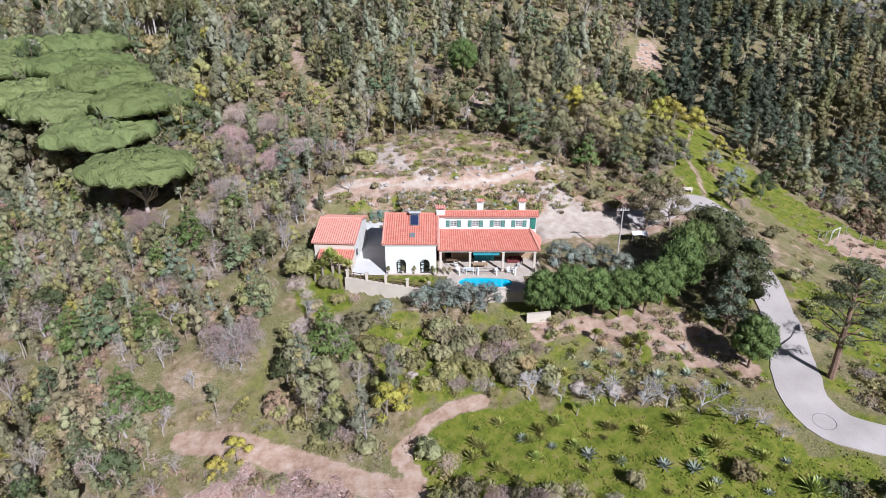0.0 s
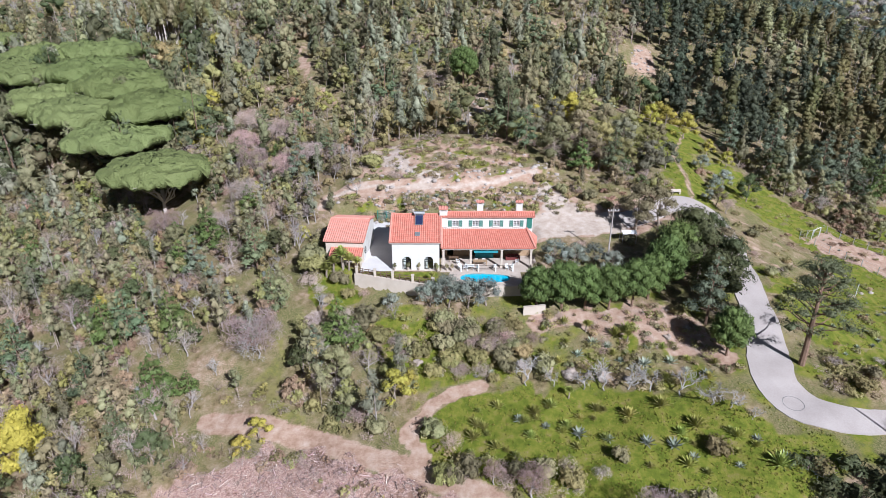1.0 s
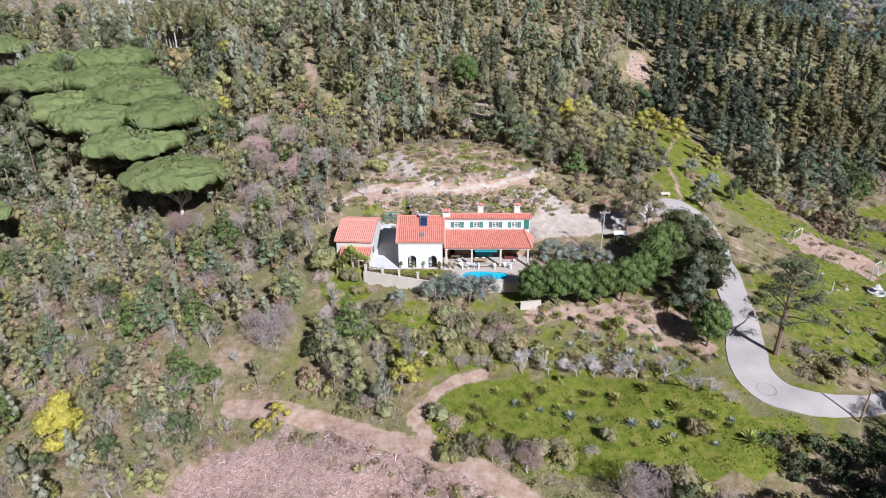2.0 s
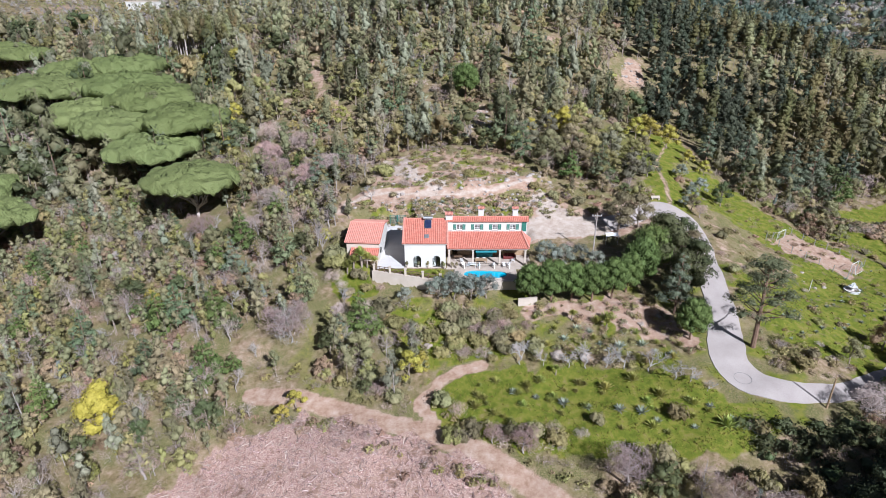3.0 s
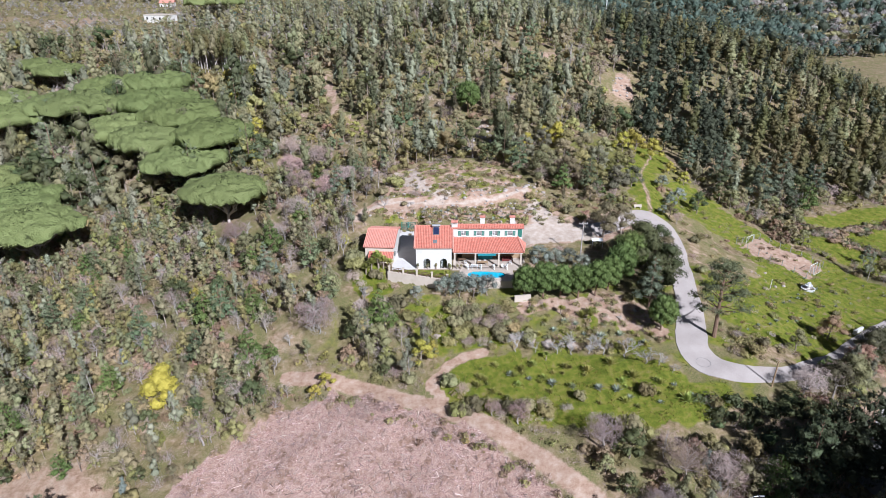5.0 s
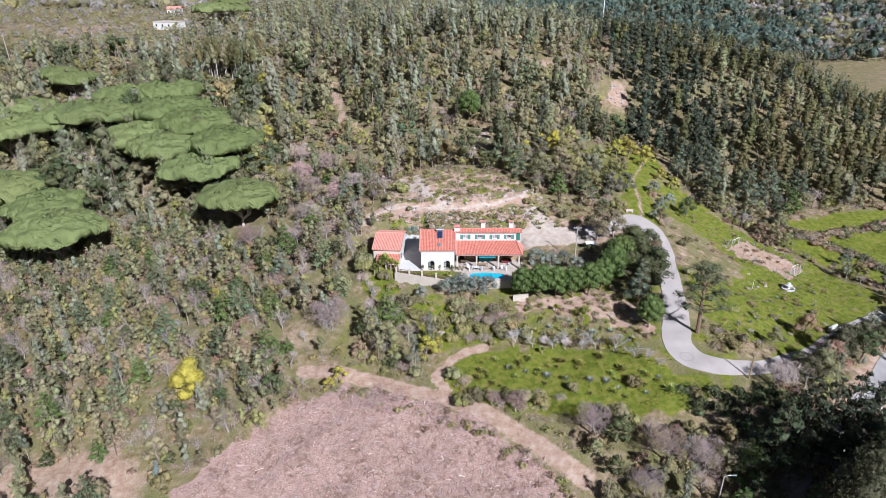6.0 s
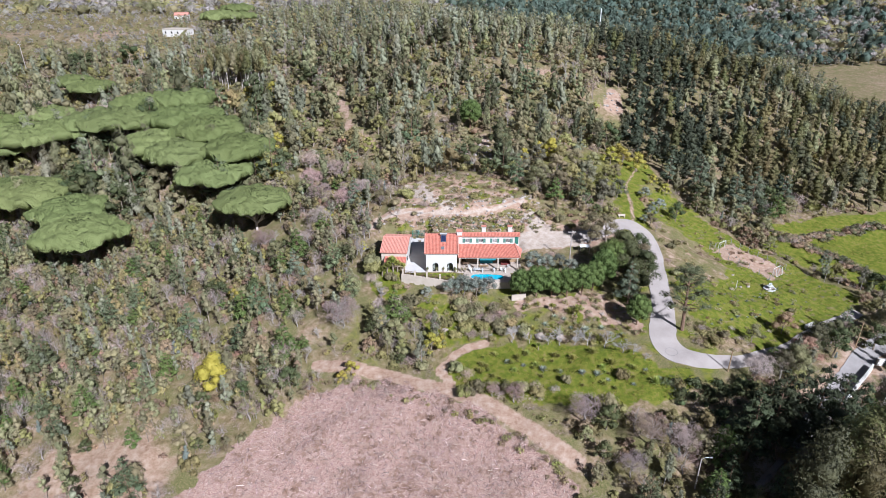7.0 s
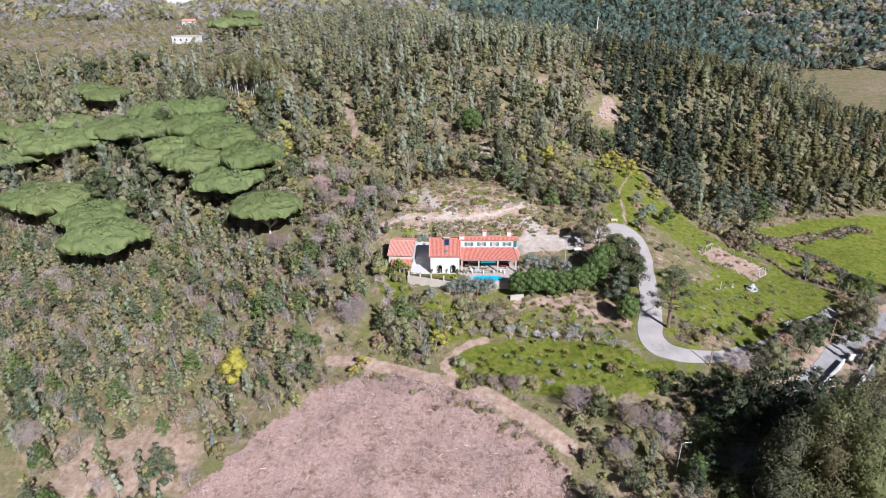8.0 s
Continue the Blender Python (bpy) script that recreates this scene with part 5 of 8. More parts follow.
def conifer(rng, h, n, size, wide=0.2, cores=7):
    """A young pine: tiers of boughs, ragged outline."""
    wood, clumps = [limb(bend((0, 0, -0.4), (0, 0, h), rng, 5, 0.015), np.linspace(0.02 * h, 0.003 * h, 5))], []
    for k in range(20):
        t = 0.22 + 0.76 * k / 19
        a, rr = 2.4 * k, wide * h * (1.12 - t) * (0.7 + 0.5 * rng.random())
        c = np.array((rr * math.cos(a), rr * math.sin(a), h * t + 0.02 * h))
        r = wide * h * (1.2 - t) * 0.55 + 0.1
        clumps.append((c, (r, r, r * 0.7)))
        wood.append(limb((np.array((0, 0, h * t - 0.05 * h)), c), np.array((0.006, 0.002)) * h, 3))
    return merge(wood), leaf_cloud(rng, clumps, n, size, -0.3, 0.62, 0.42, cores=cores, fill=0.55)


def bare_tree(rng, h, spread=0.5, depth=4, thick=0.03, twigs=3, taper=0.55):
    """Leafless limbs that fork again and again."""
    wood = []

    def grow(p, d, length, r, level):
        q = p + d * length
        wood.append(limb(bend(p, q, rng, 3, 0.09), (r, r * 0.8, r * 0.6), 5 if level > 2 else 3))
        if level == 0:
            return
        for _ in range(twigs if level < depth else twigs + 1):
            e = d + unit(1, rng)[0] * spread * 1.3 + np.array((0, 0, 0.12))
            grow(q - d * length * 0.25 * rng.random(), e / np.linalg.norm(e), length * (0.62 + 0.2 * rng.random()), r * taper, level - 1)

    grow(np.array((0, 0, -0.3)), np.array((0.05, 0.0, 1.0)), h * 0.3, thick * h, depth)
    return merge(wood)


def bush(rng, r, h, n, size, slim=0.75):
    clumps = []
    for k in range(5):
        a, rr = 1.26 * k + rng.random(), r * 0.5
        clumps.append(((rr * math.cos(a), rr * math.sin(a), h * (0.3 + 0.25 * rng.random())), (r * 0.6, r * 0.6, h * 0.5)))
    return leaf_cloud(rng, clumps, n, size, 0, 0.75, slim, cores=5 if n > 200 else 1 if r > 1 else 0, fill=0.62 if n > 200 else 0.9)


def seed_tree(name, wood, leaves, bark, leaf, label, category):
    """The first tree of a kind; the others are copies of it."""
    e = new(name)
    e.empty_display_size = 0.2
    tagged(e, label, category)
    t = mesh_object("trunk", *wood, bark)
    t.parent = e
    if leaves is not None:
        c = mesh_object("crown", *leaves, leaf, True)
        c.parent = e
    return e


def seed_stone_pine(made, label):
    wood, skin, tufts = made
    e = seed_tree("stone_pine", wood, tufts, M_LIMB, L_STONE, label, "tree")
    c = mesh_object("canopy", *skin, L_STONE_DOME, True)
    c.parent = e
    return e


def plant(seeds, places, group, rng, low=0.85, high=1.15, sink=0.0):
    """Stands the seeds and copies of them at places (x, y) or (x, y, scale)."""
    used = 0
    for k, p in enumerate(places):
        x, y, s = (*p, 1.0)[:3]
        s *= low + (high - low) * rng.random()
        seed = seeds[k % len(seeds)]
        m = pose(x, y, ground_at(x, y) - sink, 0, 0, 360 * rng.random())
        if used < len(seeds):
            seed.matrix_basis = m
            ob, used = seed, used + 1
        else:
            ob = copy_thing(seed, m)
        ob.scale = (s, s, s)
        tagged(ob, group=group)
    for seed in seeds[used:]:
        for c in (*seed.children_recursive, seed):
            bpy.data.objects.remove(c)


def grove(name, label, category, kinds, xy, kind_of, size_of, rng, zoff=0.0):
    """Many plants joined into one object per material: kinds are lists of (vertices, faces, material) parts."""
    by = {}
    z = height(xy[:, 0], xy[:, 1]) + zoff
    turn, tint = rng.random(len(xy)) * 2 * math.pi, rng.random(len(xy))
    for k, parts in enumerate(kinds):
        idx = np.flatnonzero(kind_of == k)
        if not len(idx):
            continue
        ca, sa, s = np.cos(turn[idx]), np.sin(turn[idx]), size_of[idx]
        for v, f, mat in parts:
            vv = np.stack([(v[None, :, 0] * ca[:, None] - v[None, :, 1] * sa[:, None]) * s[:, None] + xy[idx, 0, None],
                           (v[None, :, 0] * sa[:, None] + v[None, :, 1] * ca[:, None]) * s[:, None] + xy[idx, 1, None],
                           v[None, :, 2] * s[:, None] + z[idx, None]], -1).reshape(-1, 3)
            ff = (f[None] + (np.arange(len(idx)) * len(v))[:, None, None]).reshape(-1, f.shape[1])
            by.setdefault(mat.name, []).append((vv, ff, np.repeat(tint[idx], len(v)), mat))
    for some in by.values():
        v, f = merge([(a, b) for a, b, _, _ in some])
        tagged(mesh_object(name, v, f, some[0][3], some[0][1].shape[1] == 3, tint=np.concatenate([t for _, _, t, _ in some])), label, category, kind="stuff")


def in_view(x, y, margin=14.0):
    return np.abs(x + 1.5) < 0.80 * (y + 60) + margin


def scatter(rng, x0, x1, y0, y1, gap, keep):
    """Jittered places about gap metres apart, kept with the chance keep(x, y)."""
    gx, gy = np.meshgrid(np.arange(x0, x1, gap), np.arange(y0, y1, gap))
    x = gx.ravel() + (rng.random(gx.size) - 0.5) * gap * 1.2
    y = gy.ravel() + (rng.random(gx.size) - 0.5) * gap * 1.2
    ok = (rng.random(len(x)) < keep(x, y)) & in_view(x, y)
    return np.stack([x[ok], y[ok]], -1)


def clear_of(x, y, pad=0.0):
    """1 where trees may stand: off the roads, lawns, terrace, garden and clearing."""
    z = np.ones_like(x)
    for p in (RAVINE_GAP, GARDEN_BELOW, MEADOW_BACK, SCAR_FRONT, GULLY_FRONT, HILL_BARE, LAWN, SLOPE_GREEN, AGAVE_SLOPE, RED_SOIL, RIGHT_FIELD, FAR_MEADOW, EAST_MEADOW, GARDEN, CLEARING, DIRT_SPOT, WEST_STRIP, HILL_SCAR):
        z *= 1 - inside(x, y, p, 1.0)
    z *= 1 - 0.8 * inside(x, y, BARE_WEST, 3) * (0.75 + 0.5 * wavy(x, y, 8, 1.2))
    z *= 1 - 0.6 * np.maximum(inside(x, y, FIELD_WEST, 8), inside(x, y, FIELD_FAR, 8)) * (0.6 + 0.6 * wavy(x, y, 40, 2.0))
    z *= 1 - near_road(x, y, 3.0)
    for line, w in ((TRACK, 5), (LOW_TRACK, 7), (WEST_TRACK, 5), (BACK_TRACK, 4), (HILL_TRACK, 9), (WOOD_TRAIL, 5)):
        z *= 1 - along(x, y, line, w)
    for fx, fy, fr in ((-160, 320, 13), (-188, 398, 12), (-262, 570, 24), (-225, 622, 26), (-190, 645, 20)):
        z = z * (np.hypot(x - fx, y - fy) > fr)
    z *= 1 - along(x, y, ((-58, 112), (-52, 101)), 11)
    z *= 1 - inside(x, y, ((-25, 68), (52, 62), (52, 104), (-12, 104), (-25, 96)), 1.0)
    return (z > 0.5).astype(float)


# ---- woods ----
def shape(v_f, mat):
    return (v_f[0], v_f[1], mat)


def stem(h, r=0.16):
    return limb(((0, 0, -0.4), (0.1, 0, h * 0.5), (0, 0.1, h * 0.9)), (r, r * 0.7, r * 0.25), 3)


def woods():
    rng = np.random.default_rng(11)
    # hill behind the house: finer leaves where it is near

    def hill_kinds(n, size):
        kinds = []
        for mat in (L_EUCA, L_EUCA_GREY, L_EUCA_BROWN):
            for h in (9.5, 12):
                kinds.append([shape(eucalyptus(rng, h, n, 0.58 * size, 1.42, 3)[1], mat), shape(stem(h), M_BARK)])
        for mat, h in ((L_OAK, 7), (L_SCRUB, 6), (L_OAK_DARK, 8.5), (L_DRY, 6)):
            kinds.append([shape((twiggy(rng, h, int(n * 1.4), 0.6 * size ** 0.5) if mat is L_DRY else round_tree(rng, h, n, 0.52 * size, 0.56, 0.16))[1], mat), shape(stem(h * 0.7, 0.2), M_BARK)])
        kinds.append([shape(conifer(rng, 12, n, 0.52 * size, 0.27)[1], L_GREYPINE), shape(stem(12), M_BARK_PINE)])
        kinds.append([shape(round_tree(rng, 5.0, n, 0.36 * size, 0.5, 0.2)[1], L_LIME), shape(stem(3), M_BARK)])
        kinds.append([shape(bare_tree(rng, 8, 0.4, 3, 0.022), M_BARK_PALE)])
        return kinds

    mid = hill_kinds(225, 0.88) + hill_kinds(115, 1.2)

    def eastern(x, y):
        return ease(50, 62, x - 0.10 * (y - 130)) * ease(128, 136, y + 3.0 * wavy(x, y, 22, 0.4))

    xy = scatter(rng, -330, 200, 124, 262, 4.5, lambda x, y: clear_of(x, y) * (0.90 + 0.25 * wavy(x, y, 37, 0.5)) * (eastern(x, y) < 0.5) * (np.hypot(x + 92, y - 216) > 11))
    x, y = xy.T
    u = rng.random(len(xy))
    patch = wavy(x, y, 46, 0.3)
    kind = np.select([u < 0.16, u < 0.28, u < 0.32, u < 0.48, u < 0.54, u < 0.68, u < 0.84, u < 0.89, u < 0.935], [rng.integers(0, 2, len(xy)), rng.integers(2, 4, len(xy)), rng.integers(4, 6, len(xy)), 6, 8, 7, 9, 10, 11], 12)
    euca = np.where(patch > 0.5, rng.integers(4, 6, len(xy)), rng.integers(0, 4, len(xy)))
    kind = np.where(rng.random(len(xy)) < np.maximum(0.65 * ease(205, 235, y) * ease(-70, -20, x), 0.35 * (patch > 0.3)), euca, kind)
    size = (0.5 + 0.72 * rng.random(len(xy)) ** 1.5) * (1 + 0.2 * wavy(x, y, 60, 1.7)) * (1 + 0.4 * ease(-48, -70, x) * ease(205, 185, y))
    kind = kind + 13 * (y > 172)
    grove("hill_wood", "dense mixed eucalyptus and oak wood covering the hillside", "woodland", mid, xy, kind, size, rng)
    # close-grown eucalyptus east of the house
    close = [[shape(slender(rng, h, 185, 0.46, w), m), shape(stem(h, 0.13), M_BARK)] for m, h, w in ((L_EUCA_BROWN, 12, 0.15), (L_EUCA_OLIVE, 11, 0.17), (L_EUCA_OLIVE, 12.5, 0.145), (L_EUCA_BROWN, 11, 0.17), (L_EUCA, 10, 0.18), (L_EUCA_DARK_SHADED, 10, 0.185))]
    close += [[shape(slender(rng, 11, 60, 0.4, 0.10, 0.62), L_EUCA), shape(stem(11, 0.15), M_BARK_PALE)]]
    xy = scatter(rng, 44, 260, 116, 300, 4.35, lambda x, y: clear_of(x, y) * (eastern(x, y) >= 0.5) * np.where(y > 262, 0.6, 0.95))
    x, y = xy.T
    pale = np.exp(-(((x - 112) / 26) ** 2 + ((y - 184) / 9) ** 2)) * 0.75
    kind = np.where(rng.random(len(xy)) < pale, 6, np.where(wavy(x, y, 34, 1.3) > -0.2, rng.choice((1, 2, 2, 1, 4), len(xy)), rng.choice((0, 3, 5, 1), len(xy))))
    kind = np.where(rng.random(len(xy)) < 0.75 * ease(160, 190, y), rng.choice((4, 5, 5, 1), len(xy)), kind)
    # shade along the wood's west edge is put into leaf colour: mostly dark kind 5
    kind = np.where(rng.random(len(xy)) < 0.9 * ease(92, 76, x - 0.1 * (y - 140)), 5, kind)
    grove("east_wood", "close-grown olive-brown eucalyptus on the eastern slope", "woodland", close, xy, kind, (0.55 + 0.55 * rng.random(len(xy)) ** 0.8) * (1 - 0.30 * ease(120, 175, x)) * (1 + 0.15 * wavy(x, y, 25, 0.9)), rng)
    # a stand with tall bare stems
    tall = [[shape(slender(rng, 15, 190, 0.5, 0.10, 0.6), m), shape(stem(15, 0.17), M_LIMB)] for m in (L_EUCA, L_EUCA_OLIVE)]
    xy = np.stack([rng.uniform(-108, -80, 64), rng.uniform(216, 232, 64)], -1)
    grove("stemmed_wood", "stand of eucalyptus with tall pale bare stems", "woodland", tall, xy, rng.integers(0, 2, 64), 0.8 + 0.3 * rng.random(64), rng)
    low = [[shape(bush(rng, 1.7, 2.2, 34, 0.5), m)] for m in (L_SCRUB, L_OAK, L_EUCA_GREY, L_LIME)] + [[shape(bush(rng, 1.6, 2.0, 60, 0.6, 0.05), L_DRY)], [shape(bush(rng, 1.6, 1.6, 34, 0.45), L_RUST)]]
    xy = scatter(rng, -240, 230, 112, 262, 4.3, lambda x, y: clear_of(x, y) * 0.8 * np.where((y < 122) & (x < 70), 0.0, 1.0) * np.where(eastern(x, y) > 0.5, 0.25, 1.0))
    grove("hill_scrub", "tall scrub filling the gaps in the hillside wood", "undergrowth", low, xy, rng.choice(6, len(xy), p=(0.20, 0.14, 0.10, 0.05, 0.34, 0.17)), 0.6 + 0.8 * rng.random(len(xy)), rng)
    # far side of the hill
    far = [[shape(slender(rng, 10.5, 44, 0.75, 0.16, 0.25, 3), m), shape(stem(11), M_BARK_PALE)] for m in (L_EUCA, L_EUCA_GREY, L_EUCA_BROWN)]
    far += [[shape(round_tree(rng, h, 44, 0.7, 0.48, 0.2, cores=3)[1], m)] for m, h in ((L_OAK, 7.5), (L_SCRUB, 6), (L_FARSCRUB, 5.5))]
    far += [[shape(conifer(rng, 12, 44, 0.75, cores=3)[1], L_HAZEPINE)]]
    xy = scatter(rng, -420, 420, 262, 440, 6.0, lambda x, y: clear_of(x, y) * np.where((y < 300) & (eastern(x, y) > 0.5), 0.5, 1.0))
    west = ease(-80, -190, xy[:, 0])
    kind = np.where(rng.random(len(xy)) < west, rng.choice((3, 4, 5, 5), len(xy)), rng.choice(7, len(xy), p=(0.26, 0.16, 0.16, 0.2, 0.1, 0.06, 0.06)))
    grove("far_wood", "far wooded slope of eucalyptus and oak", "woodland", far, xy, kind, (0.8 + 0.4 * rng.random(len(xy))) * (1 - 0.4 * west), rng)
    def lump(w, h):
        return leaf_cloud(rng, [((-0.5 * w, 0.2 * w, h * 0.5), (w * 0.5, w * 0.5, h * 0.52)), ((0.45 * w, -0.25 * w, h * 0.4), (w * 0.55, w * 0.55, h * 0.42))], 34, 2.0, 0.3, 0.6, 0.5, cores=1, fill=0.8)

    # the pines here get their bluish haze from the needle colour
    dist = [[shape(lump(w, h), m)] for m, w, h in ((L_OAK, 7.2, 6), (L_FARSCRUB, 7.2, 5), (L_SCRUB, 6.6, 5), (L_EUCA_DARK_SHADED, 7.0, 10), (L_EUCA_DARK_SHADED, 6.6, 9), (L_HAZEPINE, 7.2, 11))]
    xy = scatter(rng, -1100, 1100, 440, 1250, 11.5, lambda x, y: clear_of(x, y) * np.where(y > 900, 0.6, 1.0))
    right = ease(-40, 120, xy[:, 0]) * np.maximum(ease(330, 180, xy[:, 0] - 0.1 * xy[:, 1]), 0.25)
    kind = np.where(rng.random(len(xy)) < right, rng.choice((3, 5, 5, 5, 4), len(xy)), rng.choice((0, 1, 1, 1, 2), len(xy)))
    grove("distant_wood", "distant wooded hills", "woodland", dist, xy, kind, (0.8 + 0.5 * rng.random(len(xy))) * np.where(right > 0.5, 1.0, 1.1), rng)


def lower_trees():
    """Single trees on the slopes round the house."""
    rng = np.random.default_rng(23)
    sets = (
        ("eucalyptus_tree", 0.15, [(eucalyptus(rng, 8.0, 500, 0.31, 1.1), L_EUCA, M_BARK, "young olive-green eucalyptus with a slim trunk"),
                                   (eucalyptus(rng, 9.0, 500, 0.32, 0.95), L_EUCA_GREY, M_BARK_PALE, "slender grey-green eucalyptus on the slope"),
                                   (eucalyptus(rng, 7.0, 460, 0.31, 1.2), L_EUCA, M_BARK, "bushy young eucalyptus among scrub")]),
        ("young_eucalyptus", 0.04, [(eucalyptus(rng, 3.3, 330, 0.19, 1.5), L_EUCA_BLUE, M_BARK_PALE, "small silvery-blue juvenile eucalyptus")]),
        ("oak_tree", 0.20, [(round_tree(rng, 5.2, 440, 0.30, 0.45, 0.2), L_OAK, M_BARK, "rounded dark green evergreen oak"),
                            (round_tree(rng, 4.4, 400, 0.285, 0.5, 0.18), L_OAK_DARK, M_BARK, "low spreading evergreen oak in scrub")]),
        ("scrub_tree", 0.23, [(round_tree(rng, 3.8, 340, 0.28, 0.5, 0.15), L_SCRUB, M_BARK, "yellow-green scrub tree on the dry slope"),
                              (round_tree(rng, 3.3, 380, 0.24, 0.5, 0.12), L_RUST, M_BARK, "rusty brown half-dead scrub tree")]),
        ("pine_tree", 0.12, [(conifer(rng, 8, 560, 0.33, 0.27), L_GREYPINE, M_BARK_PINE, "grey-green young pine with open boughs"),
                             (conifer(rng, 7, 520, 0.325, 0.29), L_PINE, M_BARK_PINE, "fresh green young pine on the slope")]),
        ("bare_tree", 0.26, [(twiggy(rng, 5.2, 560, 0.44), L_DRY, M_BARK_PALE, "leafless tree with a haze of pale grey twigs"),
                             (twiggy(rng, 4.2, 500, 0.38, 0.55), L_DRY, M_BARK_PALE, "small spreading leafless tree with pinkish-grey twigs")]),
    )
    xy = scatter(rng, -180, 130, 6, 126, 3.45, lambda x, y: clear_of(x, y) * np.where(y < 0.9 * np.abs(x) - 85, 0.8, 0.93))
    u = rng.random(len(xy))
    start = 0.0
    for name, share, seeds in sets:
        some = xy[(u >= start) & (u < start + share)]
        start += share
        made = [seed_tree(name, wl[0], wl[1], bark, leaf, label, "tree") for wl, leaf, bark, label in seeds]
        plant(made, some[:300], name.replace("_", " ") + "s on the slope", rng, 0.55, 0.95 if name == "eucalyptus_tree" else 1.2)
    # saplings standing close on the western slope
    young = []
    for m, h in ((L_EUCA, 6.2), (L_SCRUB, 5.0), (L_EUCA_GREY, 6.0), (L_EUCA, 5.0), (L_LIME, 4.0), (L_OAK, 4.6), (L_RUST, 3.6)):
        young.append([shape(sapling(rng, h, 105, 0.26), m), shape(stem(h * 0.95, 0.07), M_BARK_PALE if m is L_EUCA_GREY else M_BARK)])
    xy = scatter(rng, -175, -16, 6, 124, 2.55, lambda x, y: clear_of(x, y) * np.clip(0.48 + 0.60 * wavy(x, y, 26, 0.6) + 0.35 * ease(-50, -80, x), 0, 1))
    grove("sapling_thicket", "thicket of slim young eucalyptus on the slope", "thicket", young, xy, rng.choice(7, len(xy), p=(0.28, 0.26, 0.08, 0.16, 0.08, 0.08, 0.06)), 0.55 + 0.65 * rng.random(len(xy)), rng)
    # scrub between them
    low = [[shape(bush(rng, 1.3, 1.6, 62, 0.31), L_SCRUB)], [shape(bush(rng, 1.2, 1.3, 90, 0.34, 0.05), L_DRY)], [shape(bush(rng, 0.9, 1.1, 52, 0.27), L_OAK)],
           [shape(bare_tree(rng, 2.4, 0.7, 3, 0.010, 2), M_BARK_PALE)], [shape(bush(rng, 1.1, 1.0, 56, 0.29), L_RUST)]]
    xy = scatter(rng, -180, 130, 6, 135, 2.5, lambda x, y: clear_of(x, y) * 0.85)
    patch = wavy(xy[:, 0], xy[:, 1], 30, 0.8)
    kind = np.where(rng.random(len(xy)) < 0.55 + 0.3 * patch, rng.choice((1, 4, 1, 1), len(xy)), rng.choice(5, len(xy), p=(0.33, 0.31, 0.16, 0.06, 0.14)))
    # the dark leaf kind stands in for the black shade over the ravine floor
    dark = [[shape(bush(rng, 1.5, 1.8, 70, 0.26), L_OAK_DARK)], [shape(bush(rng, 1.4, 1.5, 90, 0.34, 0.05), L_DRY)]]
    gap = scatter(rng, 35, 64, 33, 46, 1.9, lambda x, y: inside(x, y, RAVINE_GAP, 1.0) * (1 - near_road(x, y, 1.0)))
    grove("ravine_scrub", "dense ravine scrub with dark leaves standing in for shade", "undergrowth", dark, gap, (rng.random(len(gap)) < 0.2).astype(int), 0.6 + 0.6 * rng.random(len(gap)), rng)
    grove("undergrowth", "tangled dry and green scrub under the trees", "undergrowth", low, xy, kind, 0.6 + 0.7 * rng.random(len(xy)), rng)


woods()
lower_trees()


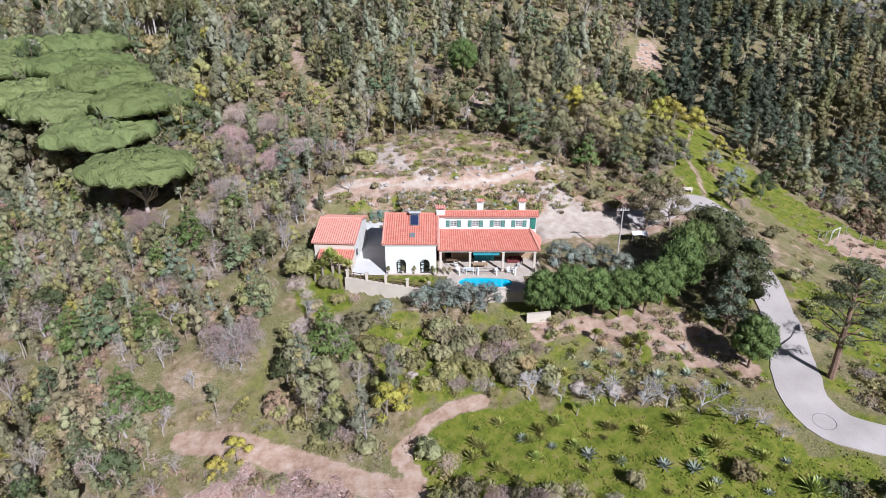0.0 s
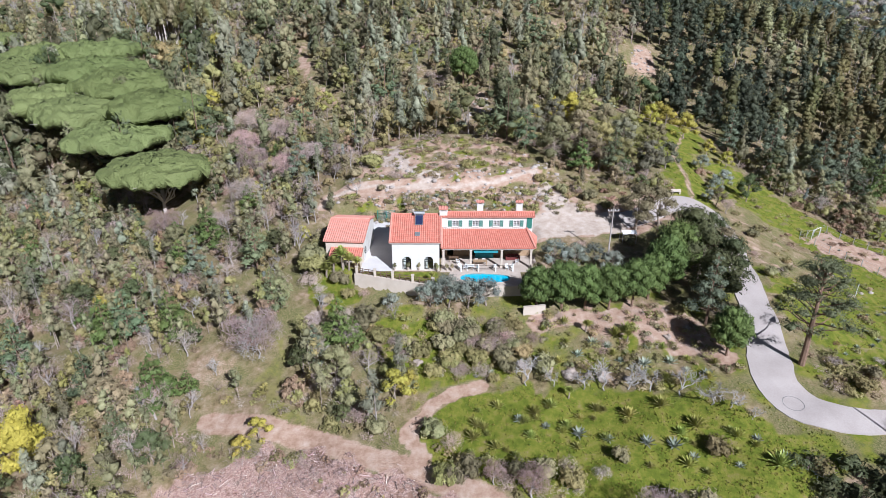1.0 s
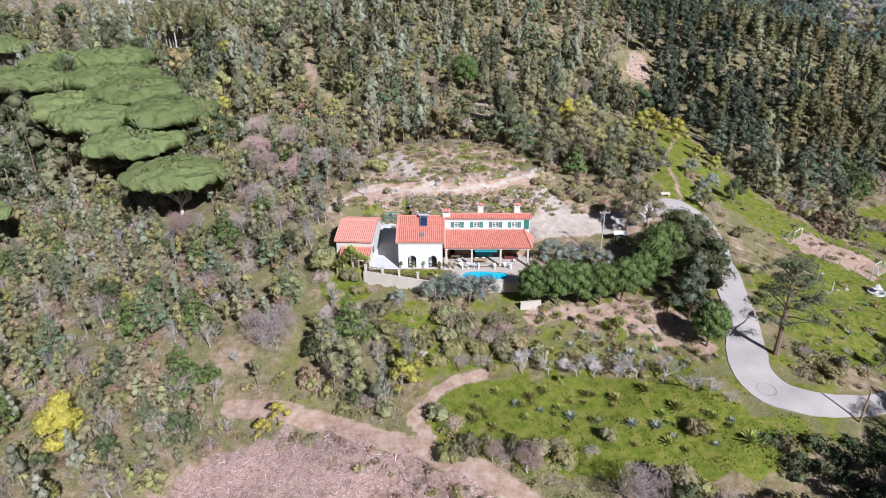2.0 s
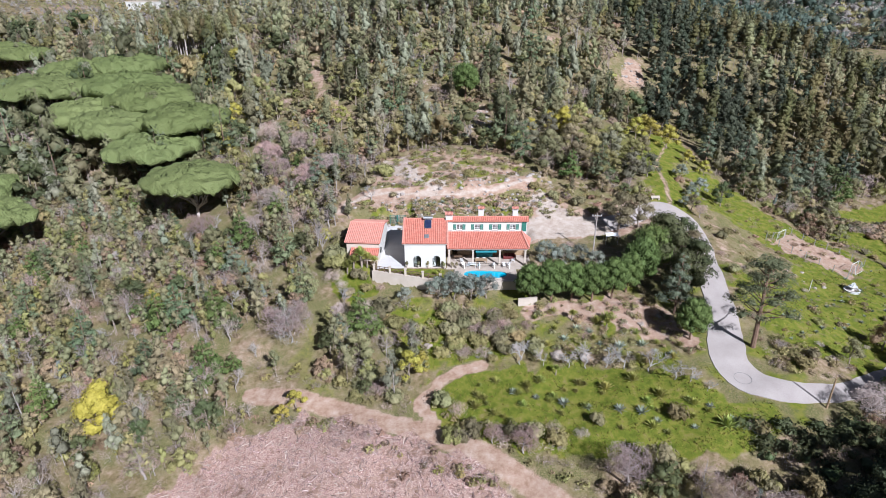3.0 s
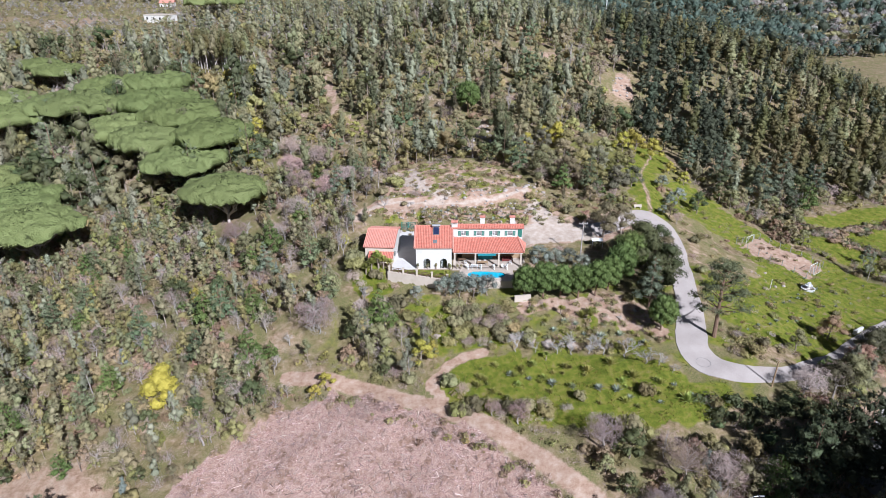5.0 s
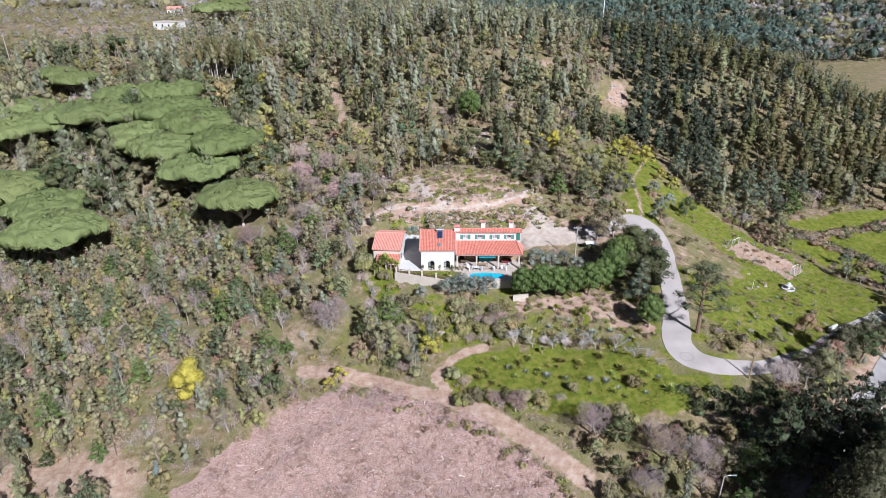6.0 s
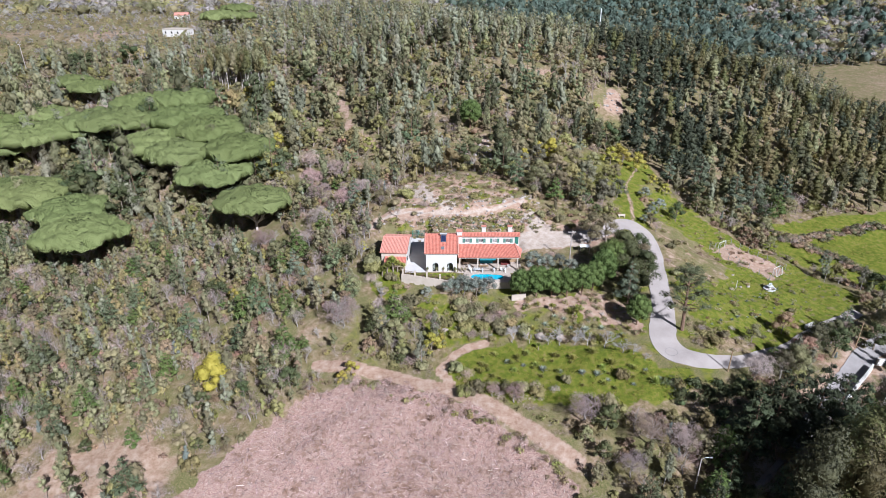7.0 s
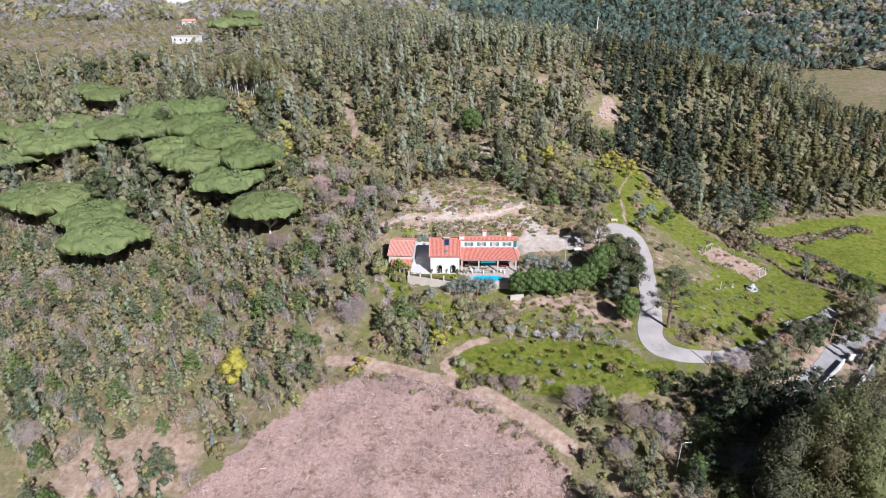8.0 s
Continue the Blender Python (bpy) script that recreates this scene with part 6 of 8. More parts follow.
# ---- trees that stand out ----
def special_trees():
    rng = np.random.default_rng(31)
    pines = [seed_stone_pine(stone_pine(rng, 11.2, 9.4, 4200, 0.22), "umbrella-shaped stone pine with pale bare limbs"),
             seed_stone_pine(stone_pine(rng, 10.8, 9.0, 4200, 0.22), "spreading stone pine with a lumpy green dome")]
    plant(pines, [(-58.2, 112.2, 1.08), (-76.8, 135, 1.3), (-91.4, 147.7, 1.4), (-114.5, 117.4, 1.2), (-130.8, 125.7, 1.25), (-105, 104.6, 1.3), (-138.5, 128.6, 1.1), (-86, 160, 1.45), (-72, 147, 1.3), (-104, 154, 1.3)], "stone pines", rng, 0.98, 1.05)
    pines = [seed_stone_pine(stone_pine(rng, 12.4, 11.0, 2600, 0.34), "broad stone pine with a domed green canopy"),
             seed_stone_pine(stone_pine(rng, 11.6, 10.2, 2600, 0.34), "broad stone pine with an uneven green canopy")]
    plant(pines, [(-97, 170, 1.2), (-130.4, 170, 1.2), (-148.8, 158.4, 1.15), (-157.9, 152.4, 1.1), (-117.5, 182.4, 1.1), (-103.5, 185.6, 1.1), (-119.4, 167.9, 1.2), (-160, 211.5, 0.85), (-147.5, 202.5, 0.85), (-139.5, 380, 1.0), (-134.7, 330, 1.0), (-128, 345, 0.9),
                  (-167.9, 167.8), (-107.3, 176.7), (-140.4, 163.3), (-152, 176, 0.9)], "broad stone pines", rng, 0.95, 1.05)
    hedge = [seed_tree("clipped_pine", *dense_pine(rng, 7.3, 4200, 0.24, 2.7), M_BARK_PINE, L_PINE, "dense bright green pine in a row below the terrace", "tree"),
             seed_tree("clipped_pine", *dense_pine(rng, 7.5, 4200, 0.24, 2.8), M_BARK_PINE, L_PINE, "dense green pine in a row by the pool", "tree")]
    plant(hedge, [(13.2, 71.0), (16.8, 70.8), (20.2, 70.7), (23.6, 70.5), (27, 70.8), (29.8, 72.4), (32.6, 74.8, 1.2), (35.4, 77.6, 1.25), (36.8, 60.6, 0.95), (4.9, 161, 1.4)], "pines below the terrace", rng, 0.95, 1.05)
    dark = [seed_tree("oak_tree", *round_tree(rng, 7.5, 2000, 0.23, 0.44, 0.22), M_BARK, L_OAK_DARK, "large dark green evergreen oak beside the drive", "tree"),
            seed_tree("oak_tree", *round_tree(rng, 7.0, 1900, 0.23, 0.46, 0.22), M_BARK, L_OAK, "broad evergreen oak beside the drive", "tree")]
    plant(dark, [(38.8, 70.8, 1.15), (34, 81, 0.95), (41.4, 74.6, 1.15), (33.5, 92.6, 1.1), (37.8, 80.8, 1.25), (37.4, 93.0, 1.15), (38.6, 76.4, 1.2), (42.4, 79.4, 1.1), (43.6, 84.6, 0.85), (95, 65.5, 1.25), (90, 62, 0.9), (99, 70, 1.0), (62.8, 113.5, 0.7), (52, 103.5, 0.55), (78.2, 57.6, 0.95), (64.5, 48.6, 0.95)], "dark oaks", rng, 0.92, 1.08)
    pale = [seed_tree("oak_tree", *round_tree(rng, 6.8, 1500, 0.22, 0.48, 0.2, 0.5, 11), M_BARK, L_OAK, "rounded olive-green oak at the edge of the wood", "tree"),
            seed_tree("oak_tree", *round_tree(rng, 6.2, 1400, 0.22, 0.5, 0.2, 0.5, 11), M_BARK, L_SCRUB, "broad yellowish-green oak at the edge of the wood", "tree"),
            seed_tree("oak_tree", *round_tree(rng, 6.8, 1500, 0.22, 0.46, 0.2, 0.5, 11), M_BARK, L_OAK_GREY, "greyish-green cork oak with a dense crown", "tree")]
    plant(pale, [(29, 114.4, 1.1), (35.5, 113.4, 1.15), (40.6, 112, 1.2), (22, 114, 1.1), (15.5, 121.5, 1.0), (46, 116.5, 1.0), (24, 122, 1.1), (33, 120.5, 1.1), (38, 122, 1.05), (30, 127, 1.1), (44, 124, 1.0), (19, 128, 1.1), (36, 130, 1.1), (12, 128, 0.9), (25, 134, 1.1), (42, 133, 1.0), (32, 136, 1.0), (15, 135, 0.9), (48, 129, 0.8), (9, 124.5, 0.7)], "oaks at the wood's edge", rng, 0.85, 1.1)
    olive = [seed_tree("olive_tree", *round_tree(rng, 4.4, 1300, 0.17, 0.5, 0.3, 0.4), M_BARK, L_OLIVE, "silver-grey olive tree with a rounded crown", "tree")]
    plant(olive, [(17.2, 81, 1.1), (20.3, 80.2, 1.1), (23.6, 81.2, 1.0), (26, 79, 0.9), (0.4, 72.2, 1.15), (3.2, 71.8, 1.2), (6.0, 72.2, 1.05), (-2.4, 72.4, 0.95), (54, 110, 0.8), (58.2, 115.7), (-8, 72, 0.6), (50.5, 104, 0.6), (55.5, 121, 0.9)], "olive trees", rng, 0.92, 1.1)
    tall = [seed_tree("tall_pine", *conifer(rng, 15, 2600, 0.26, 0.22, 20), M_BARK_PINE, L_PALEPINE, "tall open grey-green pine", "tree")]
    plant(tall, [(36.4, 67, 0.72), (75.5, 131.5, 0.95), (85.0, 126.4, 0.95), (91.0, 127.5, 0.95), (67.5, 136, 0.75), (103, 131, 0.8), (-40.5, 82.5, 0.6), (-17.7, 63, 0.45), (-29, 110, 0.7), (99.6, 99.6, 0.36)], "tall pines", rng, 0.95, 1.05)
    side = seed_tree("roadside_pine", *high_crown(rng, 15.5, 7500, 0.22), M_BARK_PINE, L_GREYPINE, "tall roadside pine with a bare leaning trunk", "tree")
    plant([side], [(45.9, 59.0)], "", rng, 1, 1)
    yellow = [seed_tree("mimosa_tree", *round_tree(rng, 6.0, 3000, 0.19, 0.36, 0.10, 0.5, 11), M_BARK, L_MIMOSA, "mimosa tree covered in bright yellow blossom", "tree")]
    plant(yellow, [(-49.8, 49.0, 1.45), (30, 140.5, 1.15), (21, 136, 0.7), (26, 141, 0.9)], "mimosa trees", rng, 0.95, 1.05)
    dull = [seed_tree("mimosa_tree", *round_tree(rng, 5.0, 1100, 0.21, 0.5, 0.1), M_BARK, L_MIMOSA_DULL, "spreading mimosa with fading yellow blossom", "tree")]
    plant(dull, [(49.5, 140.5, 1.2), (54, 142, 1.3), (58.5, 141, 1.2), (53, 146, 1.2), (61, 132, 0.7), (64, 128, 0.7), (-6.6, 57.6, 0.85), (-4.8, 58.6, 0.6), (-23, 52, 0.6), (-24.6, 50.2, 0.5), (-73.7, 201, 1.7), (-81.5, 196, 1.8), (-70.8, 164, 1.6), (-62, 158, 1.4), (-62.5, 142, 1.7), (-58, 138, 1.2),
                 (-25, 92, 0.6), (-54, 77, 0.8), (-37, 108, 0.7), (57, 154, 0.6), (-78, 188, 1.1)], "fading mimosas", rng, 0.9, 1.1)
    bare = [seed_tree("bare_tree", bare_tree(rng, 7.6, 0.8, 5, 0.013, 3, 0.66), twiggy(rng, 6.6, 2200, 0.55, 0.6)[1], M_FIG, L_DRY, "large leafless tree with pale spreading limbs", "tree")]
    plant(bare, [(-26.5, 65.2, 1.15)], "", rng, 1, 1)
    grey = [seed_tree("bare_tree", *twiggy(rng, 6.0, 2600, 0.42, 0.42), M_BARK_PALE, L_DRY, "leafless grey tree with a fine twiggy crown", "tree")]
    plant(grey, [(21.2, 37.0, 1.05), (9.3, 42.5, 0.75), (31.6, 31.5, 1.15), (37.2, 30.2, 1.1), (27.5, 27, 0.9), (-86.7, 34, 1.2), (5.3, 44.4, 0.5), (55.4, 45.2, 1.1), (60.6, 48.2, 0.9), (-13.8, 66, 0.7), (-19, 69, 0.6), (-40, 117, 1.3), (-44, 125, 1.4), (-36, 129, 1.2), (-47, 139, 1.3), (-32, 112, 1.2), (-38, 104, 1.1), (-52, 98, 1.1), (-28, 118, 1.0), (83.4, 64.2, 0.8), (53, 101, 0.5)], "grey leafless trees", rng, 0.95, 1.05)
    limbs = [seed_tree("bare_tree", bare_tree(rng, 5.6, 0.65, 4, 0.016, 3, 0.66), None, M_FIG, None, "leafless tree with pale forking limbs", "tree"),
             seed_tree("bare_tree", bare_tree(rng, 6.4, 0.5, 4, 0.014, 3, 0.66), None, M_BARK_PALE, None, "slender leafless tree with grey limbs", "tree")]
    spots = [(-12.5, 57.8, 0.8), (-16.8, 61.7, 1.1), (-31.6, 62.7, 0.8), (-7.5, 70.2, 0.6), (-18.6, 72.5, 0.8), (-33, 56, 0.9), (-17, 104.5, 0.9), (-22, 110, 0.8)]
    spots += [(-20 - 55 * rng.random(), 52 + 60 * rng.random(), 0.6 + 0.4 * rng.random()) for k in range(26)]
    plant(limbs, spots, "pale leafless trees", rng, 0.9, 1.1)
    fig = [seed_tree("fig_tree", bare_tree(rng, 4.6, 0.8, 4, 0.018, 3, 0.68), None, M_FIG, None, "leafless fig tree with pale twisting branches", "tree")]
    plant(fig, [(10.5, 58), (13.9, 57.6, 0.7), (17.5, 57), (20.2, 56.6), (22.8, 56.2), (25.5, 55.6), (28.8, 54.2), (31.7, 52.4), (33.6, 51.4, 0.7), (35.6, 49.6, 0.5)], "row of fig trees", rng, 1.1, 1.3)
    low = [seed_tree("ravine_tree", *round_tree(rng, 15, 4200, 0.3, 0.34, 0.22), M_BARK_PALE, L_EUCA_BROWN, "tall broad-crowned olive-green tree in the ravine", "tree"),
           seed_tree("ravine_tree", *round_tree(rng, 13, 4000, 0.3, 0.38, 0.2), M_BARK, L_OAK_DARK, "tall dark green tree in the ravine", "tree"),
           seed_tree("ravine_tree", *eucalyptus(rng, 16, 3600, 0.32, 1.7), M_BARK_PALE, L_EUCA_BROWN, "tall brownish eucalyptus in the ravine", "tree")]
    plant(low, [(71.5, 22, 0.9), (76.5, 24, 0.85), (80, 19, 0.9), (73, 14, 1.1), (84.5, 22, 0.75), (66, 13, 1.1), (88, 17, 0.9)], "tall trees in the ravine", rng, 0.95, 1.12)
    big = [seed_tree("ravine_eucalyptus", *eucalyptus(rng, 25, 4600, 0.40, 1.55), M_LIMB, L_EUCA_OLIVE, "very tall olive-green eucalyptus with pale limbs in the ravine", "tree"),
           seed_tree("ravine_eucalyptus", *eucalyptus(rng, 24, 4400, 0.40, 1.7), M_LIMB, L_EUCA_BROWN, "very tall brownish eucalyptus with pale limbs in the ravine", "tree")]
    plant(big, [(58.5, 20.5, 1.02), (63, 22, 1.0), (53.5, 17.5, 0.98), (66.5, 19.5, 0.98), (60.5, 15.5, 1.0), (49.5, 16, 0.92), (56, 13, 1.0), (70, 16.5, 0.95)], "very tall eucalyptus", rng, 0.97, 1.04)
    # pines mostly added to cast shade over the ravine, with shade-dark needles
    deep = [seed_tree("ravine_pine", *conifer(rng, 13, 1300, 0.32, 0.26, 20), M_BARK_PINE, L_SHADEPINE, "dense dark green pine in the shaded ravine", "tree")]
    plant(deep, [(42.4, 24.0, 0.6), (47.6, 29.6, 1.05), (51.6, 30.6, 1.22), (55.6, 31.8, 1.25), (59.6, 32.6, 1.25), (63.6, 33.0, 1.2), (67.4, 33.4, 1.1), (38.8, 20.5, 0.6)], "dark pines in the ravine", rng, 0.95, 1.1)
    lane = [seed_tree("lane_tree", *round_tree(rng, 7.5, 2200, 0.2, 0.45, 0.2), M_BARK_PALE, L_EUCA_BROWN, "olive-brown tree where the drive meets the lane", "tree"),
            seed_tree("lane_tree", *round_tree(rng, 7.0, 2200, 0.2, 0.45, 0.2), M_BARK, L_OAK, "green broadleaf tree beside the lane", "tree"),
            seed_tree("lane_tree", *round_tree(rng, 6.5, 2000, 0.2, 0.45, 0.2), M_BARK, L_RUST, "rusty brown tree beside the lane", "tree")]
    plant(lane, [(60.5, 46.0, 0.9), (64.4, 47.2, 1.0), (68.0, 52.0, 1.0), (73.4, 57.0, 0.9), (60.2, 57.4, 0.6), (70.6, 64.4, 0.8), (80.4, 62.2, 0.8)], "trees by the lane", rng, 0.9, 1.1)
    shrubs = [seed_tree("shrub", stem(1.5, 0.08), bush(rng, 1.5, 2.2, 420, 0.19), M_BARK, L_OAK, "rounded dark green shrub below the terrace", "shrub"),
              seed_tree("shrub", stem(1.2, 0.06), bush(rng, 1.4, 1.8, 520, 0.32, 0.05), M_BARK, L_DRY, "grey-brown leafless shrub below the terrace", "shrub"),
              seed_tree("shrub", stem(1.2, 0.06), bush(rng, 1.4, 1.7, 400, 0.19), M_BARK, L_SCRUB, "yellow-green shrub below the terrace", "shrub")]
    spots = [(-11.6, 69.5, 1.5), (-15, 71, 1.0), (-9.4, 67, 1.2), (-17, 68, 1.1), (-6.1, 64.2, 0.9), (-10.4, 64.2, 1.2), (3.4, 68), (7.1, 67.8), (10.1, 67.6), (-0.3, 68.9), (5.5, 64.5), (10.4, 63.1), (2.2, 65.8), (8.3, 65.6),
             (0.6, 62.6), (7.4, 62.2, 0.9), (12.2, 65.2, 0.8), (4.1, 62.4), (-16.6, 78.8), (-19.5, 77), (-21, 82), (-22, 86, 1.2), (-22.5, 90), (-15, 75.6, 0.9), (-18, 74.5, 0.9), (-12.5, 75.5, 0.8), (30, 99.5), (27, 101.5, 1.1), (25, 104, 1.0), (18.4, 107),
             (22, 103.5, 0.9), (-9.6, 106.4, 1.2), (-14.4, 112, 1.3), (-17.5, 108.5), (0.6, 109, 0.8), (4.2, 110, 0.9), (-12.2, 104.6, 0.7), (50, 59, 0.8), (51.5, 54.5, 0.9), (54, 57, 0.8), (49, 66, 0.8), (50, 72, 0.9), (51, 79), (51.6, 86, 0.8), (38.5, 86, 1.0), (31, 87.4, 0.8), (22.8, 87, 0.7),
             (33, 69, 0.8), (13, 60.4, 0.9), (-14, 60), (-16.5, 57.5, 1.2), (-12.4, 57), (-18, 61, 1.2), (-14.4, 54, 0.9), (-8.6, 52.6, 0.9), (-11, 54.5, 1.0), (2, 47, 1.0), (-1.6, 51.6, 1.2), (0.8, 50, 1.1), (57, 96, 0.7), (54.5, 93, 0.7)]
    spots += [(-21.4, 79 + 2.1 * k, 1.35) for k in range(7)]
    spots += [(-8 + 20 * rng.random(), 58.8 + 10 * rng.random(), 0.6 + 0.5 * rng.random()) for k in range(46)]
    spots += [(54 + 36 * rng.random(), 60 + 26 * rng.random(), 0.35 + 0.2 * rng.random()) for k in range(22)]
    spots += [(92 + 4 * rng.random() - 1.6 * k, 98 + 2.2 * k, 0.5 + 0.3 * rng.random()) for k in range(12)]
    spots += [(-4 + 46 * rng.random(), 42.5 + 4 * rng.random(), 0.6 + 0.5 * rng.random()) for k in range(16)]
    plant(shrubs, spots, "shrubs round the garden", rng, 0.75, 1.2)


special_trees()


def rosette(rng, n, length, width, lift, curl):
    """Stiff pointed leaves set in a spiral; all faces four-cornered."""
    parts = []
    for k in range(n):
        a, e = 2.39996 * k, lift * (0.25 + 0.75 * k / n)
        d = np.array((math.cos(a), math.sin(a), 0))
        s = np.array((-math.sin(a), math.cos(a), 0))
        L, pts = length * (0.8 + 0.3 * rng.random()), []
        for t, w in ((0.05, 0.6), (0.4, 1.0), (0.75, 0.7), (1.0, 0.06)):
            p = d * L * t * math.cos(e) * (1 - curl * t * t * 0.2) + np.array((0, 0, L * t * math.sin(e) - curl * L * t * t * 0.25 + 0.05))
            pts += [p - s * width * w / 2, p + np.array((0, 0, -width * 0.18 * w)), p + s * width * w / 2]
        f = []
        for r in range(3):
            for c in range(2):
                f.append((3 * r + c, 3 * r + c + 1, 3 * r + c + 4, 3 * r + c + 3))
        parts.append((np.array(pts), np.array(f)))
    return merge(parts)


def rosettes():
    rng = np.random.default_rng(41)

    def seed(name, made, mat, label):
        e = new(name)
        e.empty_display_size = 0.2
        c = mesh_object("leaf_rosette", *made, mat)
        c.parent = e
        return tagged(e, label, "plant")

    agaves = [seed("agave", rosette(rng, 22, 1.25, 0.2, 1.25, 0.3), L_AGAVE, "large blue-grey agave rosette on the grass"), seed("agave", rosette(rng, 18, 1.1, 0.18, 1.2, 0.5), L_AGAVE, "blue-green agave with arching leaves")]
    spots = [(15.7, 50.1), (19, 49), (23, 47.8), (25.8, 47.1, 1.15), (8.9, 52.6, 0.8), (23.1, 60.9), (25.9, 59.8), (24.4, 59.2), (20.1, 64.2), (27.5, 45.5, 0.8), (12, 51.4, 0.7), (17.8, 62.4, 0.9), (22, 63.4, 0.8),
             (27, 62.5, 0.9), (29.4, 60, 0.9), (31, 58.4, 0.8), (33, 57.2, 0.9), (4, 60, 0.6), (6, 60.4, 0.6), (35, 47, 0.8), (37, 44.6, 0.9), (32, 44, 0.7), (39.5, 42.5, 0.8)]
    spots += [(53 + 2.6 * k + rng.random(), 61.5 + 1.55 * k + rng.random(), 0.6 + 0.3 * rng.random()) for k in range(11)]
    spots += [(52.5 + 2.4 * k + rng.random(), 66 + 1.6 * k + rng.random(), 0.5 + 0.3 * rng.random()) for k in range(12)]
    spots += [(56 + 2.9 * k + rng.random(), 73 + 1.3 * k + 2 * rng.random(), 0.4 + 0.2 * rng.random()) for k in range(9)]
    spots += [(84 - 1.5 * k + rng.random(), 80 + 3.3 * k, 0.6) for k in range(8)] + [(95 - 2.2 * k + rng.random(), 86 + 3 * k, 0.5) for k in range(10)]
    spots += [(-12 + 1.35 * k + rng.random(), 98.4 + 3.6 * rng.random(), 0.55 + 0.35 * rng.random()) for k in range(20)]
    spots = [(x, y, s * (0.7 if x > 46 else 1.0)) for x, y, s in ((*p, 1.0)[:3] for p in spots)]
    plant(agaves, spots, "agaves in the garden", rng, 0.8, 1.2)
    yuccas = [seed("yucca", rosette(rng, 40, 1.1, 0.13, 1.5, 0.5), L_YUCCA, "yellow-green yucca rosette on the slope")]
    spots = [(20.4, 67.4), (25, 65.6, 1.3), (13.7, 67.1), (16.6, 64.7), (22.4, 62.1), (26, 66.5), (29, 62.4), (30.7, 62.2), (20.5, 61), (25.8, 58.3), (3.4, 66.1), (-6.1, 66), (6.3, 66.1), (33, 56.6), (16.8, 67.9), (-3.5, 64.6, 1.2), (1.2, 64.2, 1.2),
             (18.4, 60), (28, 57.2), (31.6, 60.2), (34.6, 59), (15, 61.4), (23.4, 65.2, 1.2), (13.2, 63), (-7.6, 70.2), (-1, 66.4), (13, 54.5, 1.3), (6.5, 55, 1.4), (18.5, 53.4, 1.3), (22, 52, 1.2), (29, 49.5, 1.3), (33, 47.6, 1.3), (10, 50, 1.3), (26, 52.6, 1.2), (36, 43.6, 1.4)]
    spots += [(2 + 36 * rng.random(), 0, 0.6 + 0.5 * rng.random()) for k in range(34)]
    spots = [(x, y if y else 56.0 - 0.12 * x - 9 * ((k * 0.618) % 1.0), s) for k, (x, y, s) in enumerate((*p, 1.0)[:3] for p in spots)]
    plant(yuccas, spots, "yuccas on the slope", rng, 0.8, 1.3)
    palms = []
    e = new("spindle_palm")
    tagged(e, "small leafy yucca palm with a stout trunk", "plant")
    t = mesh_object("trunk", *limb(((0, 0, -0.3), (0.1, 0, 0.8), (0.05, 0.1, 1.7)), (0.16, 0.13, 0.12), 6), M_BARK)
    t.parent = e
    c = mesh_object("leaf_rosette", *rosette(rng, 90, 1.5, 0.16, 1.5, 1.2), L_YUCCA)
    c.parent, c.location = e, (0.05, 0.1, 1.6)
    plant([e], [(-17.6, 79.6, 1.2), (-16.2, 80.0, 1.5), (-15.2, 79.5, 1.1), (-18.8, 79.8, 1.2), (-13.9, 79.2, 0.9), (-2.2, 75.6, 0.7), (19.6, 66.4, 0.8), (24.6, 63.8, 0.7), (15.4, 55.6, 0.7)], "yucca palms in the garden", rng, 0.9, 1.1)


rosettes()


# ---- round the terrace ----
def fence():
    e = empty("garden_fence", -7.5, 76.4, 0, "rustic fence of cream posts and dark timber rails", "fence")
    o = Vector((7.5, -76.4, 0))
    xs = (-13.8, -10.9, -8.1, -5.0, -1.9)
    pts = [Vector((x, float(front_edge(np.array([x]))[0]) - 0.2, 0.05)) for x in xs]
    for p in pts:
        bm = boxed(p.x - 0.19, p.y - 0.19, p.z, p.x + 0.19, p.y + 0.19, p.z + 1.15, 0.02)
        box(bm, p.x - 0.25, p.y - 0.25, p.z + 1.15, p.x + 0.25, p.y + 0.25, p.z + 1.23, 0.02)
        part("post", bm, M_CREAM, e).location = o
    for a, b in zip(pts, pts[1:]):
        d = (b - a).normalized() * 0.19
        for z in (0.3, 0.62, 0.94):
            part("rail", tube(bmesh.new(), (a + d + Vector((0, 0, z)), (a + b) / 2 + Vector((0, 0, z - 0.02)), b - d + Vector((0, 0, z))), (0.055, 0.06, 0.055), 6), M_DARKWOOD, e).location = o
        for k in (1, 2):
            q = a.lerp(b, k / 3)
            part("stake", boxed(q.x - 0.05, q.y - 0.05, 0.05, q.x + 0.05, q.y + 0.05, 1.05), M_DARKWOOD, e).location = o


fence()


def pool_rail():
    e = empty("pool_railing", 6, 78.9, 0.04, "white posts and thin rail between veranda and pool", "railing")
    for x in (-3.6, -0.9, 1.8, 4.5):
        part("post", boxed(x - 0.09, -0.09, 0, x + 0.09, 0.09, 1.25, 0.02), M_WHITE, e)
    for z in (0.55, 1.05):
        part("rail", tube(bmesh.new(), ((-3.6, 0, z), (4.5, 0, z)), (0.025, 0.025), 6), M_IRON, e)


pool_rail()


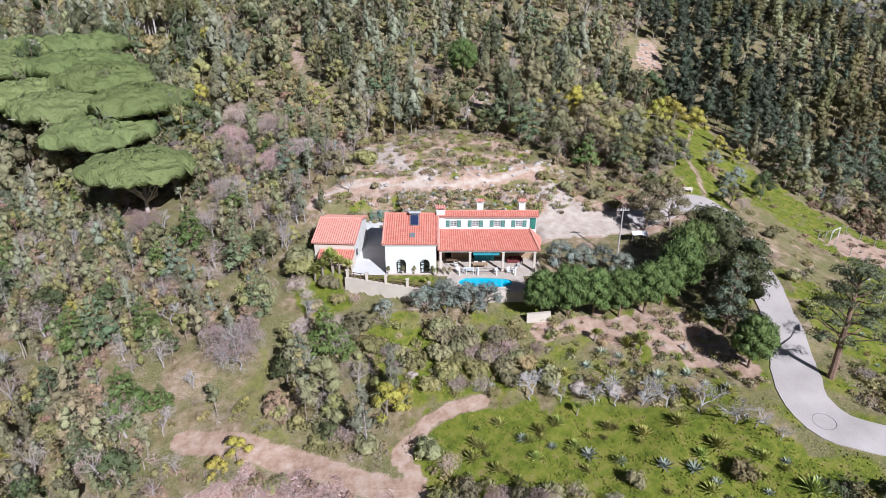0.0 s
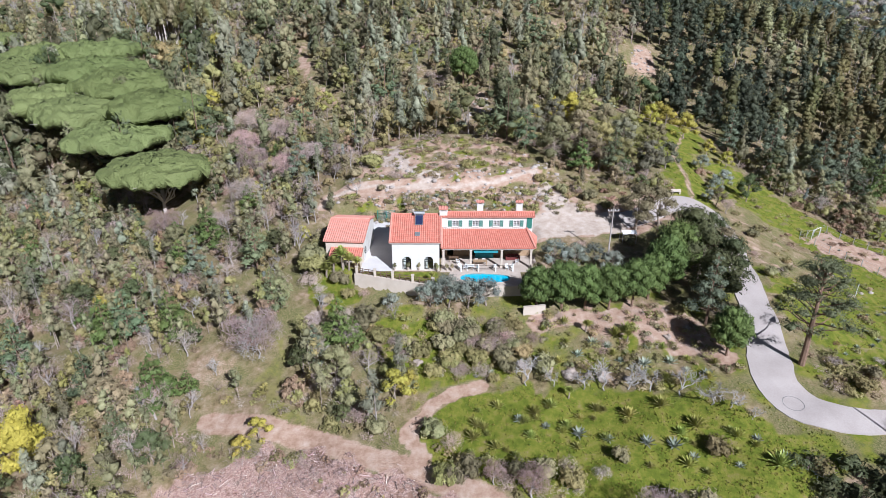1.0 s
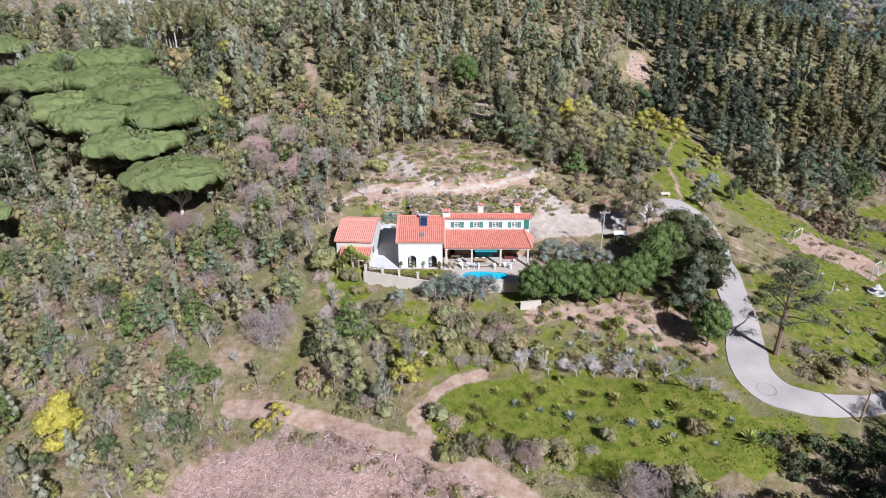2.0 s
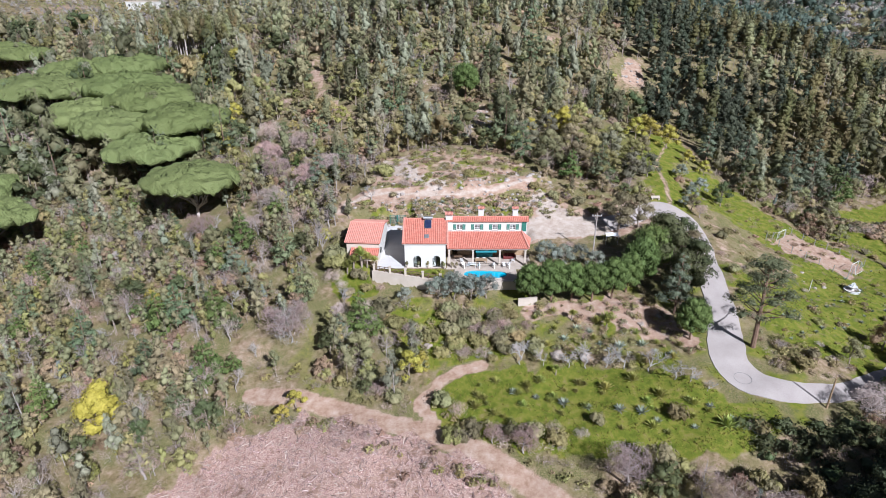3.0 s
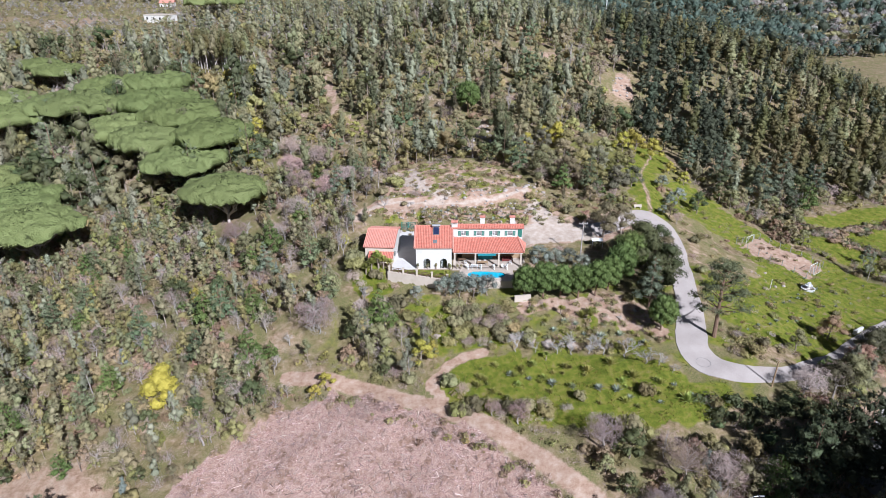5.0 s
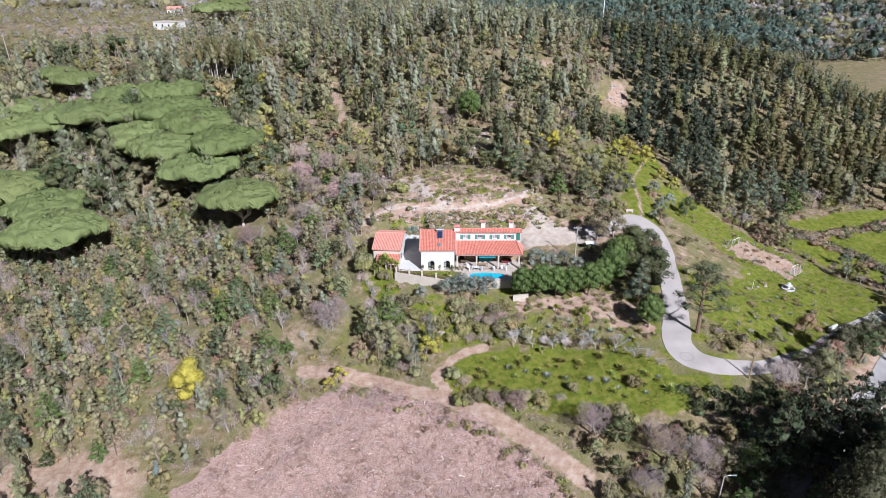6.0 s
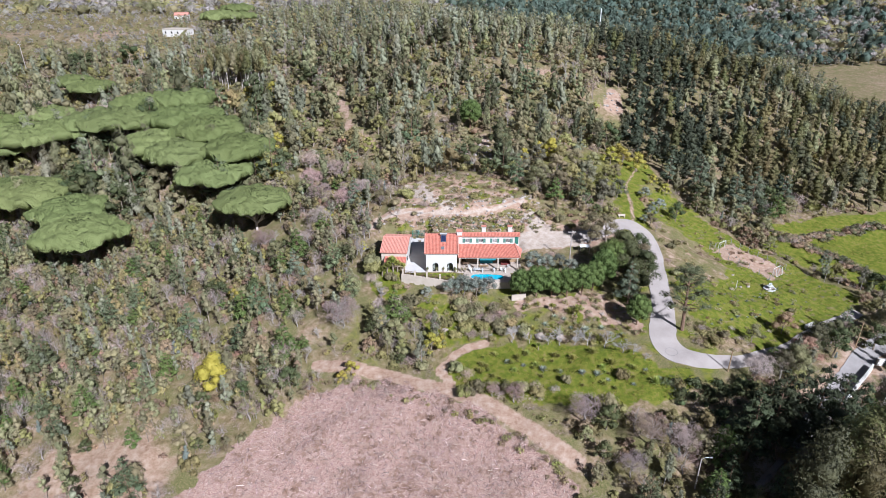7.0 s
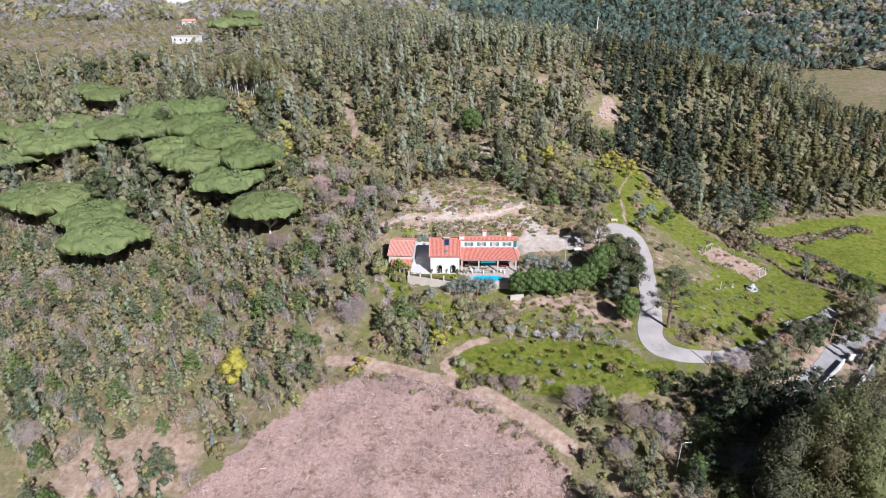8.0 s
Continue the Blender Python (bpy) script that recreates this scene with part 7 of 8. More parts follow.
def garden_chair(name="garden_chair"):
    e = new(name)
    tagged(e, "white moulded plastic garden chair on the veranda", "chair", "garden chairs")
    part("seat", boxed(-0.23, -0.23, 0.40, 0.23, 0.23, 0.44, 0.015), M_WHITE, e)
    bm = bmesh.new()
    hexa(bm, [(-0.23, 0.21, 0.44), (0.23, 0.21, 0.44), (0.23, 0.24, 0.44), (-0.23, 0.24, 0.44), (-0.25, 0.30, 0.92), (0.25, 0.30, 0.92), (0.25, 0.33, 0.92), (-0.25, 0.33, 0.92)])
    part("backrest", bm, M_WHITE, e)
    for s in (-1, 1):
        part("armrest", tube(bmesh.new(), ((s * 0.25, 0.25, 0.66), (s * 0.27, -0.05, 0.66), (s * 0.25, -0.24, 0.6), (s * 0.25, -0.25, 0.42)), (0.03,) * 4, 5), M_WHITE, e)
        for t in (-1, 1):
            part("leg", tube(bmesh.new(), ((s * 0.21, t * 0.2, 0.4), (s * 0.25, t * 0.25, 0)), (0.03, 0.025), 5), M_WHITE, e)
    return e


def table(w, d, material, label):
    e = new("garden_table")
    tagged(e, label, "table")
    part("tabletop", boxed(-w / 2, -d / 2, 0.70, w / 2, d / 2, 0.75, 0.01), material, e)
    for s in (-1, 1):
        for t in (-1, 1):
            part("leg", boxed(s * (w / 2 - 0.08) - 0.04, t * (d / 2 - 0.08) - 0.04, 0, s * (w / 2 - 0.08) + 0.04, t * (d / 2 - 0.08) + 0.04, 0.70), material, e)
    return e


def veranda_things():
    rng = random.Random(5)
    FLOOR = 0.04
    chair = garden_chair()
    spots = [(2.2, 79.6, 20), (3.1, 79.5, -30), (5.0, 79.4, 170), (7.6, 79.8, 200), (9.6, 79.5, 10), (10.4, 79.9, -60), (2.0, 81.5, 90), (4.9, 82.0, 180), (6.1, 82.1, 170), (11.4, 81.6, 260)]
    chair.matrix_basis = pose(spots[0][0], spots[0][1], FLOOR, 0, 0, spots[0][2])
    for x, y, a in spots[1:]:
        copy_thing(chair, pose(x, y, FLOOR, 0, 0, a))
    t = table(2.2, 1.0, M_WOOD, "long pale wooden veranda table")
    t.matrix_basis = pose(5.5, 81.2, FLOOR)
    t = table(1.2, 0.9, M_WHITE, "small white plastic veranda table")
    t.matrix_basis = pose(3.9, 79.5, FLOOR)
    t = table(1.6, 0.9, M_DARKWOOD, "dark wooden table by the veranda wall")
    t.matrix_basis = pose(1.3, 82.6, FLOOR)
    s = new("sofa")
    tagged(s, "dark red upholstered sofa on the veranda", "sofa")
    s.matrix_basis = pose(10.9, 83.2, FLOOR)
    part("base", boxed(-1.15, -0.45, 0.08, 1.15, 0.45, 0.28, 0.03), M_RED, s)
    for k in (-1, 0, 1):
        part("seat_cushion", boxed(k * 0.66 - 0.32, -0.44, 0.28, k * 0.66 + 0.32, 0.25, 0.45, 0.05), M_RED, s)
        part("back_cushion", boxed(k * 0.66 - 0.32, 0.2, 0.44, k * 0.66 + 0.32, 0.44, 0.86, 0.06), M_RED, s)
    for k in (-1, 1):
        part("arm", boxed(k * 1.06 - 0.12, -0.45, 0.28, k * 1.06 + 0.12, 0.45, 0.64, 0.05), M_RED, s)
        for j in (-1, 1):
            part("foot", boxed(k * 1.0 - 0.04, j * 0.36 - 0.04, 0, k * 1.0 + 0.04, j * 0.36 + 0.04, 0.08), M_DARKWOOD, s)
    c = new("bar_counter")
    tagged(c, "veranda bar counter with a turquoise front", "counter")
    c.matrix_basis = pose(6.3, 84.1, FLOOR)
    part("body", boxed(-1.5, -0.3, 0, 1.5, 0.3, 0.98, 0.01), M_TEAL, c)
    part("worktop", boxed(-1.6, -0.4, 0.984, 1.6, 0.4, 1.04, 0.015), M_WOOD, c)
    b = new("roller_blind")
    tagged(b, "turquoise roller blind hanging under the veranda eave", "blind")
    b.matrix_basis = pose(6.35, 80.62, 2.45)
    part("cloth", boxed(-1.9, 0, 0, 1.9, 0.03, 0.68), M_TEAL, b)
    part("rod", tube(bmesh.new(), ((-2.0, 0.015, 0.72), (2.0, 0.015, 0.72)), (0.04, 0.04), 8), M_WHITE, b)
    # pots along the house
    e = new("potted_plant")
    tagged(e, "small evergreen shrub in a clay pot by the house wall", "plant", "pots along the house")
    bm = tube(bmesh.new(), ((0, 0, 0), (0, 0, 0.35), (0, 0, 0.42)), (0.12, 0.18, 0.2), 12)
    part("pot", bm, M_PAVING, e)
    lv = mesh_object("foliage", *leaf_cloud(np.random.default_rng(3), [((0, 0, 0.75), (0.3, 0.3, 0.42)), ((0.1, 0.05, 1.05), (0.2, 0.2, 0.25))], 220, 0.1), L_OAK)
    lv.parent = e
    spots = [(-8.0, 79.34), (-5.9, 79.34), (-4.2, 79.34), (-1.5, 79.34), (-1.25, 78.95), (0.2, 79.2), (1.0, 79.1), (13.9, 79.3)]
    e.matrix_basis = pose(*spots[0], 0.035)
    for k, (x, y) in enumerate(spots[1:]):
        copy_thing(e, pose(x, y, 0.035, 0, 0, 50 * k))


M_RED = surface("dark_red_cloth", (0.10, 0.02, 0.02), (0.17, 0.045, 0.04), 4, 0.9)
M_TEAL = surface("turquoise_cloth", (0.03, 0.20, 0.24), (0.05, 0.28, 0.32), 3, 0.8)
veranda_things()


def green_gate():
    e = empty("metal_gate", -11.0, 99.3, 0.0, "green metal mesh gate behind the yard", "gate")
    bm = bmesh.new()
    for x in (-1.6, 0.0, 1.6):
        box(bm, x - 0.05, -0.05, -0.2, x + 0.05, 0.05, 2.3)
    for z in (0.1, 1.15, 2.2):
        box(bm, -1.6, -0.03, z, 1.6, 0.03, z + 0.06)
    part("gate_frame", bm, M_GREEN, e)
    for k in range(22):
        x = -1.53 + 3.06 * k / 21
        part("bar", boxed(x - 0.018, -0.015, 0.12, x + 0.018, 0.015, 2.22), M_GREEN, e)


green_gate()


def pole(x, y, h, material, label, arm=False, lamp=False, r=0.14):
    e = empty("utility_pole" if not lamp else "street_lamp", x, y, ground_at(x, y), label, "pole" if not lamp else "lamp post")
    part("shaft", tube(bmesh.new(), ((0, 0, -0.4), (0, 0, h * 0.5), (0, 0, h)), (r, r * 0.85, r * 0.65), 8), material, e)
    if arm:
        part("crossarm", boxed(-0.9, -0.06, h - 0.55, 0.9, 0.06, h - 0.42, 0.01), material, e)
        for k in (-0.8, -0.3, 0.3, 0.8):
            part("insulator", tube(bmesh.new(), ((k, 0, h - 0.42), (k, 0, h - 0.3), (k, 0, h - 0.2)), (0.05, 0.07, 0.03), 8), M_WHITE, e)
    if lamp:
        part("arm", tube(bmesh.new(), ((0, 0, h - 0.1), (0.5, 0, h + 0.25), (1.3, 0, h + 0.35)), (0.045, 0.04, 0.035), 6), M_STEEL, e)
        bm = bmesh.new()
        hexa(bm, [(1.2, -0.1, h + 0.27), (1.75, -0.13, h + 0.27), (1.75, 0.13, h + 0.27), (1.2, 0.1, h + 0.27), (1.2, -0.06, h + 0.4), (1.75, -0.08, h + 0.42), (1.75, 0.08, h + 0.42), (1.2, 0.06, h + 0.4)])
        part("lamp_head", bm, M_STEEL, e)
    return e


pole(26.6, 84.0, 8.6, M_CONCRETE, "pale concrete utility pole with a short crossarm", arm=True)
pole(51.0, 47.2, 4.9, M_WOOD, "weathered timber pole at the edge of the drive")
pole(85.6, 61.6, 6.6, M_WOOD, "leaning timber pole beside the lane")
pole(37.6, 25.0, 6.4, M_CONCRETE, "concrete street lamp post with a bent arm", lamp=True)
pole(78, 292, 17, M_WHITE, "tall white-painted steel mast above the wood", r=0.35)
pole(-204, 250, 12, M_CONCRETE, "pale concrete utility pole in the wood", arm=True, r=0.2)


def canopy():
    z = ground_at(31, 88.6)
    e = empty("sun_canopy", 31.0, 88.6, z, "small white cloth canopy on four posts beside the drive", "canopy")
    bm = bmesh.new()
    g = [[bm.verts.new((-1.2 + 2.4 * i / 6, -0.9 + 1.8 * j / 4, 1.7 + 0.35 * (1 - abs(j - 2) / 2) - 0.06 * math.sin(i * 1.6))) for i in range(7)] for j in range(5)]
    for j in range(4):
        for i in range(6):
            bm.faces.new((g[j][i], g[j][i + 1], g[j + 1][i + 1], g[j + 1][i]))
    part("cloth", bm, M_WHITE, e)
    for s in (-1, 1):
        for t in (-1, 1):
            part("post", tube(bmesh.new(), ((s * 1.15, t * 0.85, -0.2), (s * 1.15, t * 0.85, 1.68)), (0.035, 0.035), 6), M_STEEL, e)


canopy()


def bench():
    e = empty("bench", 44.6, 105.3, ground_at(44.6, 105.3), "pale stone bench at the end of the drive", "bench")
    part("seat", boxed(-0.95, -0.24, 0.38, 0.95, 0.24, 0.46, 0.02), M_CREAM, e)
    for s in (-1, 1):
        part("leg", boxed(s * 0.7 - 0.12, -0.2, -0.1, s * 0.7 + 0.12, 0.2, 0.38, 0.02), M_CREAM, e)
    part("backrest", boxed(-0.95, 0.18, 0.46, 0.95, 0.26, 0.85, 0.02), M_CREAM, e)


bench()


def drain_ring():
    # a scratched tyre circle, modelled as a thin raised band
    bm = bmesh.new()
    n = 40
    x0, y0 = 41.6, 52.3
    rows = []
    for r in (1.16, 1.22):
        rows.append([bm.verts.new((x0 + r * math.cos(2 * math.pi * k / n), y0 + r * math.sin(2 * math.pi * k / n), ground_at(x0 + r * math.cos(2 * math.pi * k / n), y0 + r * math.sin(2 * math.pi * k / n)) + 0.065)) for k in range(n)])
    for k in range(n):
        bm.faces.new((rows[0][k], rows[0][(k + 1) % n], rows[1][(k + 1) % n], rows[1][k]))
    r = bmesh.ops.extrude_face_region(bm, geom=list(bm.faces))
    for v in r["geom"]:
        if isinstance(v, bmesh.types.BMVert):
            v.co.z += 0.012
    tagged(part("drain_ring", bm, M_STREET), "dark round ring scratched on the concrete drive", "manhole", kind="structure")


drain_ring()


# ---- garden below the drive ----
def fountain():
    e = empty("fountain", 77.0, 83.6, ground_at(77.0, 83.6), "white tiered garden fountain in a round basin", "fountain")

    def lathe(profile, n=20):
        bm = bmesh.new()
        rings = [[bm.verts.new((r * math.cos(2 * math.pi * k / n), r * math.sin(2 * math.pi * k / n), z)) for k in range(n)] for r, z in profile]
        for a, b in zip(rings, rings[1:]):
            for k in range(n):
                bm.faces.new((a[k], a[(k + 1) % n], b[(k + 1) % n], b[k]))
        return bm

    part("basin", lathe(((1.35, -0.2), (1.4, 0.3), (1.45, 0.42), (1.22, 0.42), (1.18, 0.1), (0.0, 0.1))), M_WHITE, e)
    part("pedestal", lathe(((0.4, 0.1), (0.22, 0.4), (0.16, 0.8), (0.75, 1.05), (0.8, 1.12), (0.2, 1.02), (0.1, 1.4), (0.36, 1.6), (0.38, 1.66), (0.08, 1.6), (0.05, 1.95), (0.0, 2.0))), M_WHITE, e)
    w = bmesh.new()
    bmesh.ops.create_circle(w, cap_ends=True, radius=1.18, segments=20, matrix=pose(0, 0, 0.3))
    part("basin_floor", w, M_CONCRETE, e)


fountain()


def goal(x, y, turn):
    e = empty("football_goal", x, y, ground_at(x, y) - 0.05, "small white tubular football goal", "goal", "goals on the small pitch")
    e.rotation_euler.z = radians(turn)
    for s in (-1.5, 1.5):
        part("upright", tube(bmesh.new(), ((s, 0, -0.2), (s, 0, 2.0)), (0.06, 0.06), 8), M_WHITE, e)
        part("stay", tube(bmesh.new(), ((s, 0, 2.0), (s, 0.6, 1.9), (s, 1.1, 0)), (0.045,) * 3, 6), M_WHITE, e)
    part("crossbar", tube(bmesh.new(), ((-1.55, 0, 2.0), (1.55, 0, 2.0)), (0.06, 0.06), 8), M_WHITE, e)
    part("ground_bar", tube(bmesh.new(), ((-1.5, 1.1, 0.03), (1.5, 1.1, 0.03)), (0.04, 0.04), 6), M_WHITE, e)


goal(73.0, 104.0, 35)
goal(84.0, 94.2, 215)


def pitch_fence():
    e = empty("pitch_fence", 78.5, 98.8, ground_at(78.5, 98.8), "low wire fence on pale posts round the small pitch", "fence")
    base = Vector(e.location)
    corners = [Vector((*p, 0)) for p in PITCH]
    for a, b in zip(corners, corners[1:] + corners[:1]):
        n = max(2, round((b - a).length / 2.6))
        tops = []
        for k in range(n):
            p = a.lerp(b, k / n)
            p.z = ground_at(p.x, p.y)
            part("post", boxed(p.x - base.x - 0.05, p.y - base.y - 0.05, p.z - base.z - 0.3, p.x - base.x + 0.05, p.y - base.y + 0.05, p.z - base.z + 1.6), M_STEEL, e)
            tops.append(p - base)
        q = b.copy()
        q.z = ground_at(b.x, b.y)
        tops.append(q - base)
        for z in (0.1, 0.8, 1.5):
            part("wire", tube(bmesh.new(), [p + Vector((0, 0, z)) for p in tops], [0.014] * len(tops), 3), M_STEEL, e)


pitch_fence()
pole(67.6, 81.8, 2.3, M_WHITE, "slim white garden lamp post on the lawn", r=0.07)


def garden_wall(name, a, b, h, thick, label, material):
    """A straight wall that follows the ground in steps of its own length."""
    a, b = Vector((*a, 0)), Vector((*b, 0))
    n = max(2, int((b - a).length / 1.5))
    d = (b - a).normalized()
    s = Vector((-d.y, d.x, 0)) * thick / 2
    bm = bmesh.new()
    pts = [a.lerp(b, k / n) for k in range(n + 1)]
    for p, q in zip(pts, pts[1:]):
        za, zb = ground_at(p.x, p.y), ground_at(q.x, q.y)
        hexa(bm, [Vector((*(v.xy), z - 0.4)) for v, z in ((p - s, za), (q - s, zb), (q + s, zb), (p + s, za))] + [Vector((*(v.xy), z + h)) for v, z in ((p - s, za), (q - s, zb), (q + s, zb), (p + s, za))])
    bmesh.ops.remove_doubles(bm, verts=bm.verts, dist=0.001)
    return tagged(part(name, bm, material), label, "wall", kind="structure")


garden_wall("garden_wall", (72.4, 42.8), (84.6, 54.2), 1.3, 0.35, "low white-plastered wall along the lane edge", M_WALL)
garden_wall("garden_wall", (86.6, 55.8), (94.4, 57.4), 1.6, 0.35, "short white wall closing the plot", M_WALL)
garden_wall("garden_wall", (94.6, 57.2), (79.5, 42.6), 1.9, 0.35, "white-plastered wall of the walled plot", M_WALL)
garden_wall("garden_wall", (77.6, 67.6), (80.4, 69.4), 0.8, 0.4, "short white wall end beside the side lane", M_WALL)
garden_wall("garden_wall", (47.2, 24.4), (55.8, 30.8), 0.9, 0.9, "broken pale rubble wall in the ravine", M_ROCK)
garden_wall("retaining_wall", (11.2, 70.2), (14.4, 70.4), 1.3, 0.4, "pale plastered wall under the pines", M_CREAM)


def planting_bed():
    z = ground_at(-4.6, 117.2)
    e = empty("planting_bed", -4.6, 117.2, z, "rectangular timber-edged planting bed", "planter")
    for k, (x0, y0, x1, y1) in enumerate(((-1.5, -1.2, 1.5, -1.08), (-1.5, 1.08, 1.5, 1.2), (-1.5, -1.08, -1.38, 1.08), (1.38, -1.08, 1.5, 1.08))):
        part("board", boxed(x0, y0, -0.3, x1, y1, 0.4, 0.01), M_DARKWOOD, e)
    part("soil", boxed(-1.38, -1.08, -0.3, 1.38, 1.08, 0.22), M_GROUND, e)


planting_bed()


def rocks():
    """Single pale boulders on the slope below the agaves."""
    rng = random.Random(9)
    for x, y, r in ((16.2, 59.4, 1.0), (18.6, 59.0, 0.7), (20.6, 58.8, 1.1), (13.6, 60.4, 0.7), (10.2, 61.4, 0.8), (-3.8, 63.0, 0.6), (30.4, 64.6, 0.6), (33.4, 66.0, 0.7)):
        bm = bmesh.new()
        bmesh.ops.create_icosphere(bm, subdivisions=3, radius=r)
        o = Vector((rng.random() * 9, rng.random() * 9, 0))
        for v in bm.verts:
            v.co *= 1 + 0.7 * noise.noise(v.co * 1.1 / r + o) + 0.2 * noise.noise(v.co * 3.2 / r + o)
            v.co.z *= 0.7
        ob = part("boulder", bm, M_ROCK_PALE)
        ob.matrix_basis = pose(x, y, ground_at(x, y) - 0.12 * r, 0, 0, 360 * rng.random())
        tagged(ob, "pale weathered boulder set in the slope", "rock", "boulders on the slope")


M_ROCK_PALE = surface("pale_rock", (0.22, 0.175, 0.145), (0.42, 0.35, 0.30), 1.3, 0.95, bump=0.5, fine=7)
rocks()


# ---- far buildings ----
def far_house(x, y, w, d, h, turn, label, flat=False):
    z = ground_at(x, y)
    e = empty("far_house", x, y, z, label, "house", "far houses")
    e.rotation_euler.z = radians(turn)
    wins = [(w * (k + 0.5) / 4 - 0.5, w * (k + 0.5) / 4 + 0.5, 1.9, 3.1, 0) for k in range(4)]
    bm = open_wall(bmesh.new(), (-w / 2, -d / 2, -1), (1, 0, 0), w, h + 1, 0.3, wins)
    part("front_wall", bm, M_WALL, e)
    for a, dr, ln in (((w / 2, -d / 2 + 0.3, -1), (0, 1, 0), d - 0.3), ((-w / 2 + 0.3, -d / 2 + 0.3, -1), (0, 1, 0), d - 0.3)):
        part("side_wall", open_wall(bmesh.new(), a, dr, ln, h + 1, 0.3, ()), M_WALL, e)
    part("back_wall", open_wall(bmesh.new(), (-w / 2 + 0.3, d / 2 - 0.3, -1), (1, 0, 0), w - 0.6, h + 1, 0.3, ()), M_WALL, e)
    for x0, x1, z0, z1, _ in wins:
        part("window", boxed(-w / 2 + x0, -d / 2 + 0.1, z0 - 1, -w / 2 + x1, -d / 2 + 0.16, z1 - 1), M_IRON, e)
    if flat:
        part("roof", boxed(-w / 2 - 0.2, -d / 2 - 0.2, h, w / 2 + 0.2, d / 2 + 0.2, h + 0.3, 0.02), M_CREAM, e)
    else:
        bm = bmesh.new()
        for s in (-1, 1):
            hexa(bm, [(-w / 2 - 0.3, s * (d / 2 + 0.4), h - 0.1), (w / 2 + 0.3, s * (d / 2 + 0.4), h - 0.1), (w / 2 + 0.3, 0, h + d * 0.2), (-w / 2 - 0.3, 0, h + d * 0.2),
                      (-w / 2 - 0.3, s * (d / 2 + 0.4), h + 0.1), (w / 2 + 0.3, s * (d / 2 + 0.4), h + 0.1), (w / 2 + 0.3, 0, h + d * 0.2 + 0.2), (-w / 2 - 0.3, 0, h + d * 0.2 + 0.2)])
        part("roof", bm, M_TILE_PALE, e)


far_house(-160, 327, 15, 8, 3.2, -8, "long low white building at the far field", True)
far_house(-188, 406, 9, 7, 3.4, 10, "small white far cottage with a tile roof")
far_house(-262, 585, 26, 12, 5, 0, "large white far hall")
far_house(-225, 640, 30, 12, 6, 5, "long white far building with a tile roof")
far_house(-190, 660, 18, 10, 6, -6, "white far house with a tile roof")


# ---- loose ground cover ----
L_SLASH = foliage("cut_dry_branches", (0.11, 0.07, 0.055), (0.60, 0.47, 0.41), (0.30, 0.20, 0.17), 0.0, gaps=0, vary=0.45)


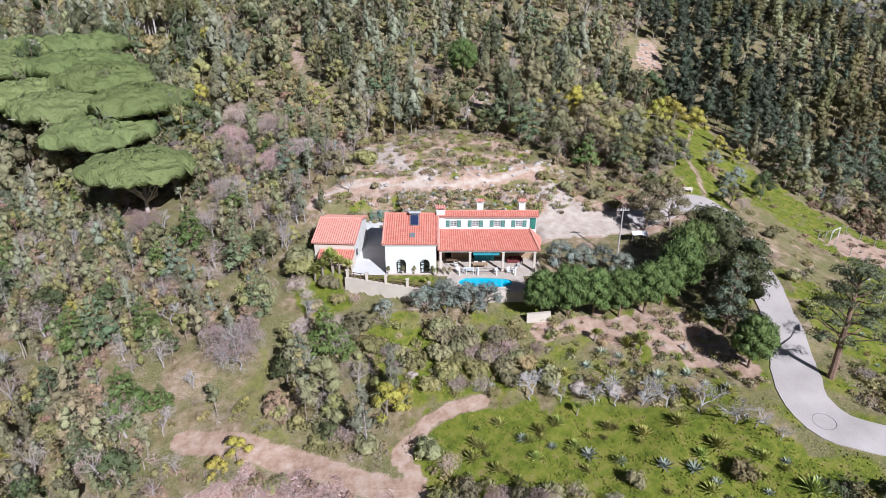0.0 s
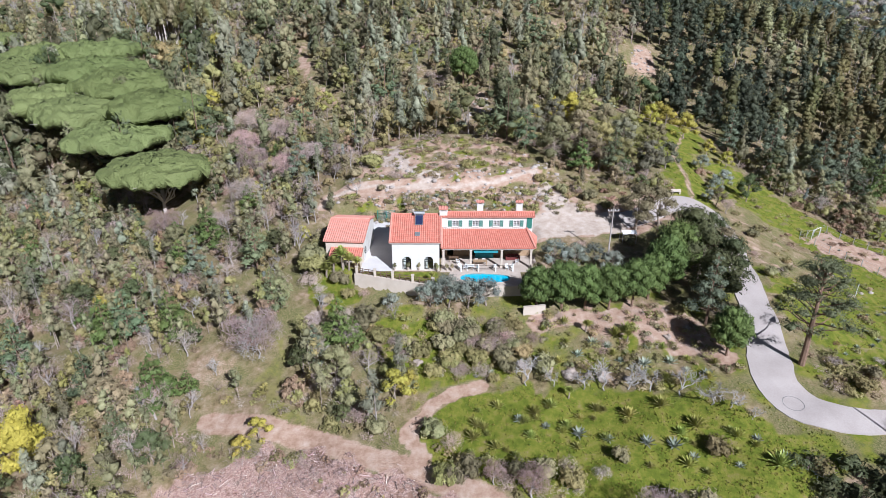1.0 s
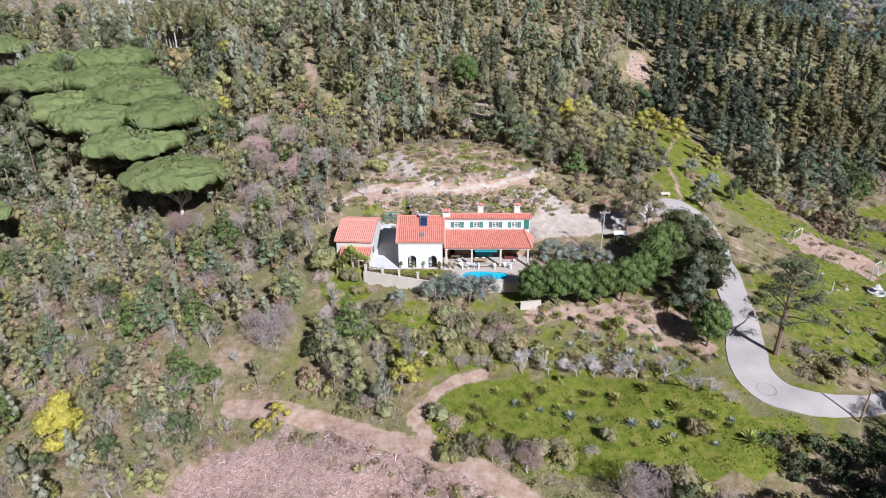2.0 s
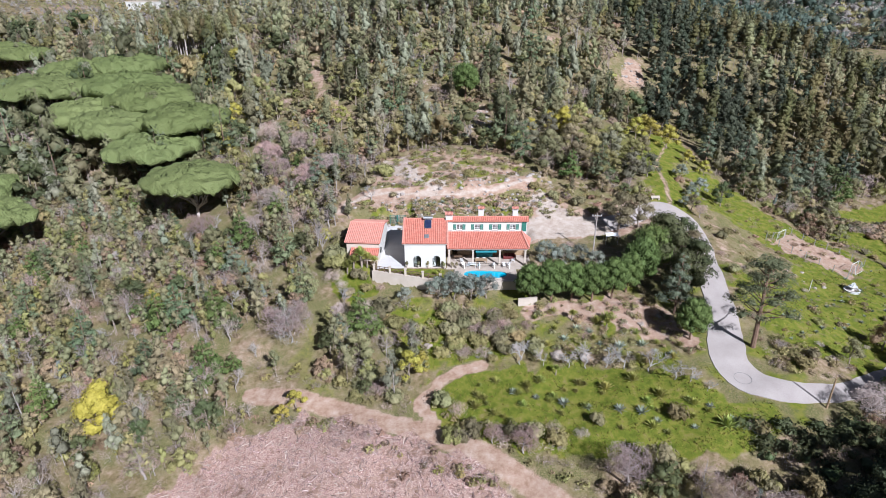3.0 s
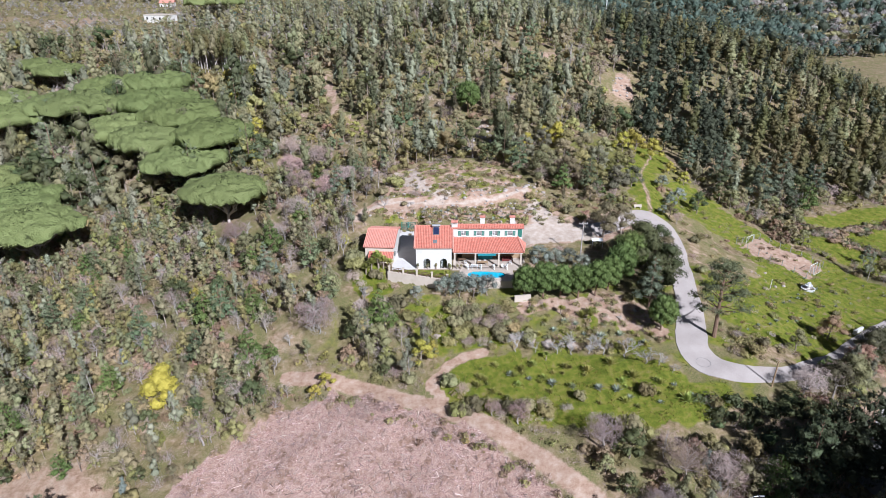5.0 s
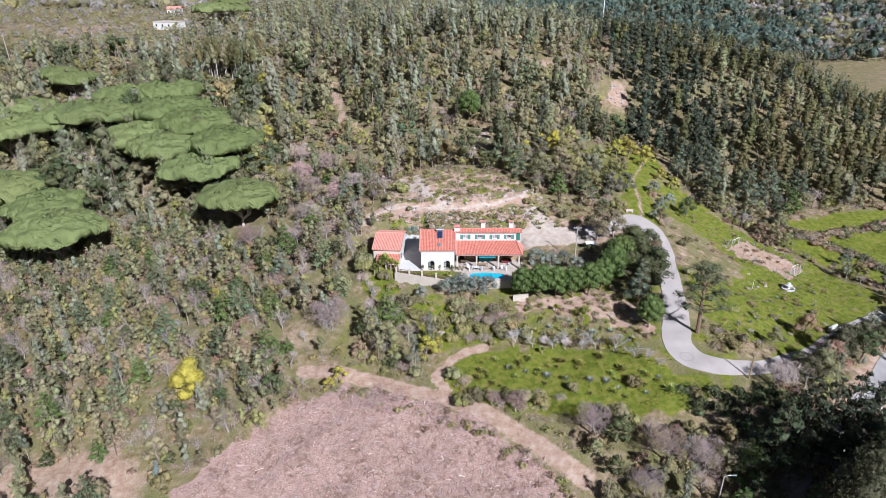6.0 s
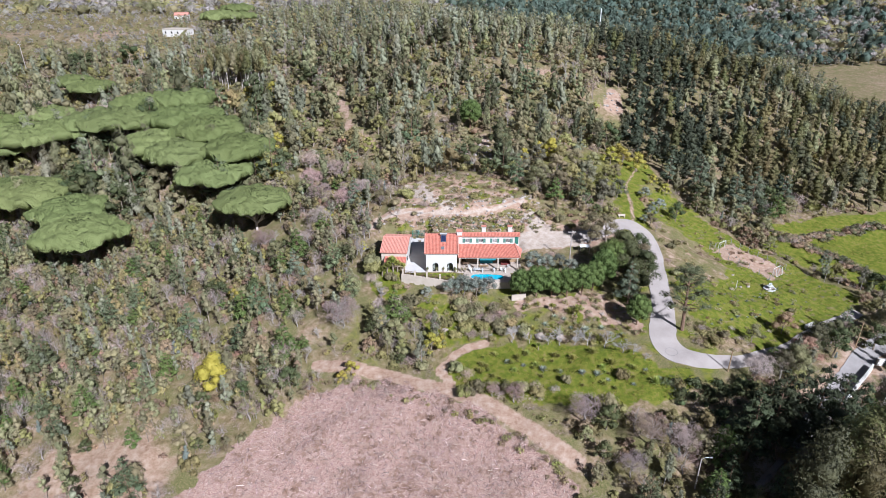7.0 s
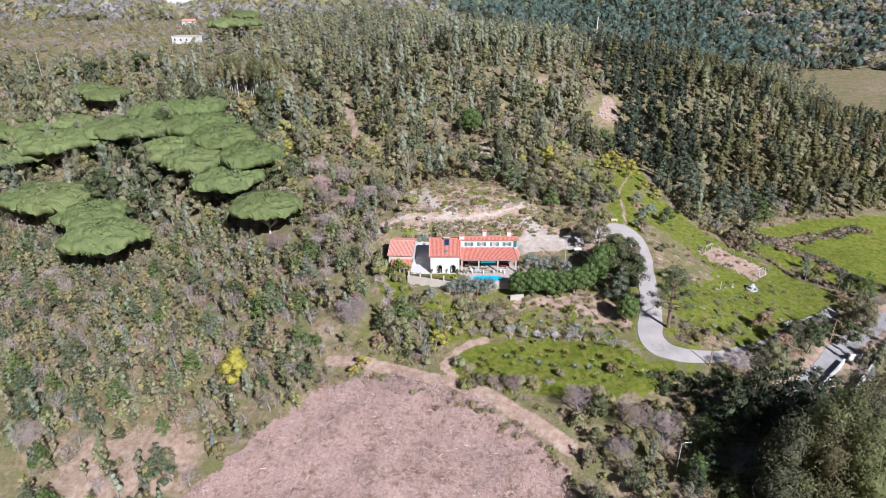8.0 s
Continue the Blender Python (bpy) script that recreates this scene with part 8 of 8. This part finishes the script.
def sprinkle():
    rng = np.random.default_rng(57)
    # grass tufts, where the turf grows
    n = 90000
    x, y = np.concatenate([rng.uniform(-14, 45, n // 2), rng.uniform(46, 120, n // 2)]), np.concatenate([rng.uniform(38, 80, n // 2), rng.uniform(50, 135, n // 2)])
    turf, soil, brush = masks(x, y)
    ok = (rng.random(n) < turf * (0.5 + 0.6 * wavy(x, y, 4.5, 0.6))) & (soil < 0.35) & (near_road(x, y, 0.4) < 0.1) & ((y < front_edge(x) - 0.8) | (x > 16))
    x, y = x[ok][:42000], y[ok][:42000]
    m = len(x)
    z = height(x, y)
    a, s = rng.random(m) * 6.28, 0.05 + 0.11 * rng.random(m)
    p = np.stack([x, y, z], -1)
    d = np.stack([np.cos(a), np.sin(a), 0 * a], -1)
    lean = unit(m, rng) * 0.5 + np.array((0, 0, 1.0))
    v = np.stack([p - d * s[:, None] * 0.9, p + d * s[:, None] * 0.9, p + lean * s[:, None] * 1.3], 1).reshape(-1, 3)
    f = np.arange(3 * m).reshape(-1, 3)
    tagged(mesh_object("grass", v, f, L_GRASS, tint=np.repeat(rng.random(m), 3)), "tufts of fresh spring grass", "grass", kind="stuff")
    k = rng.random(m) < 0.18
    q = p[k] + np.array((0, 0, 0.25))
    u = unit(len(q), rng) * 0.07
    w = unit(len(q), rng) * 0.07
    v = np.stack([q, q + u, q + w], 1).reshape(-1, 3)
    tagged(mesh_object("wild_flowers", v, np.arange(len(v)).reshape(-1, 3), L_FLOWER), "scattered yellow wild flowers", "flowers", kind="stuff")
    # cut branches on the cleared slope
    n = 30000
    x, y = rng.uniform(-58, 22, n), rng.uniform(4, 52, n)
    ok = masks(x, y)[2] > 0.5
    x, y = x[ok], y[ok]
    m = len(x)
    p = np.stack([x, y, height(x, y) + 0.06 + 0.1 * rng.random(m)], -1)
    a, ln = rng.random(m) * 6.28, 0.10 + 0.75 * rng.random(m) ** 5
    d = np.stack([np.cos(a), np.sin(a), 0.25 * rng.normal(size=m)], -1) * ln[:, None]
    wdt = np.stack([-np.sin(a), np.cos(a), 0.6 + 0 * a], -1) * (0.02 + 0.028 * rng.random(m) ** 2)[:, None]
    v = np.stack([p - d - wdt, p + d - wdt, p + d + wdt, p - d + wdt], 1).reshape(-1, 3)
    tagged(mesh_object("brushwood", v, np.arange(4 * m).reshape(-1, 4), L_SLASH, tint=np.repeat(rng.random(m), 4)), "dry cut branches strewn over the cleared slope", "brushwood", kind="stuff")
    low = [[shape(bush(rng, 0.8, 0.35, 40, 0.3, 0.05), L_DRY)], [shape(bush(rng, 0.8, 0.3, 40, 0.25, 0.06), L_SLASH)]]
    some = np.stack([x, y], -1)[: 700]
    grove("brush_heaps", "low heaps of dry brushwood", "brushwood", low, some, rng.integers(0, 2, len(some)), 0.3 + 1.0 * rng.random(len(some)) ** 2, rng)
    # scrub along both sides of the lower track
    q = smooth_line(LOW_TRACK, (1,) * len(LOW_TRACK))[:, :2]
    q = q[rng.integers(0, len(q), 300)]
    side = np.where(rng.random(300) < 0.55, -3.2, 3.4)
    q = q + np.stack([0.35 * side, side], -1) + rng.normal(size=(300, 2)) * 1.2
    q = q[(along(q[:, 0], q[:, 1], LOW_TRACK, 3.4) < 0.2) & (along(q[:, 0], q[:, 1], TRACK, 3.0) < 0.2)]
    edge = [[shape(bush(rng, 0.9, 0.9, 50, 0.22), L_SCRUB)], [shape(bush(rng, 1.0, 1.1, 90, 0.3, 0.05), L_DRY)], [shape(bush(rng, 0.8, 0.7, 44, 0.2), L_RUST)], [shape(bush(rng, 0.8, 0.7, 44, 0.2), L_LIME)]]
    grove("track_scrub", "dry and green scrub along the lower track", "undergrowth", edge, q, rng.choice(4, len(q), p=(0.26, 0.5, 0.18, 0.06)), 0.35 + 0.8 * rng.random(len(q)), rng)
    # weeds and dry tufts over the garden slopes
    low = [[shape(bush(rng, 0.6, 0.6, 60, 0.15), L_SCRUB)], [shape(bush(rng, 0.7, 0.7, 70, 0.22, 0.05), L_DRY)], [shape(bush(rng, 0.5, 0.5, 50, 0.14), L_OAK)], [shape(bush(rng, 0.6, 0.5, 50, 0.15), L_RUST)]]
    gx, gy = rng.uniform(-26, 98, 13000), rng.uniform(52, 132, 13000)
    gd = np.maximum.reduce([inside(gx, gy, q, 1) for q in (GARDEN, AGAVE_SLOPE, SLOPE_GREEN, RED_SOIL)]) * 0.36
    gd = np.maximum(gd, 0.8 * inside(gx, gy, ((-12, 97), (16, 96.5), (20, 104), (0, 103), (-14, 104)), 1))
    gd = np.maximum(gd, 0.5 * inside(gx, gy, ((0, 71), (12, 69), (12, 59), (-2, 62)), 2))
    gd = np.maximum(gd, 0.05 * inside(gx, gy, RIGHT_FIELD, 1))
    gd = np.maximum(gd, 0.5 * inside(gx, gy, RED_BANK, 1))
    gd = np.maximum(gd, 0.35 * inside(gx, gy, ((16, 97), (30, 97), (44, 104), (44, 112), (22, 108)), 1))
    ok = (rng.random(13000) < gd) & (near_road(gx, gy, 0.5) < 0.1) & (along(gx, gy, TRACK, 2.4) < 0.1) & (along(gx, gy, BACK_TRACK, 2.6) < 0.1)
    some = np.stack([gx[ok], gy[ok]], -1)
    grove("weeds", "weeds and dry tufts on the garden slopes", "weeds", low, some, rng.choice(4, len(some), p=(0.42, 0.26, 0.17, 0.15)), 0.5 + 1.0 * rng.random(len(some)), rng)
    # bracken along the field edges
    t = rng.random((260, 1))
    line = np.where(rng.random((260, 1)) < 0.5, (94.5, 112.7) + t * np.array((35.5, 9.0)), (89.8, 122) + t * np.array((22, -26.3))) + rng.normal(size=(260, 2)) * 0.9
    grove("bracken", "rusty bracken and dry brambles along the field edge", "undergrowth", [[shape(bush(rng, 1.3, 1.1, 50, 0.28), L_RUST)], [shape(bush(rng, 1.3, 1.1, 80, 0.35, 0.05), L_DRY)], [shape(bush(rng, 1.2, 1.0, 50, 0.25), L_EUCA_BROWN)]], line, rng.integers(0, 3, 260), 0.7 + 0.6 * rng.random(260), rng)
    # stones
    def stone(seed):
        r = np.random.default_rng(seed)
        bm = bmesh.new()
        bmesh.ops.create_icosphere(bm, subdivisions=1, radius=1)
        for vv in bm.verts:
            vv.co *= 0.7 + 0.5 * r.random()
            vv.co.z *= 0.6
        v = np.array([vv.co[:] for vv in bm.verts])
        f = np.array([[q.index for q in ff.verts] for ff in bm.faces])
        bm.free()
        return v, f
    kinds = [[shape(stone(k), M_ROCK)] for k in range(4)]
    sx, sy = np.concatenate([rng.uniform(-24, 75, 6000), rng.uniform(-15, 25, 1200)]), np.concatenate([rng.uniform(52, 222, 6000), rng.uniform(96, 114, 1200)])
    gd = np.maximum.reduce([0.42 * inside(sx, sy, ((-14, 98), (18, 97), (24, 104), (22, 112), (6, 113), (0, 106), (-16, 103)), 1), 0.4 * inside(sx, sy, HILL_SCAR, 2), 0.10 * inside(sx, sy, GARDEN, 1),
                            0.25 * inside(sx, sy, ((10, 63), (24, 60), (24, 57), (8, 59)), 1), 0.8 * inside(sx, sy, ((5, 136), (11, 136), (12, 152), (6, 152)), 1), 0.5 * inside(sx, sy, ((60, 93), (68, 90), (76, 84), (72, 82), (62, 88)), 1)])
    ok = (rng.random(len(sx)) < gd) & (near_road(sx, sy, 0.3) < 0.1)
    some = np.stack([sx[ok], sy[ok]], -1)
    grove("stones", "pale weathered stones on the banks", "stones", kinds, some, rng.integers(0, 4, len(some)), 0.12 + 0.55 * rng.random(len(some)) ** 2.5 + 0.5 * (some[:, 1] > 130) * rng.random(len(some)), rng)


sprinkle()
